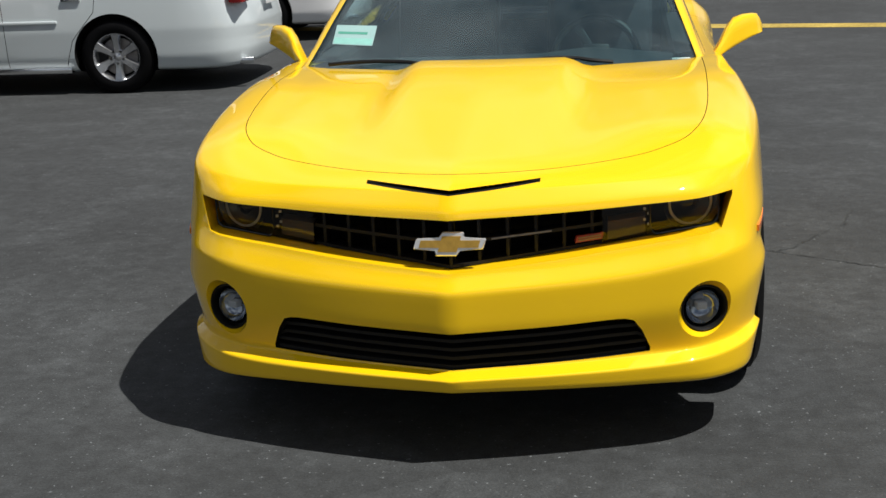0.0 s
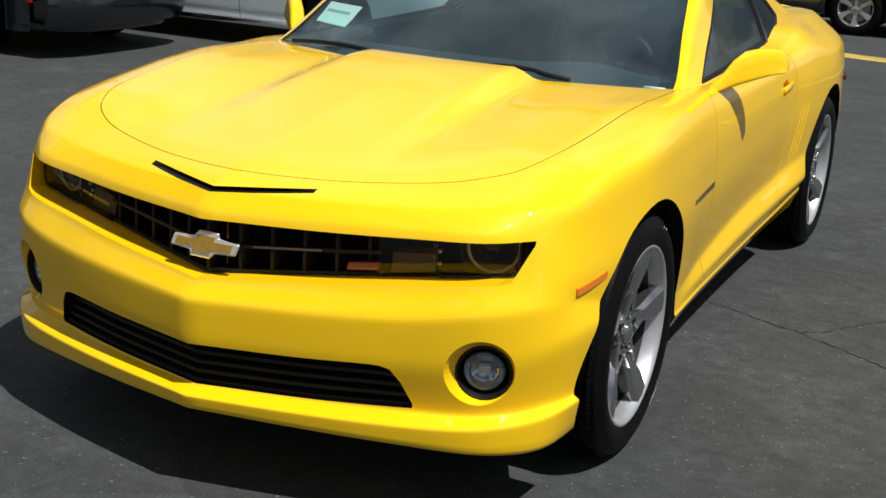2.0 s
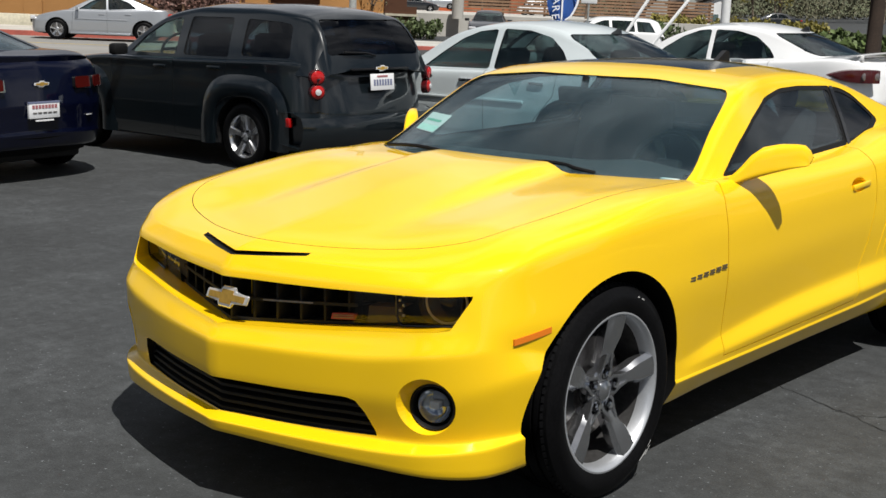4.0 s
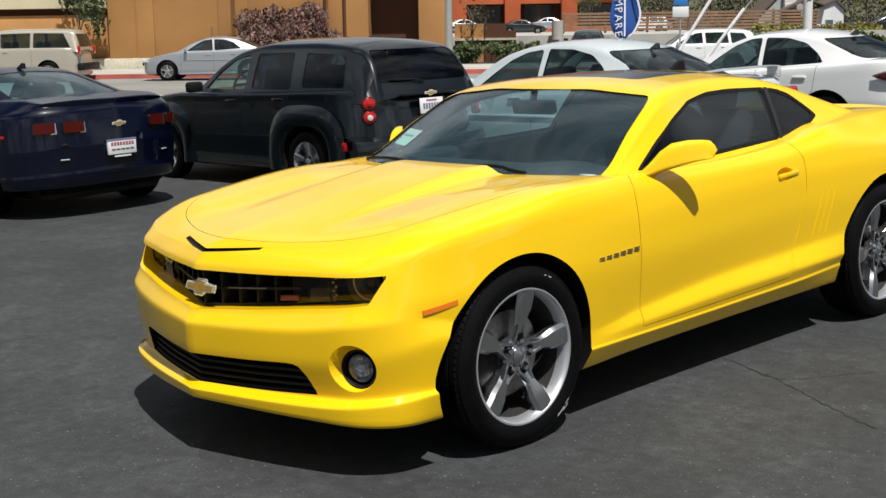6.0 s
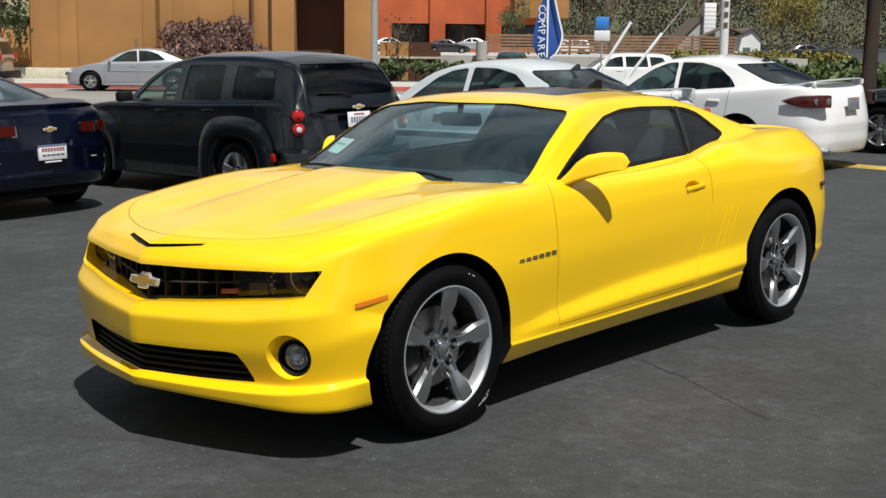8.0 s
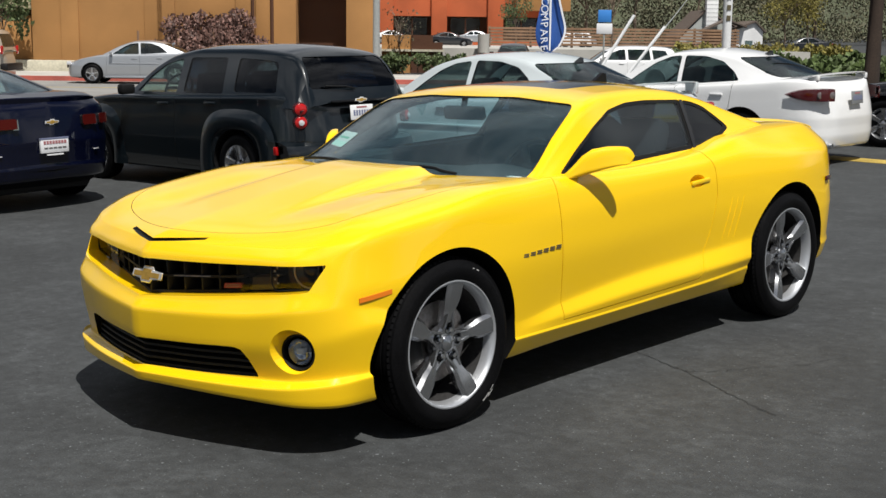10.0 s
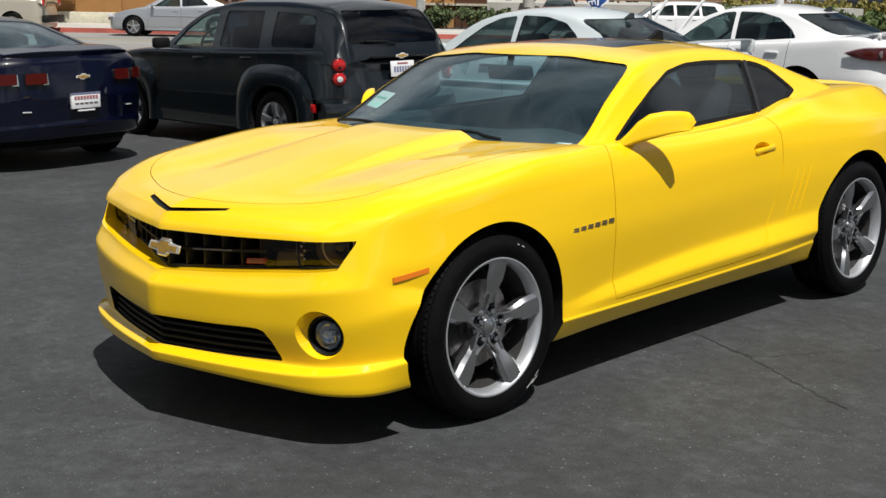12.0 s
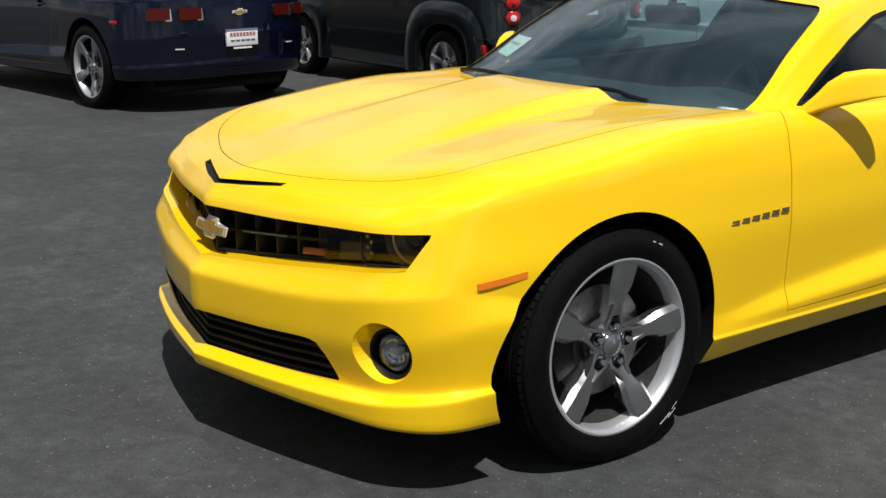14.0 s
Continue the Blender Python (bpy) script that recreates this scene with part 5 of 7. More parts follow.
# ---- ground ----
def asphalt():
    m = principled("asphalt", (0.06, 0.06, 0.06), 0.86)
    n, l = m.node_tree.nodes, m.node_tree.links
    b = n["Principled BSDF"]
    co = n.new("ShaderNodeTexCoord")

    def noise_(scale, detail, lo, hi, a, c, rough=0.6):
        t = n.new("ShaderNodeTexNoise")
        t.inputs["Scale"].default_value, t.inputs["Detail"].default_value = scale, detail
        t.inputs["Roughness"].default_value = rough
        l.new(co.outputs["Object"], t.inputs["Vector"])
        r = n.new("ShaderNodeMapRange")
        r.inputs["From Min"].default_value, r.inputs["From Max"].default_value = a, c
        r.inputs["To Min"].default_value, r.inputs["To Max"].default_value = lo, hi
        l.new(t.outputs["Fac"], r.inputs["Value"])
        return t, r.outputs["Result"]

    fine, f1 = noise_(120, 4, 0.70, 1.30, 0.3, 0.7)
    _, f2 = noise_(0.55, 5, 0.82, 1.2, 0.35, 0.65)
    _, f3 = noise_(2.6, 10, 0.88, 1.75, 0.48, 0.80, 0.76)
    _, f4 = noise_(55, 2, 1.0, 5.0, 0.665, 0.76)
    _, f5 = noise_(14, 8, 0.72, 1.34, 0.32, 0.68, 0.7)
    last = f1
    for o in (f2, f3, f4, f5):
        mu = n.new("ShaderNodeMath")
        mu.operation = "MULTIPLY"
        l.new(last, mu.inputs[0])
        l.new(o, mu.inputs[1])
        last = mu.outputs["Value"]
    s = n.new("ShaderNodeVectorMath")
    s.operation = "SCALE"
    s.inputs[0].default_value = (0.0345, 0.0377, 0.0396)
    l.new(last, s.inputs["Scale"])
    l.new(s.outputs["Vector"], b.inputs["Base Color"])
    bp = n.new("ShaderNodeBump")
    bp.inputs["Strength"].default_value, bp.inputs["Distance"].default_value = 0.35, 0.004
    l.new(fine.outputs["Fac"], bp.inputs["Height"])
    l.new(bp.outputs["Normal"], b.inputs["Normal"])
    return m


ASPHALT = asphalt()
gb = bmesh.new()
for x0, x1, y0, y1 in ((-900, 900, -900, 900),):
    gb.faces.new([gb.verts.new(p) for p in ((x0, y0, 0), (x1, y0, 0), (x1, y1, 0), (x0, y1, 0))])
ground = tagged(new("ground", to_mesh("ground", gb, ASPHALT, 0)), "dark grey worn asphalt car park", "ground", kind="structure")

coupe(pose(0, 0, 0), YELLOW, "bright yellow two-door sports coupe on five-spoke alloy wheels", 82, 36)


# ---- other vehicles ----
CLEARGLASS = glass("clear_auto_glass", (0.80, 0.88, 0.85), haze=0.01)
AUTOGLASS = glass("dark_auto_glass", (0.55, 0.62, 0.62), haze=0.008)


def car_shell(L, W, tops, sill=0.19, nose=0.12, belt_in=0.05, flare=0.0, mid=0.58, tail=0.06, shoulder=0.80):
    """A closed car body: plan outline, feature lines and a top that follows tops (y, height)."""
    ox = curve([(0, 0), (1, W * 0.42), (2, W * 0.74), (3, W * 0.90), (4, W * 0.965), (5, W), (6, W), (7, W), (8, W * 0.985), (9, W * 0.94), (10, W * 0.80), (11, W * 0.45), (12, 0)])
    oy = curve([(0, 0), (1, nose * 0.25), (2, nose), (3, nose + 0.17), (4, 0.62), (5, 1.1), (6, L * 0.5), (7, L - 1.2), (8, L - 0.62), (9, L - 0.25 - tail), (10, L - tail - 0.06), (11, L - tail * 0.2), (12, L)])
    tz = curve(tops)
    s = np.concatenate([np.arange(0, 5, 0.25), np.arange(5, 7, 0.1), np.arange(7, 12.01, 0.25)])
    X, Y = ox(s), oy(s)
    tx, ty = np.gradient(X, s), np.gradient(Y, s)
    ln = np.hypot(tx, ty)
    nx, ny = -ty / ln * np.minimum(1, X / 0.1), tx / ln
    ny[0], ny[-1] = 1, -1
    ends = np.minimum(1, np.minimum(Y / 0.5, (L - Y) / 0.5))
    top = tz(Y)
    rel = lambda a, lo, hi: lo + (hi - lo) * a  # noqa: E731
    spec = [
        (sill + 0 * s, 0.16 + 0 * s, 0.3),
        (sill + 0.03 + 0 * s, 0.035 + 0.01 * ends, 0.25),
        (0.33 + 0.03 * (1 - ends), 0.012 - 0.010 * (1 - ends), 0.25),
        (0.47 + 0 * s, 0.0 * s + 0.006, 0.2),
        (mid + 0 * s, 0.0 * s, 0.2),
        (rel(0.45, mid, top - 0.04), 0.010 + 0.02 * (1 - ends), 0.3),
        (rel(0.85, mid, top - 0.03), 0.022 + 0.05 * (1 - ends), 0.3),
        (top - 0.012, belt_in * 0.75 + 0.06 * (1 - ends), 0.35),
    ]
    pts, rounds = [], []
    for z, d, r in spec:
        pts.append(np.stack([X + nx * d, Y + ny * d, z], -1))
        rounds.append(r)
    ins = belt_in + 0.05 + 0.10 * (1 - ends)
    ex, ey = np.maximum(X + nx * ins, 0), Y + ny * ins
    ttop = lambda x, y: tz(y) + 0.03 * (1 - (np.abs(x) / W) ** 2) * np.clip(np.minimum(y / 0.6, (L - y) / 0.6), 0, 1)  # noqa: E731
    edge = np.stack([ex, ey, ttop(ex, ey)], -1)
    pts.append(edge)
    rounds.append(0.4)
    my = np.clip(ey, 0.25, L - 0.25)
    tops_ = []
    for r in np.linspace(0, 1, 9)[1:]:
        x, y = ex * (1 - r), ey + (my - ey) * r
        tops_.append(np.stack([x, y, ttop(x, y)], -1))
    pts.append(tops_[0])
    rows = []
    for f in (0.0, 0.5):
        b = pts[0].copy()
        b[:, 0] *= f
        b[:, 1] += (np.clip(b[:, 1], 0.5, L - 0.5) - b[:, 1]) * (1 - f)
        rows.append(b)
    rows.append(pts[0])
    for k in range(1, len(rounds)):
        f = rounds[k]
        a, b = pts[k] + (pts[k - 1] - pts[k]) * f, pts[k] + (pts[k + 1] - pts[k]) * f
        for u in (0, 0.33, 0.67, 1):
            rows.append((1 - u) ** 2 * a + 2 * u * (1 - u) * pts[k] + u * u * b)
    rows += tops_[1:]
    P = np.array(rows)
    P[:, 0, 0] = P[:, -1, 0] = 0
    bm = grid_bm(P.tolist())
    bmesh.ops.remove_doubles(bm, verts=bm.verts, dist=1e-5)
    bm = mirror_x(bm)
    bmesh.ops.remove_doubles(bm, verts=bm.verts, dist=1e-5)
    bmesh.ops.dissolve_degenerate(bm, edges=bm.edges, dist=1e-6)
    return bm


def vehicle(name, m, coat, label, S, category="car", group=""):
    """A parked car from its numbers S: body, cabin with glass let in, wheels, lamps, handles and seams."""
    car = thing(name, m, label, category, group)
    L, W = S["L"], S["W"]
    shell = to_mesh("shell", car_shell(L, W, S["tops"], **S.get("shell", {})), coat, 0)
    ref = new("ref", shell.copy())
    cuts = []
    ax0, ax1 = S["axles"]
    rt = S.get("tyre", 0.325)
    for y in (ax0, ax1):
        for sd in (1, -1):
            c = bmesh.new()
            bmesh.ops.create_cone(c, cap_ends=True, segments=40, radius1=rt + 0.055, radius2=rt + 0.055, depth=0.7)
            bmesh.ops.transform(c, matrix=Matrix.Translation((sd * (W + 0.05), y, rt + 0.01)) @ pose(0, 0, 0, 0, 90, 0), verts=c.verts)
            cuts.append(cutter(c, BLACK))
    for line in S.get("seams", ()):
        for sd in (1, -1):
            cuts.append(cutter(wall_strip(line, 0.006, [sd * (W - 0.14)] * len(line), [sd * (W + 0.1)] * len(line), 0), BLACK))
    body = boolean(shell, cuts)
    skin_normals(body, ref)
    bpy.data.objects.remove(ref)
    part("body", body, None, car)
    top, rx, rz, bx, y0, y1 = S["cab"]
    cab = (curve(top), curve(rx), curve(rz), curve(bx), np.linspace(y0, y1, 44), S.get("low", 0.85))
    roof = to_mesh("roof", cabin_shell(0.0, 0.03, cab), coat, 60)
    holes, panes = [], []
    for nm, poly in S["side"]:
        pl = rounded(poly, 0.04)
        for sd in (1, -1):
            holes.append(cutter(prism(pl, sd * 0.2, sd * 1.2, 0), BLACK))
            panes.append((nm, prism(pl, sd * 0.2, sd * 1.2, 0)))
    for nm, poly, a, b in S["ends"]:
        pl = rounded(poly, 0.06)
        holes.append(cutter(prism(pl, a, b, 1), BLACK))
        panes.append((nm, prism(pl, a, b, 1)))
    cref = new("ref", to_mesh("cab", grid_bm(cabin_rows(0, cab).tolist()), coat, 0))
    rm = boolean(roof, holes)
    skin_normals(rm, cref)
    roof_ob = part("roof", rm, None, car)
    bpy.data.objects.remove(cref)
    gl = S.get("glass", AUTOGLASS)
    for nm, pb in panes:
        gm = boolean(to_mesh("pane", cabin_shell(0.006, 0.012, cab), gl, 0), [cutter(pb, gl)], "INTERSECT")
        see = S.get("front_glass", gl) if nm in ("front_window", "windscreen") else gl
        part(nm, only(soften(gm, 40), see), None, car)
    part("cabin_lining", box_bm(-W * 0.6, W * 0.6, y0 + 0.5, y1 - 0.6, 0.5, S.get("low", 0.85) + 0.06, 0.03), CABIN, car, "dark cabin lining and seats")
    for x in (-W * 0.42, W * 0.42):
        for yy in S.get("seats", ((y0 + y1) / 2 - 0.25,)):
            part("seat", merge(None, box_bm(-0.22, 0.22, -0.07, 0.07, 0, 0.5, 0.06), Matrix.Translation((x, yy, S.get("low", 0.85) - 0.15)) @ pose(0, 0, 0, -12, 0, 0)), SEATGREY, car)
    for y, nm in ((ax0, "front_wheel"), (ax1, "rear_wheel")):
        for sd in (1, -1):
            build_wheel(car, (sd * (W - 0.115), y, rt), sd, S.get("phase", 90), S.get("rim", BRIGHTALLOY), nm, S.get("spokes", 5), rt, rt * 0.66, 0.205, S.get("wide", (0.026, 0.022, 0.038)), 0.02)
    part("underbody", box_bm(-W * 0.7, W * 0.7, 0.4, L - 0.4, 0.17, 0.32, 0.03), BLACK, car)
    for sd in (1, -1):
        for y, z in S.get("handles", ()):
            part("door_handle", box_bm(sd * (W - 0.012) - 0.014, sd * (W - 0.012) + 0.014, y - 0.09, y + 0.09, z - 0.016, z + 0.016, 0.008), S.get("handle", coat), car)
        my, mz = S["mirror"]
        mb = box_bm(-0.10, 0.10, -0.05, 0.05, -0.06, 0.06, 0.03)
        part("door_mirror", merge(None, mb, Matrix.Translation((sd * (W + 0.06), my, mz)) @ pose(0, 0, 0, 0, 0, sd * 12)), S.get("mirror_mat", coat), car)
    return car


def lamp_box(name, parent, mat, x0, x1, y0, y1, z0, z1, bevel=0.012, label=""):
    return part(name, box_bm(x0, x1, y0, y1, z0, z1, bevel), mat, parent, label)


def number_plate(parent, y, z, tilt=0, x=0.0, mat=PLATEWHITE):
    m = Matrix.Translation((x, y, z)) @ pose(0, 0, 0, tilt, 0, 0)
    p = part("number_plate", merge(None, box_bm(-0.155, 0.155, -0.003, 0.004, -0.078, 0.078, 0.002), m), mat, parent, ("grey" if mat is PLATEGREY else "white") + " number plate with dark bars")
    for k in range(7):
        x0 = -0.124 + k * 0.036
        part("plate_bar", merge(None, box_bm(x0, x0 + 0.024, 0.004, 0.007, -0.034, 0.024), m), PLATEINK, p)
    part("plate_bar", merge(None, box_bm(-0.07, 0.07, 0.004, 0.007, 0.045, 0.062), m), PLATERED, p)
    return p


SEDAN_TOPS = [(0, 0.62), (0.12, 0.74), (0.35, 0.80), (1.0, 0.90), (1.5, 0.945), (2.2, 0.955), (3.2, 0.98), (3.9, 1.01), (4.4, 1.03), (4.85, 1.02), (5.09, 0.90)]
LONG_SEDAN = dict(
    L=5.09, W=0.925, tops=SEDAN_TOPS, axles=(1.08, 3.89), tyre=0.335,
    cab=([(1.35, 0.90), (1.55, 0.99), (2.3, 1.40), (2.7, 1.475), (3.1, 1.485), (3.5, 1.45), (3.9, 1.31), (4.4, 1.06), (4.5, 1.0)],
         [(1.35, 0.80), (2.3, 0.60), (2.8, 0.56), (3.4, 0.57), (3.9, 0.62), (4.5, 0.70)],
         [(1.35, 0.86), (1.55, 0.93), (2.3, 1.345), (2.7, 1.425), (3.1, 1.435), (3.5, 1.39), (3.9, 1.25), (4.4, 1.0), (4.5, 0.94)],
         [(1.35, 0.84), (2.5, 0.84), (3.8, 0.84), (4.5, 0.78)], 1.35, 4.5),
    side=[("front_window", [(1.93, 0.97), (2.12, 1.12), (2.35, 1.28), (2.55, 1.36), (2.78, 1.39), (2.82, 0.98)]),
          ("rear_window_side", [(2.88, 0.98), (2.86, 1.395), (3.2, 1.385), (3.48, 1.32), (3.66, 1.20), (3.80, 1.04), (3.70, 1.0)])],
    ends=[("windscreen", [(-0.72, 0.95), (0.72, 0.95), (0.55, 1.37), (-0.55, 1.37)], 1.0, 2.7), ("back_glass", [(-0.58, 1.36), (0.58, 1.36), (0.70, 1.04), (-0.70, 1.04)], 3.4, 4.7)],
    seams=[[(1.72, 0.98), (1.66, 0.6), (1.70, 0.28), (2.2, 0.26)], [(2.84, 0.98), (2.86, 0.6), (2.86, 0.26)], [(3.76, 1.0), (3.72, 0.75), (3.5, 0.5), (3.42, 0.27)]],
    handles=[(2.62, 0.86), (3.52, 0.87)], mirror=(1.98, 1.03), spokes=6, wide=(0.026, 0.032, 0.048), seats=(2.75, 3.6), handle=CHROME,
)
WEDGE_SEDAN = dict(
    L=4.75, W=0.89, tops=[(0, 0.55), (0.12, 0.68), (0.4, 0.76), (1.0, 0.87), (1.5, 0.92), (2.2, 0.94), (3.2, 0.985), (3.8, 1.02), (4.3, 1.055), (4.6, 1.05), (4.75, 0.92)], axles=(0.95, 3.63), tyre=0.325,
    cab=([(1.25, 0.88), (1.45, 0.97), (2.1, 1.32), (2.5, 1.42), (2.9, 1.435), (3.3, 1.39), (3.7, 1.27), (4.1, 1.10), (4.2, 1.05)],
         [(1.25, 0.78), (2.1, 0.59), (2.6, 0.55), (3.2, 0.56), (3.7, 0.61), (4.2, 0.68)],
         [(1.25, 0.84), (1.45, 0.91), (2.1, 1.265), (2.5, 1.37), (2.9, 1.385), (3.3, 1.335), (3.7, 1.20), (4.1, 1.03), (4.2, 0.98)],
         [(1.25, 0.81), (2.5, 0.81), (3.6, 0.81), (4.2, 0.74)], 1.25, 4.2),
    side=[("front_window", [(1.78, 0.955), (2.0, 1.12), (2.2, 1.25), (2.42, 1.33), (2.58, 1.345), (2.62, 0.97)]),
          ("rear_window_side", [(2.68, 0.975), (2.64, 1.345), (2.95, 1.335), (3.22, 1.27), (3.42, 1.14), (3.52, 1.03)])],
    ends=[("windscreen", [(-0.68, 0.93), (0.68, 0.93), (0.53, 1.30), (-0.53, 1.30)], 0.9, 2.5), ("back_glass", [(-0.56, 1.32), (0.56, 1.32), (0.66, 1.07), (-0.66, 1.07)], 3.2, 4.4)],
    seams=[[(1.58, 0.95), (1.54, 0.6), (1.56, 0.26)], [(2.65, 0.97), (2.67, 0.26)], [(3.5, 1.0), (3.46, 0.7), (3.25, 0.45), (3.2, 0.27)]],
    handles=[(2.45, 0.84), (3.28, 0.86)], mirror=(1.83, 1.0), spokes=5, seats=(2.55, 3.35), wing=0.062,
)
SMALL_SEDAN = dict(
    L=4.49, W=0.875, tops=[(0, 0.52), (0.12, 0.66), (0.4, 0.76), (0.9, 0.88), (1.2, 0.93), (2.0, 0.95), (3.2, 0.98), (3.8, 1.02), (4.3, 1.03), (4.49, 0.9)], axles=(0.9, 3.6), tyre=0.315,
    cab=([(0.95, 0.86), (1.15, 0.96), (1.9, 1.32), (2.3, 1.42), (2.7, 1.435), (3.1, 1.39), (3.6, 1.22), (4.0, 1.05), (4.1, 1.0)],
         [(0.95, 0.78), (1.9, 0.58), (2.5, 0.54), (3.1, 0.56), (3.6, 0.61), (4.1, 0.68)],
         [(0.95, 0.82), (1.15, 0.90), (1.9, 1.27), (2.3, 1.37), (2.7, 1.385), (3.1, 1.33), (3.6, 1.15), (4.0, 0.98), (4.1, 0.93)],
         [(0.95, 0.80), (2.5, 0.80), (3.5, 0.80), (4.1, 0.74)], 0.95, 4.1),
    side=[("front_window", [(1.55, 0.965), (1.9, 1.2), (2.1, 1.30), (2.38, 1.34), (2.42, 0.975)]), ("rear_window_side", [(2.48, 0.975), (2.44, 1.34), (2.8, 1.32), (3.1, 1.22), (3.35, 1.03)])],
    ends=[("windscreen", [(-0.66, 0.92), (0.66, 0.92), (0.52, 1.31), (-0.52, 1.31)], 0.6, 2.3), ("back_glass", [(-0.54, 1.32), (0.54, 1.32), (0.64, 1.04), (-0.64, 1.04)], 3.0, 4.3)],
    seams=[[(2.45, 0.97), (2.46, 0.27)], [(1.40, 0.95), (1.36, 0.3)]], handles=[(2.28, 0.83), (3.1, 0.85)], mirror=(1.55, 1.0), seats=(2.4, 3.2),
)
TALL_WAGON = dict(
    L=4.47, W=0.865, tops=[(0, 0.72), (0.15, 0.86), (0.4, 0.93), (0.9, 1.00), (1.3, 1.03), (2.0, 1.035), (3.0, 1.05), (3.9, 1.07), (4.3, 1.06), (4.47, 0.95)], axles=(0.86, 3.49), tyre=0.322,
    shell=dict(nose=0.14, tail=0.10, belt_in=0.02, shoulder=0.9),
    cab=([(1.15, 0.98), (1.35, 1.08), (1.9, 1.43), (2.2, 1.54), (2.7, 1.60), (3.3, 1.60), (3.9, 1.565), (4.12, 1.52), (4.30, 1.36), (4.40, 1.10), (4.42, 1.0)],
         [(1.15, 0.78), (1.9, 0.64), (2.4, 0.60), (3.2, 0.60), (3.9, 0.60), (4.2, 0.59), (4.42, 0.62)],
         [(1.15, 0.93), (1.35, 1.02), (1.9, 1.37), (2.2, 1.48), (2.7, 1.54), (3.3, 1.54), (3.9, 1.50), (4.12, 1.46), (4.30, 1.30), (4.40, 1.05), (4.42, 0.95)],
         [(1.15, 0.80), (2.4, 0.80), (3.6, 0.79), (4.2, 0.77), (4.42, 0.76)], 1.15, 4.42),
    low=0.94,
    side=[("front_window", [(1.62, 1.07), (1.80, 1.24), (2.05, 1.38), (2.3, 1.44), (2.36, 1.44), (2.38, 1.07)]),
          ("rear_window_side", [(2.50, 1.07), (2.50, 1.455), (3.14, 1.455), (3.18, 1.07)]),
          ("cargo_window", [(3.36, 1.09), (3.34, 1.45), (3.82, 1.425), (3.96, 1.40), (4.02, 1.09)])],
    ends=[("windscreen", [(-0.70, 1.05), (0.70, 1.05), (0.58, 1.41), (-0.58, 1.41)], 0.9, 2.2), ("back_glass", [(-0.53, 1.46), (0.53, 1.46), (0.60, 1.13), (-0.60, 1.13)], 4.05, 4.6)],
    seams=[[(1.42, 1.03), (1.40, 0.6), (1.42, 0.28)], [(2.44, 1.05), (2.46, 0.28), (2.9, 0.27)], [(3.26, 1.05), (3.24, 0.9), (2.98, 0.6), (2.96, 0.28)]],
    handles=[(2.24, 0.95), (3.08, 0.97)], mirror=(1.66, 1.10), mirror_mat=BLACK, spokes=5, wide=(0.024, 0.026, 0.044), phase=95, seats=(2.45, 3.3), glass=DARKGLASS, front_glass=CLEARGLASS,
)


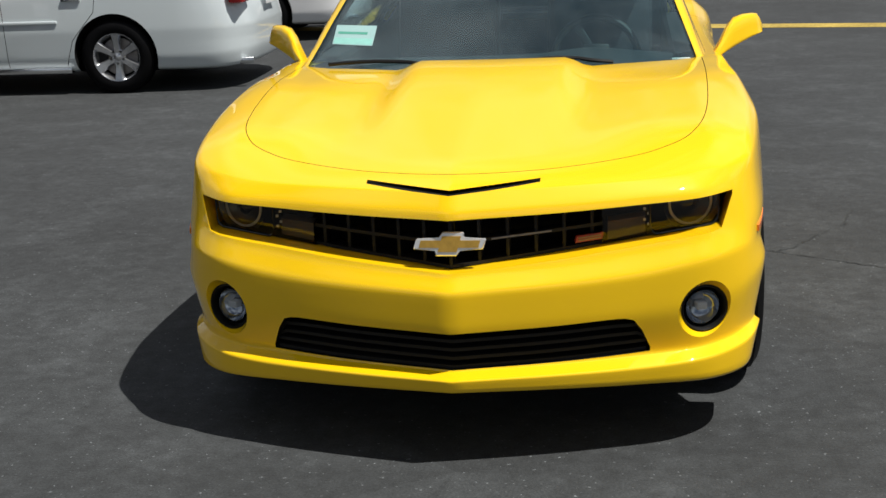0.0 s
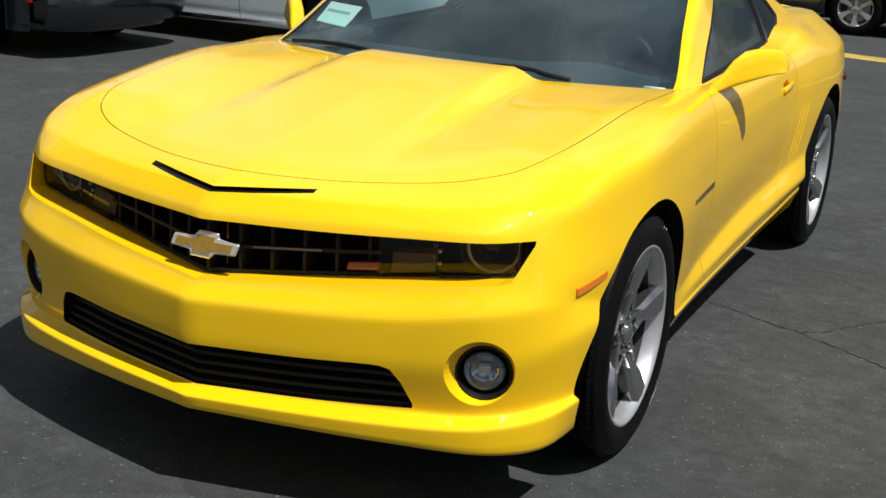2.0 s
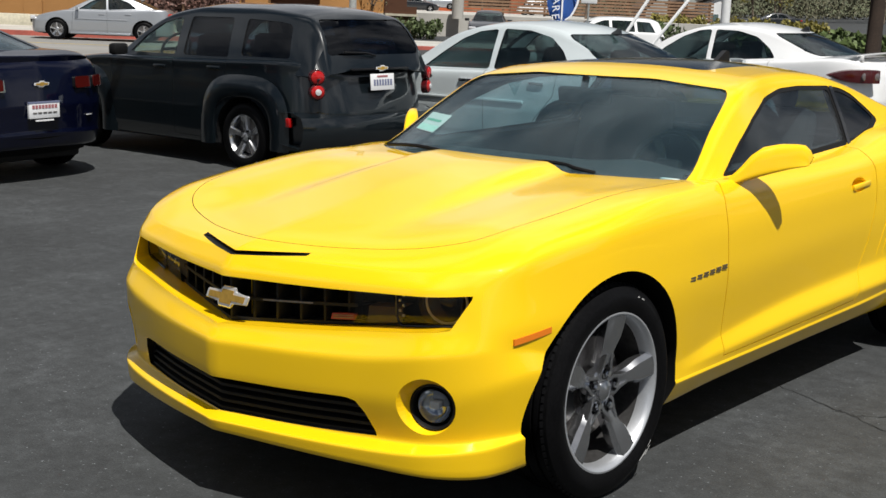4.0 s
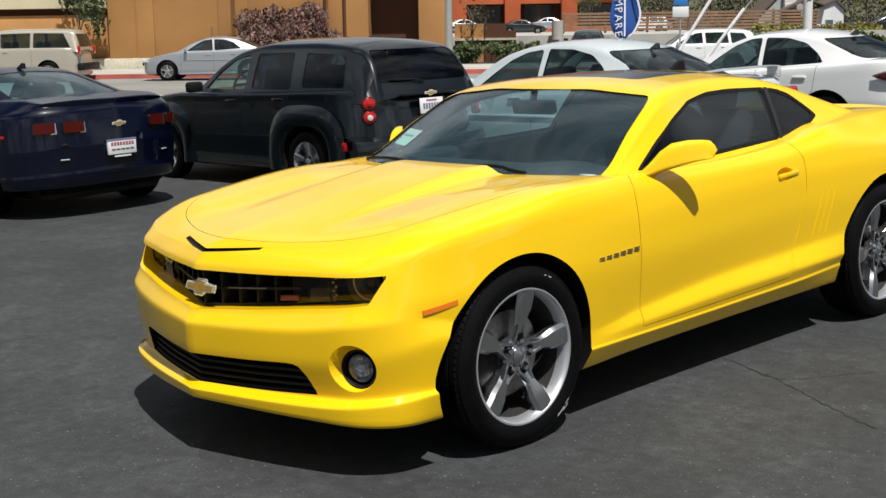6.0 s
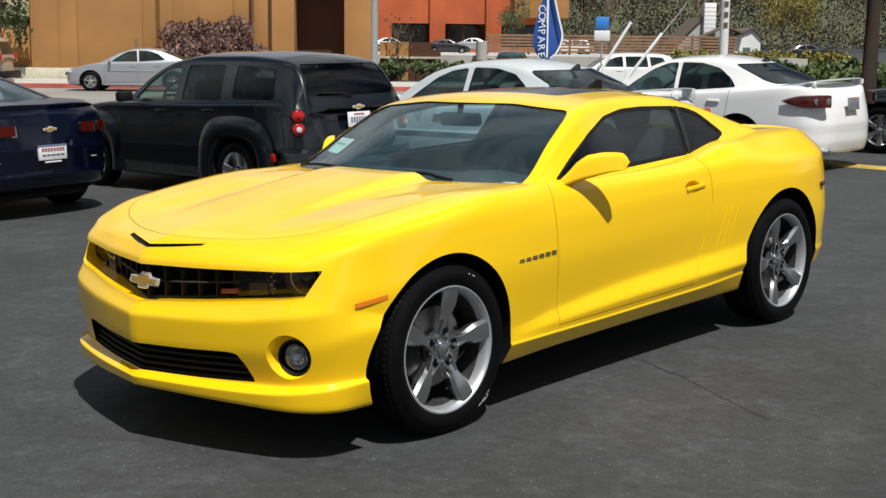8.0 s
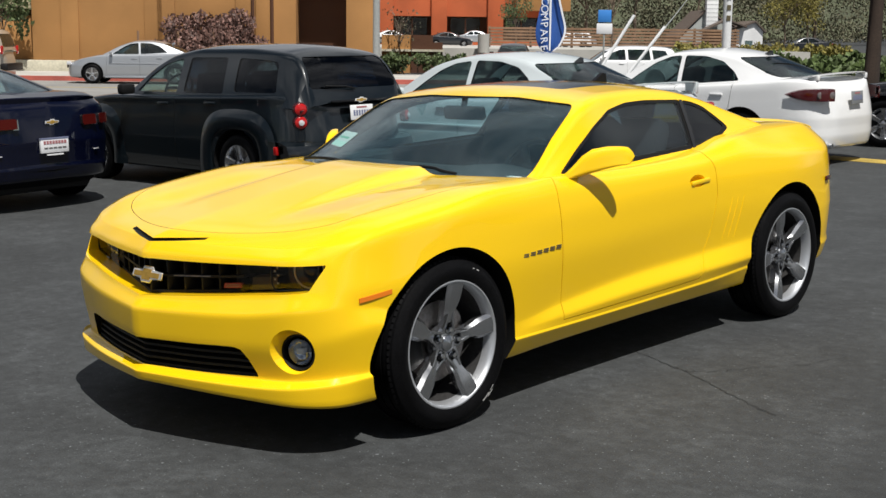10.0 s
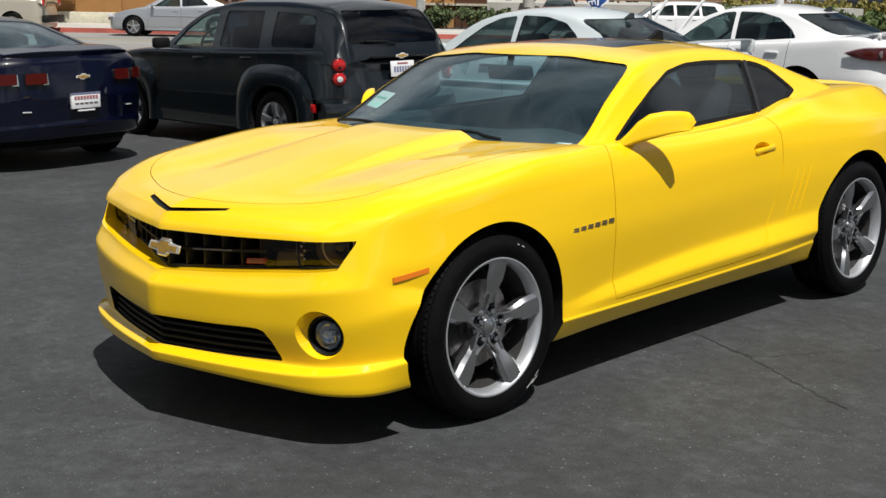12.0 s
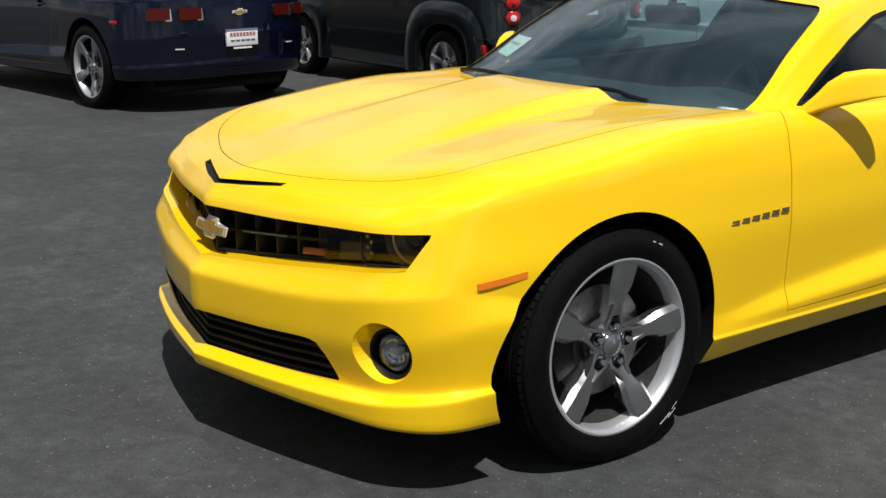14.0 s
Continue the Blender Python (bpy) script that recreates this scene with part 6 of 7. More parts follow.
def wagon(m, coat, label):
    """The tall retro wagon: flared fenders, twin round tail lamps, chrome-badged hatch."""
    car = vehicle("compact_wagon", m, coat, label, TALL_WAGON)
    L, W = TALL_WAGON["L"], TALL_WAGON["W"]
    ring = lathe([(0.175 + 0.014 * math.cos(a), 0.014 * math.sin(a)) for a in np.linspace(0, 2 * math.pi, 9)], 30)
    for a in (90, 210, 330):
        merge(ring, box_bm(-0.007, 0.007, -0.016, 0.016, 0.0, 0.17, 0.003), pose(0, 0, 0, a))
    part("steering_wheel", merge(None, ring, Matrix.Translation((0.36, 1.86, 1.10)) @ pose(0, 0, 0, 0, 25, 90)), BLACK, car, "black steering wheel")
    for ay in TALL_WAGON["axles"]:
        for sd in (1, -1):
            P = []
            for k in range(25):
                a = math.radians(-8 + 196 * k / 24)
                row = []
                for r, x in ((0.376, -0.02), (0.380, 0.008), (0.41, 0.018), (0.47, 0.017), (0.53, 0.006), (0.59, -0.02)):
                    c_, s_ = math.cos(a), math.sin(a)
                    k_ = 0.66
                    row.append((sd * (W + x), ay + r * 1.08 * math.copysign(abs(c_) ** k_, c_), max(0.22, 0.33 + r * math.copysign(abs(s_) ** k_, s_))))
                P.append(row)
            part("fender_flare", grid_bm(P), coat, car)
    for sd in (1, -1):
        for k, z in enumerate((0.80, 0.935)):
            lamp = new("tail_lamp")
            lamp.parent = car
            q = Matrix.Translation((sd * 0.735, L - 0.085, z)) @ Vector((sd * 0.45, 1, 0)).to_track_quat("X", "Z").to_matrix().to_4x4()
            part("bezel", merge(None, lathe([(0.073, -0.05), (0.073, 0.002), (0.066, 0.008)], 28), q.copy()), DARKRED, lamp)
            part("lens", merge(None, lathe([(0.062, -0.03), (0.061, 0.012), (0.042, 0.024), (0.001, 0.030)], 28), q.copy()), REDLENS, lamp, "round red tail lamp lens")
            if k == 0:
                part("reverse_lens", merge(None, lathe([(0.030, 0.02), (0.028, 0.034), (0.001, 0.038)], 20), q.copy()), CLEARLENS, lamp, "clear reversing lens")
    bump = bmesh.new()
    P = []
    for x in np.linspace(-W - 0.01, W + 0.01, 31):
        u = abs(x) / (W + 0.01)
        y = L + 0.02 - 0.16 * u**4
        P.append([(x, y - 0.30, 0.30), (x, y - 0.04, 0.27), (x, y + 0.01, 0.36), (x, y + 0.02, 0.48), (x, y - 0.01, 0.56), (x, y - 0.12, 0.60), (x, y - 0.35, 0.60)])
    grid_bm(P, True, bump)
    part("rear_bumper", bump, coat, car)
    lamp_box("reflector", car, REDLENS, W - 0.03, W + 0.012, L - 0.36, L - 0.30, 0.46, 0.55)
    lamp_box("hatch_grip", car, GLOSSBLACK, -0.38, 0.38, L - 0.045, L - 0.005, 0.985, 1.01)
    badge(car, Matrix.Translation((0.0, L + 0.0, 1.005)) @ pose(0, 0, 0, 0, 0, 180), 0.16, 0.058)
    number_plate(car, L + 0.005, 0.875, 4)
    wp = tube([(0.02, L - 0.065, 1.12), (0.15, L - 0.055, 1.15), (0.42, L - 0.07, 1.16)], 0.010, 6)
    part("rear_wiper", wp, BLACK, car)
    lamp_box("grille", car, CHROME, -0.45, 0.45, -0.01, 0.03, 0.55, 0.80)
    for sd in (1, -1):
        lamp_box("headlight", car, CLEARLENS, sd * 0.64 - 0.11, sd * 0.64 + 0.11, 0.05, 0.14, 0.68, 0.85, 0.04)
    return car


def sedan(m, coat, label, S, tail="wide", spoiler=True, lip=False):
    car = vehicle("sedan", m, coat, label, S)
    L, W = S["L"], S["W"]
    for sd in (1, -1):
        if tail == "wide":
            P = []
            for u in np.linspace(0, 1, 22):
                if u < 0.5:
                    x, y = 0.60 + (W - 0.075 - 0.60) * u / 0.5, L - 0.004 - 0.19 * (u / 0.5) ** 2.2
                else:
                    x, y = W - 0.075 + 0.075 * (1 - (1 - (u - 0.5) / 0.5) ** 2), L - 0.194 - 0.30 * (u - 0.5) / 0.5
                half = 0.080 * (1 - max(0, (u - 0.45) / 0.55) ** 1.8)
                zc = 0.865 + 0.012 * u
                P.append([(sd * (x - 0.02), y - 0.03, zc - half), (sd * (x + 0.004), y + 0.012, zc - half * 0.9), (sd * (x + 0.010), y + 0.018, zc), (sd * (x + 0.004), y + 0.012, zc + half * 0.9), (sd * (x - 0.02), y - 0.03, zc + half)])
            lens = part("tail_lamp", grid_bm(P), DARKRED, car, "dark red wraparound tail lamp")
            for xx, rr in ((0.655, 0.048), (0.765, 0.05)):
                q = Matrix.Translation((sd * xx, L - 0.004 - 0.19 * ((xx - 0.6) / (W - 0.675)) ** 2.2 + 0.012, 0.868)) @ Vector((sd * 0.35, 1, 0)).to_track_quat("X", "Z").to_matrix().to_4x4()
                part("clear_lens", merge(None, lathe([(rr * 0.9, -0.01), (rr * 0.9, 0.004), (rr * 0.55, 0.010), (0.001, 0.012)], 20), q), SMOKELENS, lens, "smoked clear lamp lens")
        else:
            lamp_box("tail_lamp", car, REDLENS, sd * (W - 0.27) - 0.14, sd * (W - 0.27) + 0.14, L - 0.16, L - 0.02, 0.78, 0.92, 0.03, "red and clear tail lamp")
        lamp_box("headlight", car, CLEARLENS, sd * (W - 0.25) - 0.16, sd * (W - 0.25) + 0.16, 0.06, 0.22, 0.60, 0.72, 0.04)
    lamp_box("grille", car, BLACK, -0.42, 0.42, -0.012, 0.05, 0.50, 0.62, 0.015)
    number_plate(car, L + 0.008, 0.82 if tail == "wide" else 0.80, 4, 0.0, PLATEGREY if tail == "wide" else PLATEWHITE)
    ex = tube([(W - 0.28, L - 0.2, 0.25), (W - 0.28, L - 0.0, 0.25)], 0.032, 14)
    part("exhaust", ex, CHROME, car)
    if spoiler:
        P = []
        for x in np.linspace(-W + 0.15, W - 0.15, 21):
            u = abs(x) / (W - 0.15)
            y = L - 0.12 - 0.10 * u**3
            z = S["tops"][-3][1] + S.get("wing", 0.115) - 0.03 * u**3
            P.append([(x, y - 0.15, z - 0.008), (x, y - 0.07, z + 0.012), (x, y, z + 0.014), (x, y, z + 0.002), (x, y - 0.08, z - 0.014)])
        sb = grid_bm(P, True)
        bmesh.ops.holes_fill(sb, edges=sb.edges)
        for sd in (1, -1):
            box_bm(sd * (W - 0.24) - 0.03, sd * (W - 0.24) + 0.03, L - 0.32, L - 0.18, S["tops"][-3][1] - 0.02, S["tops"][-3][1] + S.get("wing", 0.115) - 0.015, 0.01, sb)
        part("spoiler", sb, coat, car)
    fin = prism([(0, 0), (0.14, 0), (0.13, 0.06), (0.10, 0.065)], -0.012, 0.012, 0)
    top = S["cab"][0]
    part("aerial", merge(None, fin, Matrix.Translation((0, S["cab"][5] - 0.75, float(curve(top)(S["cab"][5] - 0.75)) - 0.02))), DARKCAR if spoiler else coat, car)
    for sd in (1, -1):
        part("side_trim", box_bm(sd * W - 0.012, sd * W + 0.010, S["axles"][0] + 0.55, S["axles"][1] - 0.52, 0.655, 0.685, 0.006), coat if lip else S.get("trim_mat", coat), car)
        part("sill_trim", box_bm(sd * W - 0.06, sd * W + 0.008, S["axles"][0] + 0.42, S["axles"][1] - 0.42, 0.20, 0.255, 0.012), CHROME if lip else coat, car)
    return car


coupe(pose(-11.62, 3.09, 0, 0, 0, -84) @ Matrix.Scale(1.03, 4), BLUE, "dark blue two-door sports coupe parked tail out", 80, 62, front=False)
wagon(pose(-9.87, 6.34, 0, 0, 0, -90) @ Matrix.Diagonal((1.03, 1.02, 0.985, 1)), SLATE, "dark slate compact wagon with flared fenders")
sedan(pose(-7.94, 8.50, 0, 0, 0, -90) @ Matrix.Diagonal((1, 1, 0.975, 1)), SILVERWHITE, "pale silver-white four-door sedan with chrome sill strips", LONG_SEDAN, "box", True, True)
sedan(pose(-7.42, 12.3, 0, 0, 0, -90), WHITE, "white four-door sedan with a rear spoiler", WEDGE_SEDAN, "wide", True)
sedan(pose(-4.4, 15.45, 0, 0, 0, -90), DARKCAR, "near-black four-door parked sedan", LONG_SEDAN, "box", False)
sedan(pose(-2.6, 19.6, 0, 0, 0, -90), DARKREDCAR, "dark maroon four-door parked sedan beyond the yellow line", LONG_SEDAN, "box", False)


# ---- the street and what stands along it ----
STREET = pose(4.4, -2.9, 0, 0, 1.4, 45)  # x along the street, y away from the car park


def stucco(name, color, amount=0.10):
    return grain(principled(name, color, 0.9), color, 55, amount, 0.25, big=0.45, big_amount=0.14, dist=0.004)


ORANGE = stucco("orange_stucco", (0.385, 0.194, 0.066))
CREAM = stucco("cream_stucco", (0.62, 0.56, 0.38))
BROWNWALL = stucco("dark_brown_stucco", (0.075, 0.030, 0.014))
TERRACOTTA = stucco("terracotta_stucco", (0.40, 0.09, 0.03))
STONE = grain(principled("pale_stone", (0.50, 0.47, 0.37), 0.9), (0.50, 0.47, 0.37), 12, 0.15, 0.3, big=0.8, big_amount=0.18, dist=0.01)
CONCRETE = grain(principled("pale_concrete", (0.42, 0.41, 0.38), 0.9), (0.42, 0.41, 0.38), 30, 0.12, 0.2, big=0.5, big_amount=0.14)
ROADGREY = grain(principled("worn_road", (0.22, 0.215, 0.205), 0.9), (0.22, 0.215, 0.205), 60, 0.15, 0.2, big=0.3, big_amount=0.15)
KERBRED = grain(principled("red_kerb_paint", (0.33, 0.075, 0.055), 0.8), (0.33, 0.075, 0.055), 20, 0.2, big=1.5, big_amount=0.2)
LINEYELLOW = grain(principled("worn_yellow_line", (0.42, 0.30, 0.06), 0.85), (0.42, 0.30, 0.06), 25, 0.3, big=2.0, big_amount=0.25)
CRACKTAR = grain(principled("crack_tar", (0.026, 0.028, 0.029), 0.9), (0.026, 0.028, 0.029), 50, 0.3)
GALV = grain(principled("galvanised_steel", (0.42, 0.44, 0.43), 0.5, 0.4), (0.42, 0.44, 0.43), 15, 0.1)
WHITEMETAL = grain(principled("white_painted_metal", (0.74, 0.75, 0.76), 0.5), (0.74, 0.75, 0.76), 10, 0.06, big=0.6, big_amount=0.05)
WOOD = grain(principled("weathered_wood", (0.21, 0.125, 0.075), 0.85), (0.21, 0.125, 0.075), 40, 0.3, 0.2, big=2, big_amount=0.2)
DARKWOOD = grain(principled("dark_pole_wood", (0.035, 0.022, 0.015), 0.9), (0.035, 0.022, 0.015), 30, 0.3, 0.3, big=2, big_amount=0.2)
BARK = grain(principled("grey_bark", (0.16, 0.12, 0.09), 0.95), (0.16, 0.12, 0.09), 30, 0.3, 0.4)
FLAGBLUE = grain(principled("blue_banner_cloth", (0.015, 0.075, 0.30), 0.7), (0.015, 0.075, 0.30), 60, 0.08, big=3, big_amount=0.12)
FLAGWHITE = principled("white_print", (0.72, 0.74, 0.78), 0.7)
SIGNBLUE = principled("blue_sign", (0.04, 0.22, 0.62), 0.5)
GREYSIDING = grain(principled("grey_siding", (0.36, 0.38, 0.37), 0.85), (0.36, 0.38, 0.37), 20, 0.08, big=0.5, big_amount=0.1)
ROOFTILE = grain(principled("brown_roof_tiles", (0.11, 0.085, 0.07), 0.9), (0.11, 0.085, 0.07), 8, 0.25, 0.3, dist=0.03)


def leafmat(name, color, amount=0.45):
    m = principled(name, color, 0.65)
    n, l = m.node_tree.nodes, m.node_tree.links
    g = n.new("ShaderNodeNewGeometry")
    mr = n.new("ShaderNodeMapRange")
    mr.inputs["To Min"].default_value, mr.inputs["To Max"].default_value = 1 - amount, 1 + amount
    l.new(g.outputs["Random Per Island"], mr.inputs["Value"])
    s = n.new("ShaderNodeVectorMath")
    s.operation = "SCALE"
    s.inputs[0].default_value = color
    l.new(mr.outputs["Result"], s.inputs["Scale"])
    l.new(s.outputs["Vector"], n["Principled BSDF"].inputs["Base Color"])
    return m


LEAF = leafmat("green_leaves", (0.075, 0.105, 0.038))
OLIVE = leafmat("olive_leaves", (0.105, 0.100, 0.058), 0.3)
YELLOWLEAF = leafmat("yellow_green_leaves", (0.19, 0.165, 0.035))
PINKLEAF = leafmat("pink_brown_leaves", (0.17, 0.095, 0.078), 0.6)
GRASSY = leafmat("rough_grass", (0.075, 0.11, 0.030))


def leaves(rng, centres, radius, count, size, squash=0.8):
    """Small folded leaves scattered in clumps round the centres."""
    verts, faces = [], []
    per = max(1, count // len(centres))
    for c in centres:
        for _ in range(per):
            d = rng.normal(size=3)
            d /= np.linalg.norm(d) + 1e-9
            p = np.array(c) + d * radius * rng.uniform(0.45, 1.0) * (1, 1, squash)
            q = Euler(rng.uniform(0, 6.28, 3)).to_matrix()
            k = size * rng.uniform(0.6, 1.4)
            for a in ((-0.5, 0, 0), (0, -0.35, 0.08), (0.5, 0, 0), (0, 0.35, 0.08)):
                verts.append(tuple(Vector(p) + q @ (Vector(a) * k)))
            n = len(verts)
            faces.append((n - 4, n - 3, n - 2, n - 1))
    me = bpy.data.meshes.new("crown")
    me.from_pydata(verts, [], faces)
    return me


def tree(m, height, spread, mat, label, seed, count=3500, leaf=0.22, bare=False, trunk=0.14, low=0.35):
    rng = np.random.default_rng(seed)
    t = thing("tree", m, label, "tree")
    tb = tube([(0, 0, -0.05), (0.04, 0.02, height * 0.2), (-0.03, 0.05, height * 0.45), (0.05, 0.0, height * 0.75)], [trunk, trunk * 0.8, trunk * 0.6, trunk * 0.25], 9)
    centres = []
    for i in range(12):
        a = rng.uniform(0, 6.28)
        z0 = height * rng.uniform(low * 0.8, 0.65)
        r = spread * rng.uniform(0.35, 0.85)
        e = (r * math.cos(a), r * math.sin(a), min(height * 0.97, z0 + height * rng.uniform(0.12, 0.35)))
        mid = (e[0] * 0.45, e[1] * 0.45, (z0 + e[2]) / 2 + 0.05 * height)
        tube([(0, 0, z0), mid, e], [trunk * 0.45, trunk * 0.28, trunk * 0.1], 6, tb)
        for _ in range(2 if not bare else 5):
            f = (e[0] + rng.normal() * spread * 0.25, e[1] + rng.normal() * spread * 0.25, e[2] + rng.normal() * height * 0.08)
            tube([mid, ((mid[0] + f[0]) / 2, (mid[1] + f[1]) / 2, (mid[2] + f[2]) / 2 + 0.1), f], [trunk * 0.2, trunk * 0.12, trunk * 0.04], 5, tb)
            centres.append(f)
        centres.append(e)
    part("trunk", tb, BARK, t)
    if count:
        me = leaves(rng, centres, spread * 0.42, count, leaf)
        me.materials.append(mat)
        part("crown", me, None, t)
    return t


def bush(name, m, sx, sy, sz, mat, label, seed, count=2500, leaf=0.14, category="bush", kind=""):
    rng = np.random.default_rng(seed)
    t = thing(name, m, label, category, kind=kind)
    centres = []
    for _ in range(max(8, int(sx * 5))):
        centres.append((rng.uniform(-sx / 2, sx / 2), rng.uniform(-sy / 2, sy / 2), sz * rng.uniform(0.25, 0.8)))
    stems = bmesh.new()
    for c in centres[:8]:
        tube([(c[0] * 0.8, c[1] * 0.5, -0.02), (c[0] * 0.95, c[1], c[2] * 0.5), c], [0.03, 0.022, 0.01], 5, stems)
    part("stem", stems, BARK, t)
    me = leaves(rng, centres, min(sz * 0.45, 0.7), count, leaf)
    me.materials.append(mat)
    part("foliage", me, None, t)
    return t


def slab(name, m, dims, mat, label, category, bevel=0.0, kind="structure"):
    ob = new(name, to_mesh(name, box_bm(*dims, bevel), mat))
    ob.matrix_basis = m
    return tagged(ob, label, category, kind=kind)


# road, kerb and pavement
slab("road", STREET, (-140, 140, 28.0, 45.0, -3.6, 0.012), ROADGREY, "pale worn asphalt street", "road")
for k, yy in enumerate((33.0, 39.5)):
    slab("road_line", STREET, (-140, 140, yy, yy + 0.12, 0.0, 0.016), LINEYELLOW if k else FLAGWHITE, "worn painted lane line", "road line")
slab("kerb", STREET, (-140, 140, 45.0, 45.3, -3.6, 0.17), KERBRED, "red-painted concrete kerb", "kerb", 0.02)
slab("pavement", STREET, (-140, 140, 45.3, 51.6, -3.6, 0.165), CONCRETE, "pale concrete pavement", "pavement")
# yellow line and cracks in the car park
yl = bmesh.new()
for x0, x1 in ((-6.5, -0.8), (-0.6, 4.2), (4.5, 12.0)):
    box_bm(x0, x1, -0.20, 0.20, -0.05, 0.004, 0, yl)
line = new("parking_line", to_mesh("parking_line", yl, LINEYELLOW, 0))
line.matrix_basis = pose(0, 12.15, 0, 0, 0, -11)
tagged(line, "broad worn yellow line on the asphalt", "road line", kind="structure")


def crack(points, w, seed):
    rng = np.random.default_rng(seed)
    pts = []
    for i in range(len(points) - 1):
        a, b = np.array(points[i]), np.array(points[i + 1])
        for u in np.arange(0, 1, 0.12):
            pts.append(a + (b - a) * u + rng.normal(size=2) * 0.008)
    pts.append(np.array(points[-1]))
    left, right = ring_sector([tuple(p) for p in pts], 1.0)
    bm = bmesh.new()
    V = []
    for i, p in enumerate(pts):
        k = w * rng.uniform(0.4, 1.3)
        d = (left[i] - Vector(p)) * k
        V.append((bm.verts.new((p[0] + d.x, p[1] + d.y, 0.003)), bm.verts.new((p[0] - d.x, p[1] - d.y, 0.003))))
    for i in range(len(V) - 1):
        bm.faces.new((V[i][0], V[i][1], V[i + 1][1], V[i + 1][0]))
    return part("crack", bm, CRACKTAR, ground, "dark open crack in asphalt", 0)


crack([(0.74, 2.52), (1.07, 2.37), (1.16, 2.345), (1.42, 2.19), (1.62, 2.075), (1.85, 1.955)], 0.008, 1)
crack([(1.16, 2.345), (1.25, 2.40), (1.36, 2.57), (1.53, 2.79), (1.62, 3.10)], 0.006, 2)
crack([(2.6, 6.4), (3.1, 6.0), (3.9, 5.9), (4.6, 5.3)], 0.006, 3)

# the orange building
D = 52.0  # before scaling
bld = thing("orange_building", STREET @ Matrix.Scale(0.985, 4), "orange stucco building with a pale stone base", "building", kind="structure")
part("wall", box_bm(-14.4, -3.95, D, D + 10, 0.60, 6.5, 0.02), ORANGE, bld)
part("wall", box_bm(-1.95, -0.72, D, D + 10, 0.60, 6.5, 0.02), ORANGE, bld)
# the entrance's darkness lies in its wall colour, lintel included
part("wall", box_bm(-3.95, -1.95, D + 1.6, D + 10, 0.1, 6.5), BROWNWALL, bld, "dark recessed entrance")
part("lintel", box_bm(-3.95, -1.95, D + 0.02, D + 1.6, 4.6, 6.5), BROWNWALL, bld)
part("wall", box_bm(-46, -14.4, D + 0.5, D + 10, 0.60, 2.35, 0.02), ORANGE, bld)
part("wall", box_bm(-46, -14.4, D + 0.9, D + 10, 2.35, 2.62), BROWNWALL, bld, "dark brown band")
part("wall", box_bm(-46, -14.4, D + 0.3, D + 10, 2.62, 6.5, 0.02), CREAM, bld, "cream upper wall")
part("stone_base", box_bm(-46, -3.95, D - 0.12, D + 0.6, -0.1, 0.60, 0.03), STONE, bld)
part("stone_base", box_bm(-1.95, -0.66, D - 0.12, D + 0.6, -0.1, 0.60, 0.03), STONE, bld)
for x in (-12.9, -9.6, -9.1, -6.0, -5.2):
    part("pilaster", box_bm(x - 0.35, x + 0.35, D - 0.07, D + 0.1, 0.60, 6.5, 0.01), ORANGE, bld)
for x in (-5.66, -4.9):
    part("downpipe", tube([(x, D - 0.1, 0.60), (x, D - 0.1, 6.4)], 0.07, 8), BROWNWALL, bld)

# hedge, stakes and the grey street pole before it
bush("flowering_hedge", STREET @ Matrix.Translation((-7.3, 50.1, 0.16)), 3.75, 0.9, 2.5, PINKLEAF, "pinkish-brown flowering hedge with thin bare stems", 5, 12000, 0.15)
for x in (-9.7, -8.2, -6.85):
    o = new("wooden_stake", to_mesh("wooden_stake", tube([(0, 0, 0), (0, 0, 1.6)], 0.045, 8), WOOD))
    o.matrix_basis = STREET @ Matrix.Translation((x, 49.3, 0.165))
    tagged(o, "weathered round wooden tree stake", "stake", "tree stakes")
pole = thing("street_pole", STREET @ Matrix.Translation((-0.66, 46.3, 0.16)), "grey steel street pole on the pavement", "pole")
part("shaft", tube([(0, 0, 0), (0, 0, 4.5), (0, 0, 9)], [0.13, 0.12, 0.09], 14), GALV, pole)
part("base_plate", box_bm(-0.2, 0.2, -0.2, 0.2, 0, 0.04, 0.01), GALV, pole)

K = 1.75  # the far lot lies this much further off than the terraces


def far(x, y, z, turn=0.0, big=False):
    """A place beyond the terraces, given at the terraces' own scale."""
    m = STREET @ Matrix.Translation((x * K, y * K, 1.62 + (z - 1.62) * K)) @ pose(0, 0, 0, 0, 0, turn)
    return m @ Matrix.Scale(K, 4) if big else m


# terraces, red building and fence beyond
slab("terrace", STREET, (-0.6, 0.75, 59.4, 60, 0, 1.75), ORANGE, "low orange retaining wall", "wall")
slab("terrace_step", STREET, (0.75, 1.75, 59.3, 60, 0, 1.75), BROWNWALL, "dark brown stepped retaining wall", "wall")
slab("terrace_coping", STREET, (-0.6, 2.25, 59.2, 60.2, 1.0, 1.10), STONE, "pale coping on the stepped wall", "wall")
slab("terrace_step_low", STREET, (1.75, 2.2, 59.3, 60, 0, 1.42), BROWNWALL, "dark brown low retaining wall", "wall")
slab("far_yard", STREET, (-60, 26, 80, 330, -0.1, 0.80), CONCRETE, "pale concrete lot before the red building", "ground")
slab("upper_yard", STREET, (-30, 20.5, 63, 80, -0.1, 1.15), CONCRETE, "pale concrete raised yard", "ground")
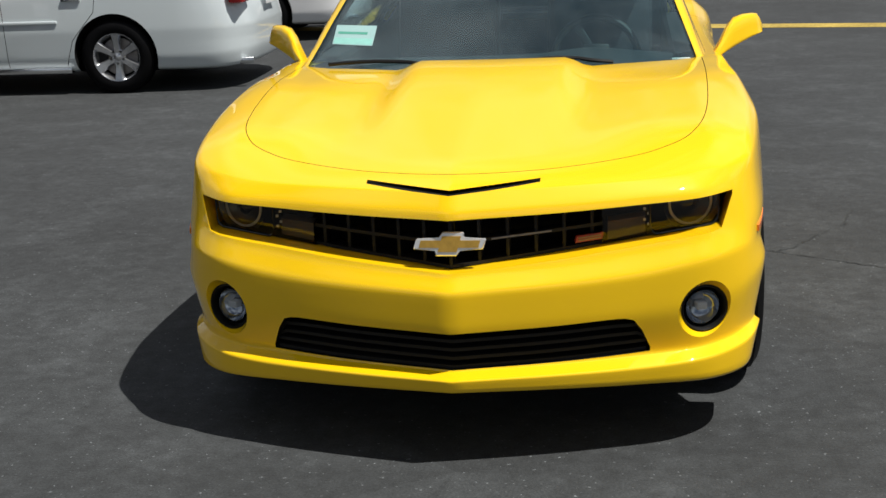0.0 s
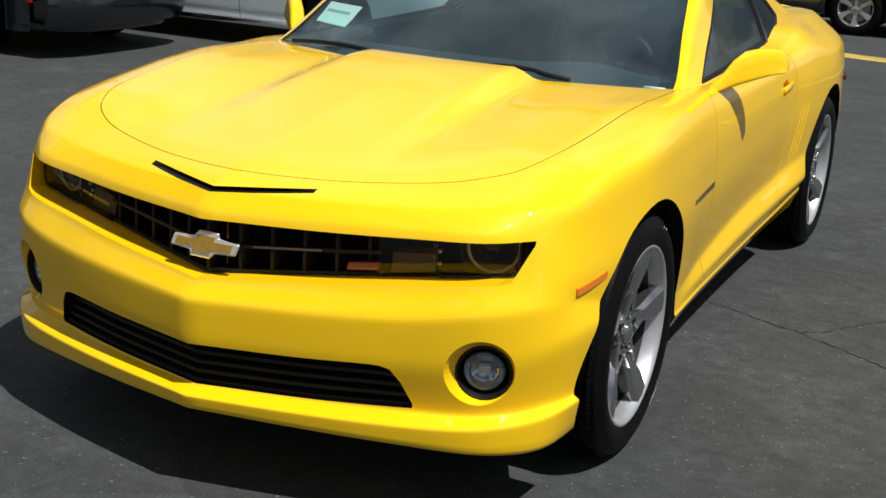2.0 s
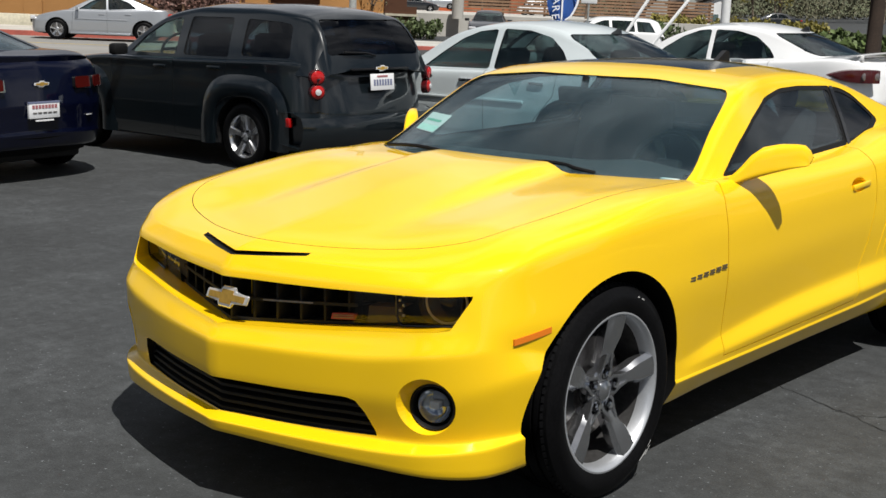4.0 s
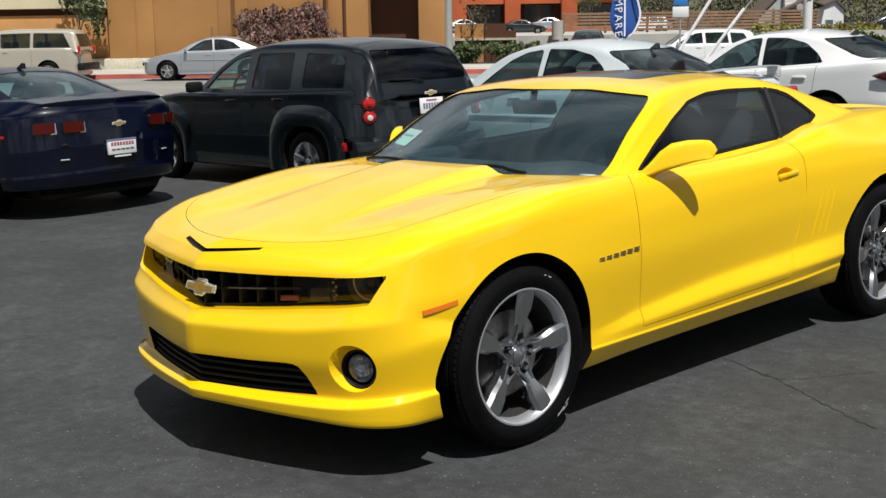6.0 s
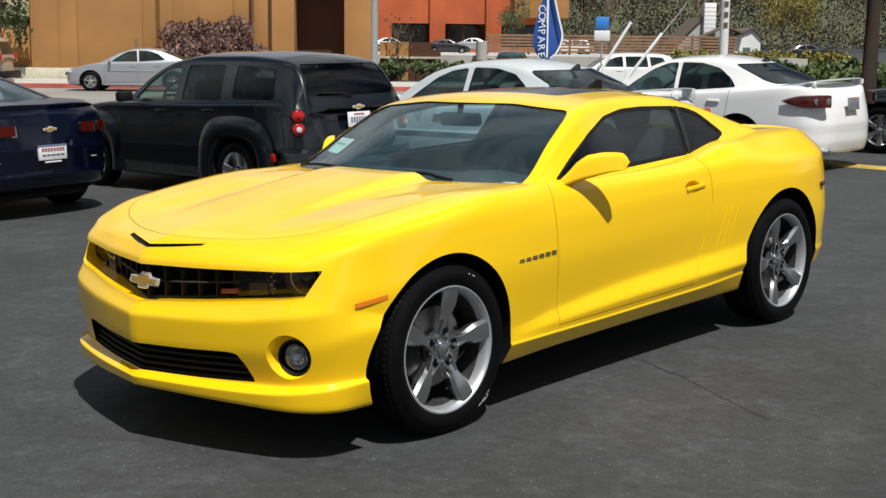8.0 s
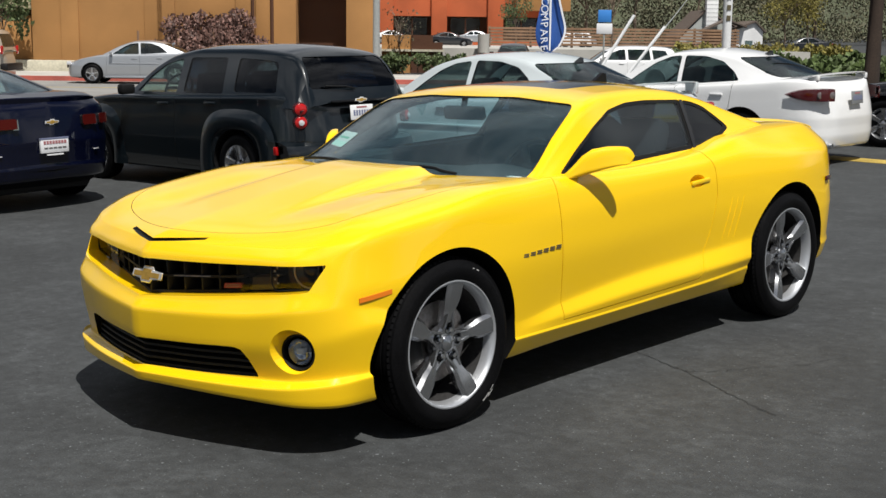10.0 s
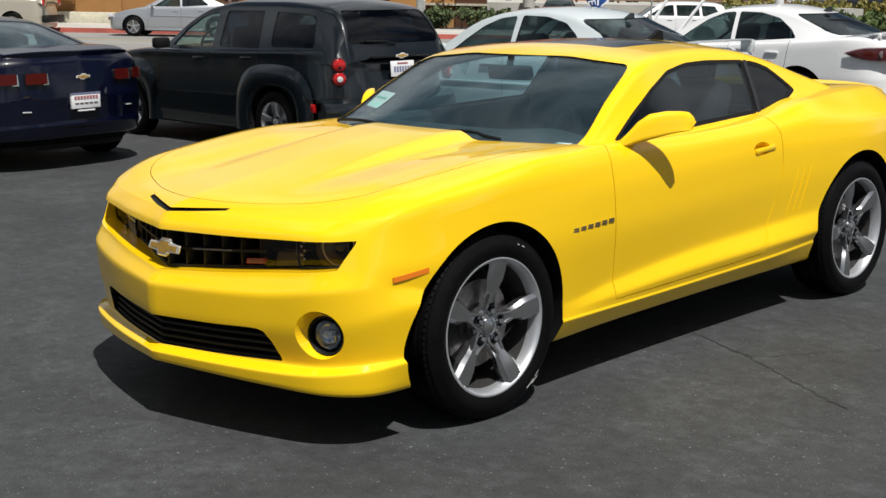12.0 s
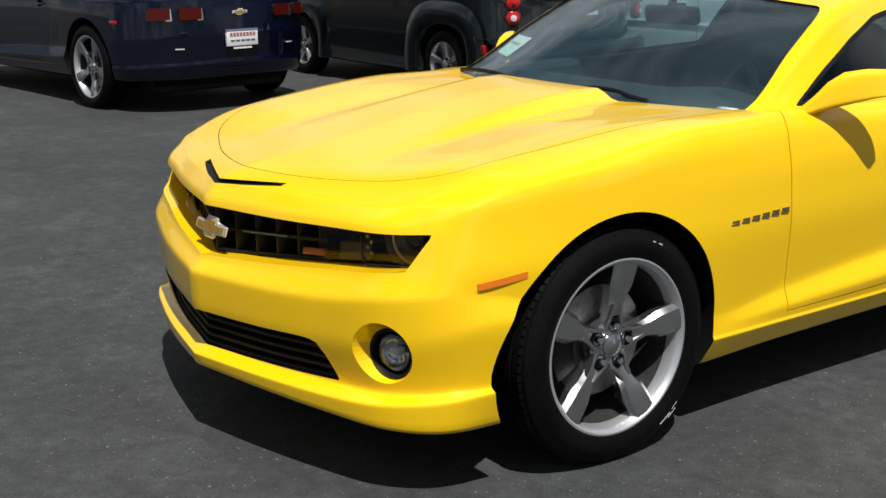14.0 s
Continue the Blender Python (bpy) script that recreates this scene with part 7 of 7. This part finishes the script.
slab("verge", STREET, (20.5, 90, 61.2, 80, 0, 0.88), grain(principled("verge_scrub", (0.045, 0.06, 0.022), 0.95), (0.045, 0.06, 0.022), 6, 0.5, 0.5, big=0.8, big_amount=0.3, dist=0.05), "dark green scrubby verge", "ground")
red = thing("red_building", far(0, 0, 0, 0, True), "terracotta building with dark shopfront windows", "building", kind="structure")
part("wall", box_bm(-6, 11.8, 92, 108, 1.1, 1.45), TERRACOTTA, red)
part("wall", box_bm(-6, 11.8, 92, 108, 3.15, 9.0), TERRACOTTA, red)
for x in (-6, -1.2, 2.6, 6.6, 10.7):
    part("pier", box_bm(x, x + 1.1, 91.7, 92.6, 1.1, 9.0, 0.02), TERRACOTTA, red)
part("wall", box_bm(-6, 11.8, 93.2, 108, 1.45, 3.15), BROWNWALL, red, "dark inner wall")
for x in (-4.6, 0.2, 4.0, 8.0):
    w = new("window")
    w.parent = red
    part("pane", box_bm(x, x + 2.1, 92.5, 92.6, 1.55, 3.05), AUTOGLASS, w)
    part("frame", box_bm(x + 1.0, x + 1.1, 92.42, 92.5, 1.55, 3.05), BROWNWALL, w)
part("wall", box_bm(8.6, 12.4, 91.2, 92.0, 3.6, 9.0, 0.02), ORANGE, red, "orange upper bay")
fence = thing("slatted_fence", STREET, "brown horizontal slatted wooden fence", "fence")
for x in np.arange(5.5, 20.5, 2.4):
    part("post", box_bm(x - 0.06, x + 0.06, 74.9, 75.05, 1.15, 2.35), WOOD, fence)
for k in range(6):
    part("slat", box_bm(5.4, 20.1, 74.82, 74.9, 1.28 + k * 0.18, 1.40 + k * 0.18), WOOD, fence)

# the pale house with its chimney
house = thing("house", far(0, 88, 0.9), "pale grey house with a white chimney and brown porch roof", "house")
HX = 34.2  # left corner of the gable wall
part("wall", prism([(HX, 0), (HX + 6.4, 0), (HX + 6.4, 3.0), (HX + 2.9, 4.6), (HX, 1.6)], 0, 7, 1), GREYSIDING, house)
part("roof", prism([(HX - 0.4, 1.45), (HX + 2.9, 4.75), (HX + 6.7, 3.0), (HX + 6.7, 3.2), (HX + 2.9, 4.98), (HX - 0.4, 1.7)], -0.2, 7.4, 1), ROOFTILE, house)
part("chimney", box_bm(HX + 2.9, HX + 4.3, -0.8, 0.2, 0, 6.6, 0.03), WHITEMETAL, house)
for k in range(9):
    part("chimney_course", box_bm(HX + 2.88, HX + 4.32, -0.82, 0.22, 2.2 + k * 0.48, 2.24 + k * 0.48), GREYSIDING, house)
part("porch_roof", prism([(HX + 2.0, 2.35), (HX + 4.9, 3.7), (HX + 7.2, 2.9), (HX + 7.2, 3.06), (HX + 4.9, 3.9), (HX + 2.0, 2.55)], -3.2, -0.9, 1), ROOFTILE, house)
# shade under the porch roof is put into this wall's colour
part("porch_wall", box_bm(HX + 2.5, HX + 4.7, -1.2, -0.9, 0, 2.6), BROWNWALL, house, "porch wall in dark brown for its shade")
part("wall", prism([(HX + 6.2, 0), (HX + 9.4, 0), (HX + 9.4, 2.5), (HX + 8.4, 3.5), (HX + 6.2, 2.7)], -2.2, 4, 1), WHITEMETAL, house, "white gable wing")
part("roof", prism([(HX + 6.0, 2.62), (HX + 8.4, 3.55), (HX + 9.7, 2.3), (HX + 9.7, 2.5), (HX + 8.4, 3.75), (HX + 6.0, 2.8)], -2.5, 4.2, 1), ROOFTILE, house)
for x in (0.7, 7.3):
    w = new("window")
    w.parent = house
    z = -2.22 if x > 6 else -0.02
    part("pane", box_bm(HX + x, HX + x + 0.9, z - 0.04, z, 0.5, 1.4), AUTOGLASS, w)
    part("frame", box_bm(HX + x - 0.08, HX + x + 0.98, z, z + 0.015, 0.42, 1.48), WHITEMETAL, w)

# tall white sign pole, timber pole, blue banner, leaning posts and small sign
sp = thing("sign_pole", STREET @ Matrix.Translation((7.75, 30.0, 0)), "tall white painted steel sign pole with dark marks", "pole")
part("shaft", tube([(0, 0, 0), (0, 0, 8)], 0.105, 16), WHITEMETAL, sp)
for k in range(3):
    part("mark", box_bm(-0.045, 0.045, -0.115, -0.100, 2.10 + k * 0.24, 2.22 + k * 0.24), DARKBADGE, sp)
tp = thing("timber_pole", STREET @ Matrix.Translation((11.25, 30.0, 0)), "dark brown timber utility pole", "pole")
part("shaft", tube([(0, 0, 0), (0.02, 0, 5), (0, 0, 10)], [0.20, 0.18, 0.15], 14), DARKWOOD, tp)

flag = thing("feather_banner", STREET @ Matrix.Translation((2.38, 20.0, 0)), "blue feather banner with white lettering on a pole", "banner")
part("mast", tube([(0.0, 0.03, 0), (0.0, 0.03, 2.0), (0.02, 0.03, 2.95)], [0.022, 0.02, 0.012], 8), WHITEMETAL, flag)
FLAG_L = curve([(1.42, -0.05), (1.50, -0.15), (1.72, -0.21), (2.0, -0.17), (2.4, -0.06), (2.9, 0.0)])
FLAG_R = curve([(1.42, 0.04), (1.52, 0.17), (1.78, 0.26), (2.05, 0.20), (2.4, 0.12), (2.9, 0.03)])
P = []
for z in np.linspace(1.42, 2.9, 30):
    a, b = float(FLAG_L(z)), float(FLAG_R(z))
    P.append([(a + (b - a) * v, 0.04 * math.sin(v * 5 + z * 2.2), z) for v in np.linspace(0, 1, 9)])
part("cloth", grid_bm(P), FLAGBLUE, flag, "blue cloth with a white edge")
for curve_, k in ((FLAG_R, -0.03), (lambda z: 0 * z + 0.0, 0.025)):
    P = []
    for z in np.linspace(1.45, 2.85, 24):
        a = float(curve_(z))
        P.append([(a + k, -0.050, z), (a, -0.052, z)])
    part("white_edge", grid_bm(P), FLAGWHITE, flag)
for i, ch in enumerate("COMPARE"):
    fc = bpy.data.curves.new("letter", "FONT")
    fc.body = ch
    fc.size = 0.16
    fc.align_x, fc.align_y = "CENTER", "CENTER"
    fc.extrude = 0.003
    tmp = new("tmp_letter", fc)
    bpy.context.view_layer.update()
    me = bpy.data.meshes.new_from_object(tmp.evaluated_get(bpy.context.evaluated_depsgraph_get()))
    bpy.data.objects.remove(tmp)
    me.materials.append(FLAGWHITE)
    o = part("letter", me, None, flag)
    o.matrix_basis = Matrix.Translation((-0.085, -0.062, 2.20 - i * 0.118)) @ pose(0, 0, 0, 90, 80, 0)

for k, (a, b) in enumerate((((2.14, 18.0, 0.0), (3.33, 18.0, 1.97)), ((2.42, 18.0, 0.0), (3.77, 18.0, 1.82)))):
    o = new("leaning_post", to_mesh("leaning_post", tube([a, b], 0.022, 8), WHITEMETAL))
    o.matrix_basis = STREET
    tagged(o, "white painted post leaning to one side", "post", "leaning posts")
rod = new("whip_aerial", to_mesh("whip_aerial", tube([(3.77, 18.02, 1.80), (3.95, 18.02, 2.03), (4.15, 18.02, 2.30)], [0.009, 0.007, 0.005], 6), GALV))
rod.matrix_basis = STREET
tagged(rod, "thin grey rod at the tip of a leaning post", "rod")
sg = thing("yard_sign", STREET @ Matrix.Translation((6.9, 42.5, 0)), "small blue sign over a white sign on a post", "sign")
part("post", tube([(0, 0, 0), (0, 0, 2.6)], 0.03, 8), GALV, sg)
part("blue_panel", box_bm(-0.22, 0.22, -0.05, -0.03, 2.2, 2.6, 0.01), SIGNBLUE, sg)
part("white_panel", box_bm(-0.26, 0.26, -0.05, -0.03, 1.82, 2.16, 0.01), PLATEWHITE, sg)
bol = thing("bollard", STREET @ Matrix.Translation((4.3, 62.5, 0.95)), "white painted concrete bollard", "bollard")
part("post", tube([(0, 0, 0), (0, 0, 0.9)], 0.28, 14), CONCRETE, bol)

# traffic and parked cars across the street
sedan(STREET @ pose(-10.8, 43.4, 0.012, 0, 0, -90), SILVER, "silver four-door sedan at the far kerb", SMALL_SEDAN, "box", False)
VAN = dict(
    L=5.1, W=0.96, tops=[(0, 0.70), (0.15, 0.88), (0.5, 0.98), (1.0, 1.08), (2.0, 1.12), (3.5, 1.13), (4.9, 1.12), (5.1, 1.0)], axles=(0.95, 4.0), tyre=0.34,
    cab=([(0.75, 1.0), (1.0, 1.1), (1.7, 1.55), (2.2, 1.72), (3.0, 1.77), (4.4, 1.76), (4.85, 1.70), (5.02, 1.2), (5.05, 1.05)],
         [(0.75, 0.85), (1.7, 0.72), (2.4, 0.68), (4.4, 0.68), (5.05, 0.72)],
         [(0.75, 0.95), (1.0, 1.04), (1.7, 1.48), (2.2, 1.65), (3.0, 1.70), (4.4, 1.69), (4.85, 1.62), (5.02, 1.12), (5.05, 1.0)],
         [(0.75, 0.88), (2.4, 0.88), (5.05, 0.86)], 0.75, 5.05), low=1.0,
    side=[("front_window", [(1.35, 1.13), (1.75, 1.40), (2.05, 1.56), (2.3, 1.60), (2.32, 1.13)]), ("rear_window_side", [(2.42, 1.13), (2.40, 1.60), (3.4, 1.62), (3.4, 1.13)]), ("cargo_window", [(3.5, 1.13), (3.5, 1.62), (4.5, 1.60), (4.75, 1.13)])],
    ends=[("windscreen", [(-0.76, 1.08), (0.76, 1.08), (0.66, 1.50), (-0.66, 1.50)], 0.5, 2.0), ("back_glass", [(-0.62, 1.58), (0.62, 1.58), (0.68, 1.15), (-0.68, 1.15)], 4.7, 5.3)],
    seams=[[(2.37, 1.1), (2.38, 0.3)], [(3.45, 1.1), (3.46, 0.3)]], handles=[(2.2, 1.0), (2.6, 1.0)], mirror=(1.45, 1.18), seats=(2.4, 3.5),
)
van = vehicle("minivan", STREET @ pose(-17.9, 43.7, 0.012, 0, 0, -90), CHAMPAGNE, "champagne minivan with dark windows by the kerb", VAN)
for sd in (1, -1):
    lamp_box("tail_lamp", van, REDLENS, sd * 0.86 - 0.08, sd * 0.86 + 0.08, 5.0, 5.07, 0.92, 1.2, 0.02)
lamp_box("rear_bumper", van, BLACK, -0.9, 0.9, 4.95, 5.2, 0.38, 0.62, 0.05)
SUV = dict(VAN, L=4.6, W=0.90, tops=[(0, 0.75), (0.15, 0.92), (0.5, 1.0), (1.2, 1.06), (2.0, 1.08), (3.5, 1.10), (4.4, 1.09), (4.6, 1.0)], axles=(0.9, 3.6),
           cab=([(1.1, 1.0), (1.3, 1.08), (1.9, 1.5), (2.3, 1.64), (3.0, 1.67), (4.0, 1.64), (4.3, 1.56), (4.5, 1.15), (4.55, 1.0)],
                [(1.1, 0.80), (1.9, 0.66), (2.4, 0.62), (4.0, 0.62), (4.55, 0.66)],
                [(1.1, 0.94), (1.3, 1.02), (1.9, 1.43), (2.3, 1.57), (3.0, 1.60), (4.0, 1.57), (4.3, 1.49), (4.5, 1.08), (4.55, 0.95)],
                [(1.1, 0.83), (2.4, 0.83), (4.55, 0.80)], 1.1, 4.55), low=0.97,
           side=[("front_window", [(1.6, 1.10), (2.0, 1.38), (2.3, 1.50), (2.5, 1.52), (2.52, 1.10)]), ("rear_window_side", [(2.62, 1.10), (2.6, 1.52), (3.4, 1.52), (3.45, 1.10)]), ("cargo_window", [(3.55, 1.10), (3.5, 1.51), (4.0, 1.48), (4.2, 1.10)])],
           ends=[("windscreen", [(-0.70, 1.05), (0.70, 1.05), (0.60, 1.45), (-0.60, 1.45)], 0.8, 2.2), ("back_glass", [(-0.56, 1.48), (0.56, 1.48), (0.62, 1.12), (-0.62, 1.12)], 4.15, 4.8)],
           seams=[[(2.56, 1.08), (2.58, 0.3)]], handles=[(2.35, 0.96), (3.25, 0.97)], mirror=(1.6, 1.12), seats=(2.5,))
vehicle("suv", far(9.9, 82, 1.15, -90), WHITE, "white estate car parked on the far lot", SUV)
vehicle("suv", far(13.2, 84, 1.15, 90), SILVER, "silver-grey estate car parked on the far lot", SUV)
vehicle("suv", STREET @ pose(5.5, 44.2, 0.012, 0, 0, -90) @ Matrix.Diagonal((1, 0.92, 0.86, 1)), WHITE, "white low estate car with dark windows across the street", SUV)
sedan(STREET @ pose(5.05, 56.0, 0.0, 0, 0, -8), DARKCAR, "dark grey sedan nose-on beyond the street", SMALL_SEDAN, "box", False)
sedan(far(4.35, 72, 1.15, 90), DARKCAR, "black four-door sedan parked on the far lot", SMALL_SEDAN, "box", False)
sedan(far(3.6, 82, 1.3, -90), SILVER, "silver-grey sedan parked before the red building", SMALL_SEDAN, "box", False)
sedan(far(1.2, 80, 1.25, 90), WHITE, "white sedan parked behind the stepped wall", SMALL_SEDAN, "box", False)
sedan(far(17.9, 60, 1.05, -90), DARKCAR, "near-black sedan half hidden behind grass", SMALL_SEDAN, "box", False)

# planting
rng = np.random.default_rng(77)
woods = leaves(rng, [(rng.uniform(4, 75), rng.uniform(108, 125), rng.uniform(1, 13)) for _ in range(520)], 1.9, 105000, 0.24, 0.9)
woods.materials.append(OLIVE)
grove = part("far_woods", woods, None)
grove.matrix_basis = far(0, 0, 0, 0, True)
tagged(grove, "dense grey-green woods behind the houses", "woods", kind="stuff")
tree(STREET @ Matrix.Translation((-15.0, 50.2, 0.16)), 4.3, 1.1, LEAF, "young slim street tree with green leaves", 11, 900, 0.20, trunk=0.05)
bush("shrub", STREET @ Matrix.Translation((1.2, 57.8, 0)), 4.0, 1.5, 0.9, LEAF, "low dark green shrubs by the wall", 12, 2400, 0.16)
bush("shrub", STREET @ Matrix.Translation((10.2, 50, 0)), 2.6, 1.8, 1.25, LEAF, "rounded dark green shrubs beyond the street", 13, 2600, 0.17)
bush("hedge", STREET @ Matrix.Translation((19.0, 66, 0.6)), 9.0, 1.4, 0.9, YELLOWLEAF, "clipped yellow-green hedge before the house", 14, 4000, 0.2)
bush("grass_bank", STREET @ Matrix.Translation((27.0, 60, 0.2)), 14.0, 3.0, 0.8, GRASSY, "rough green verge before the raised yard", 16, 9000, 0.24, "grass", "stuff")
bush("grass_bank", STREET @ Matrix.Translation((17.5, 44, 0)), 12.0, 6.0, 1.15, GRASSY, "rough green grass bank by the street", 15, 9000, 0.28, "grass", "stuff")
for i, (x, y, h, sp_, mat, lab, n) in enumerate((
    (14.2, 96, 9, 3.2, OLIVE, "grey-green tree behind the fence", 9000),
    (18.6, 100, 10, 3.6, OLIVE, "grey-green tree behind the white house", 9500),
    (29.5, 90, 9, 3.4, LEAF, "dark green tree beside the house", 9000),
    (34.5, 84, 10, 3.6, OLIVE, "grey-green tree with thin leaves", 9000),
    (21.3, 70, 4.0, 1.25, YELLOWLEAF, "yellow-green tree in young leaf", 3000),
    (23.2, 72, 4.4, 1.35, YELLOWLEAF, "spreading tree in yellowish young leaf", 3000),
    (40.5, 92, 11, 4.0, LEAF, "tall dark green tree", 9000),
    (7.4, 79, 3.6, 0.9, LEAF, "slim young green tree before the red building", 1500),
    (24.5, 104, 12, 4.2, OLIVE, "tall grey-green tree on the slope", 9500),
    (9.5, 112, 11, 4.0, OLIVE, "tall grey-green tree behind the roofs", 9500),
    (46.5, 84, 10, 4.0, LEAF, "dark green tree at the lot's end", 9000),
)):
    tree(far(x, y, 0.95, 0, True), h, sp_, mat, lab, 40 + i, n, 0.17 if h > 6 else 0.11, trunk=0.07 if h < 6 else 0.16)
tree(STREET @ Matrix.Translation((0.2, 58.6, 0)), 3.2, 0.8, OLIVE, "thin bare sapling by the stepped wall", 60, 160, 0.10, bare=True, trunk=0.04)
tree(STREET @ Matrix.Translation((11.8, 70, 1.1)), 4.5, 1.6, OLIVE, "thin bare tree with few leaves", 61, 400, 0.12, bare=True, trunk=0.08)
hill = bmesh.new()
P = []
for x in np.linspace(-260, 300, 57):
    ridge = 15 + 7 * noise.noise((x * 0.012, 3.1, 0)) + 3 * noise.noise((x * 0.05, 7.7, 0))
    P.append([(x, 150, 0), (x, 190, ridge * 0.55), (x, 230, ridge), (x, 300, ridge * 1.15), (x, 420, 0)])
grid_bm(P, False, hill)
HILLMAT = grain(principled("wooded_hillside", (0.075, 0.085, 0.045), 0.95), (0.075, 0.085, 0.045), 0.35, 0.5, 1.0, 8, big=0.05, big_amount=0.3, dist=2.0)
hill_ob = new("hillside", to_mesh("hillside", hill, HILLMAT))
hill_ob.matrix_basis = far(0, 0, 0, 0, True)
tagged(hill_ob, "distant wooded green-brown hillside", "backdrop", kind="structure")
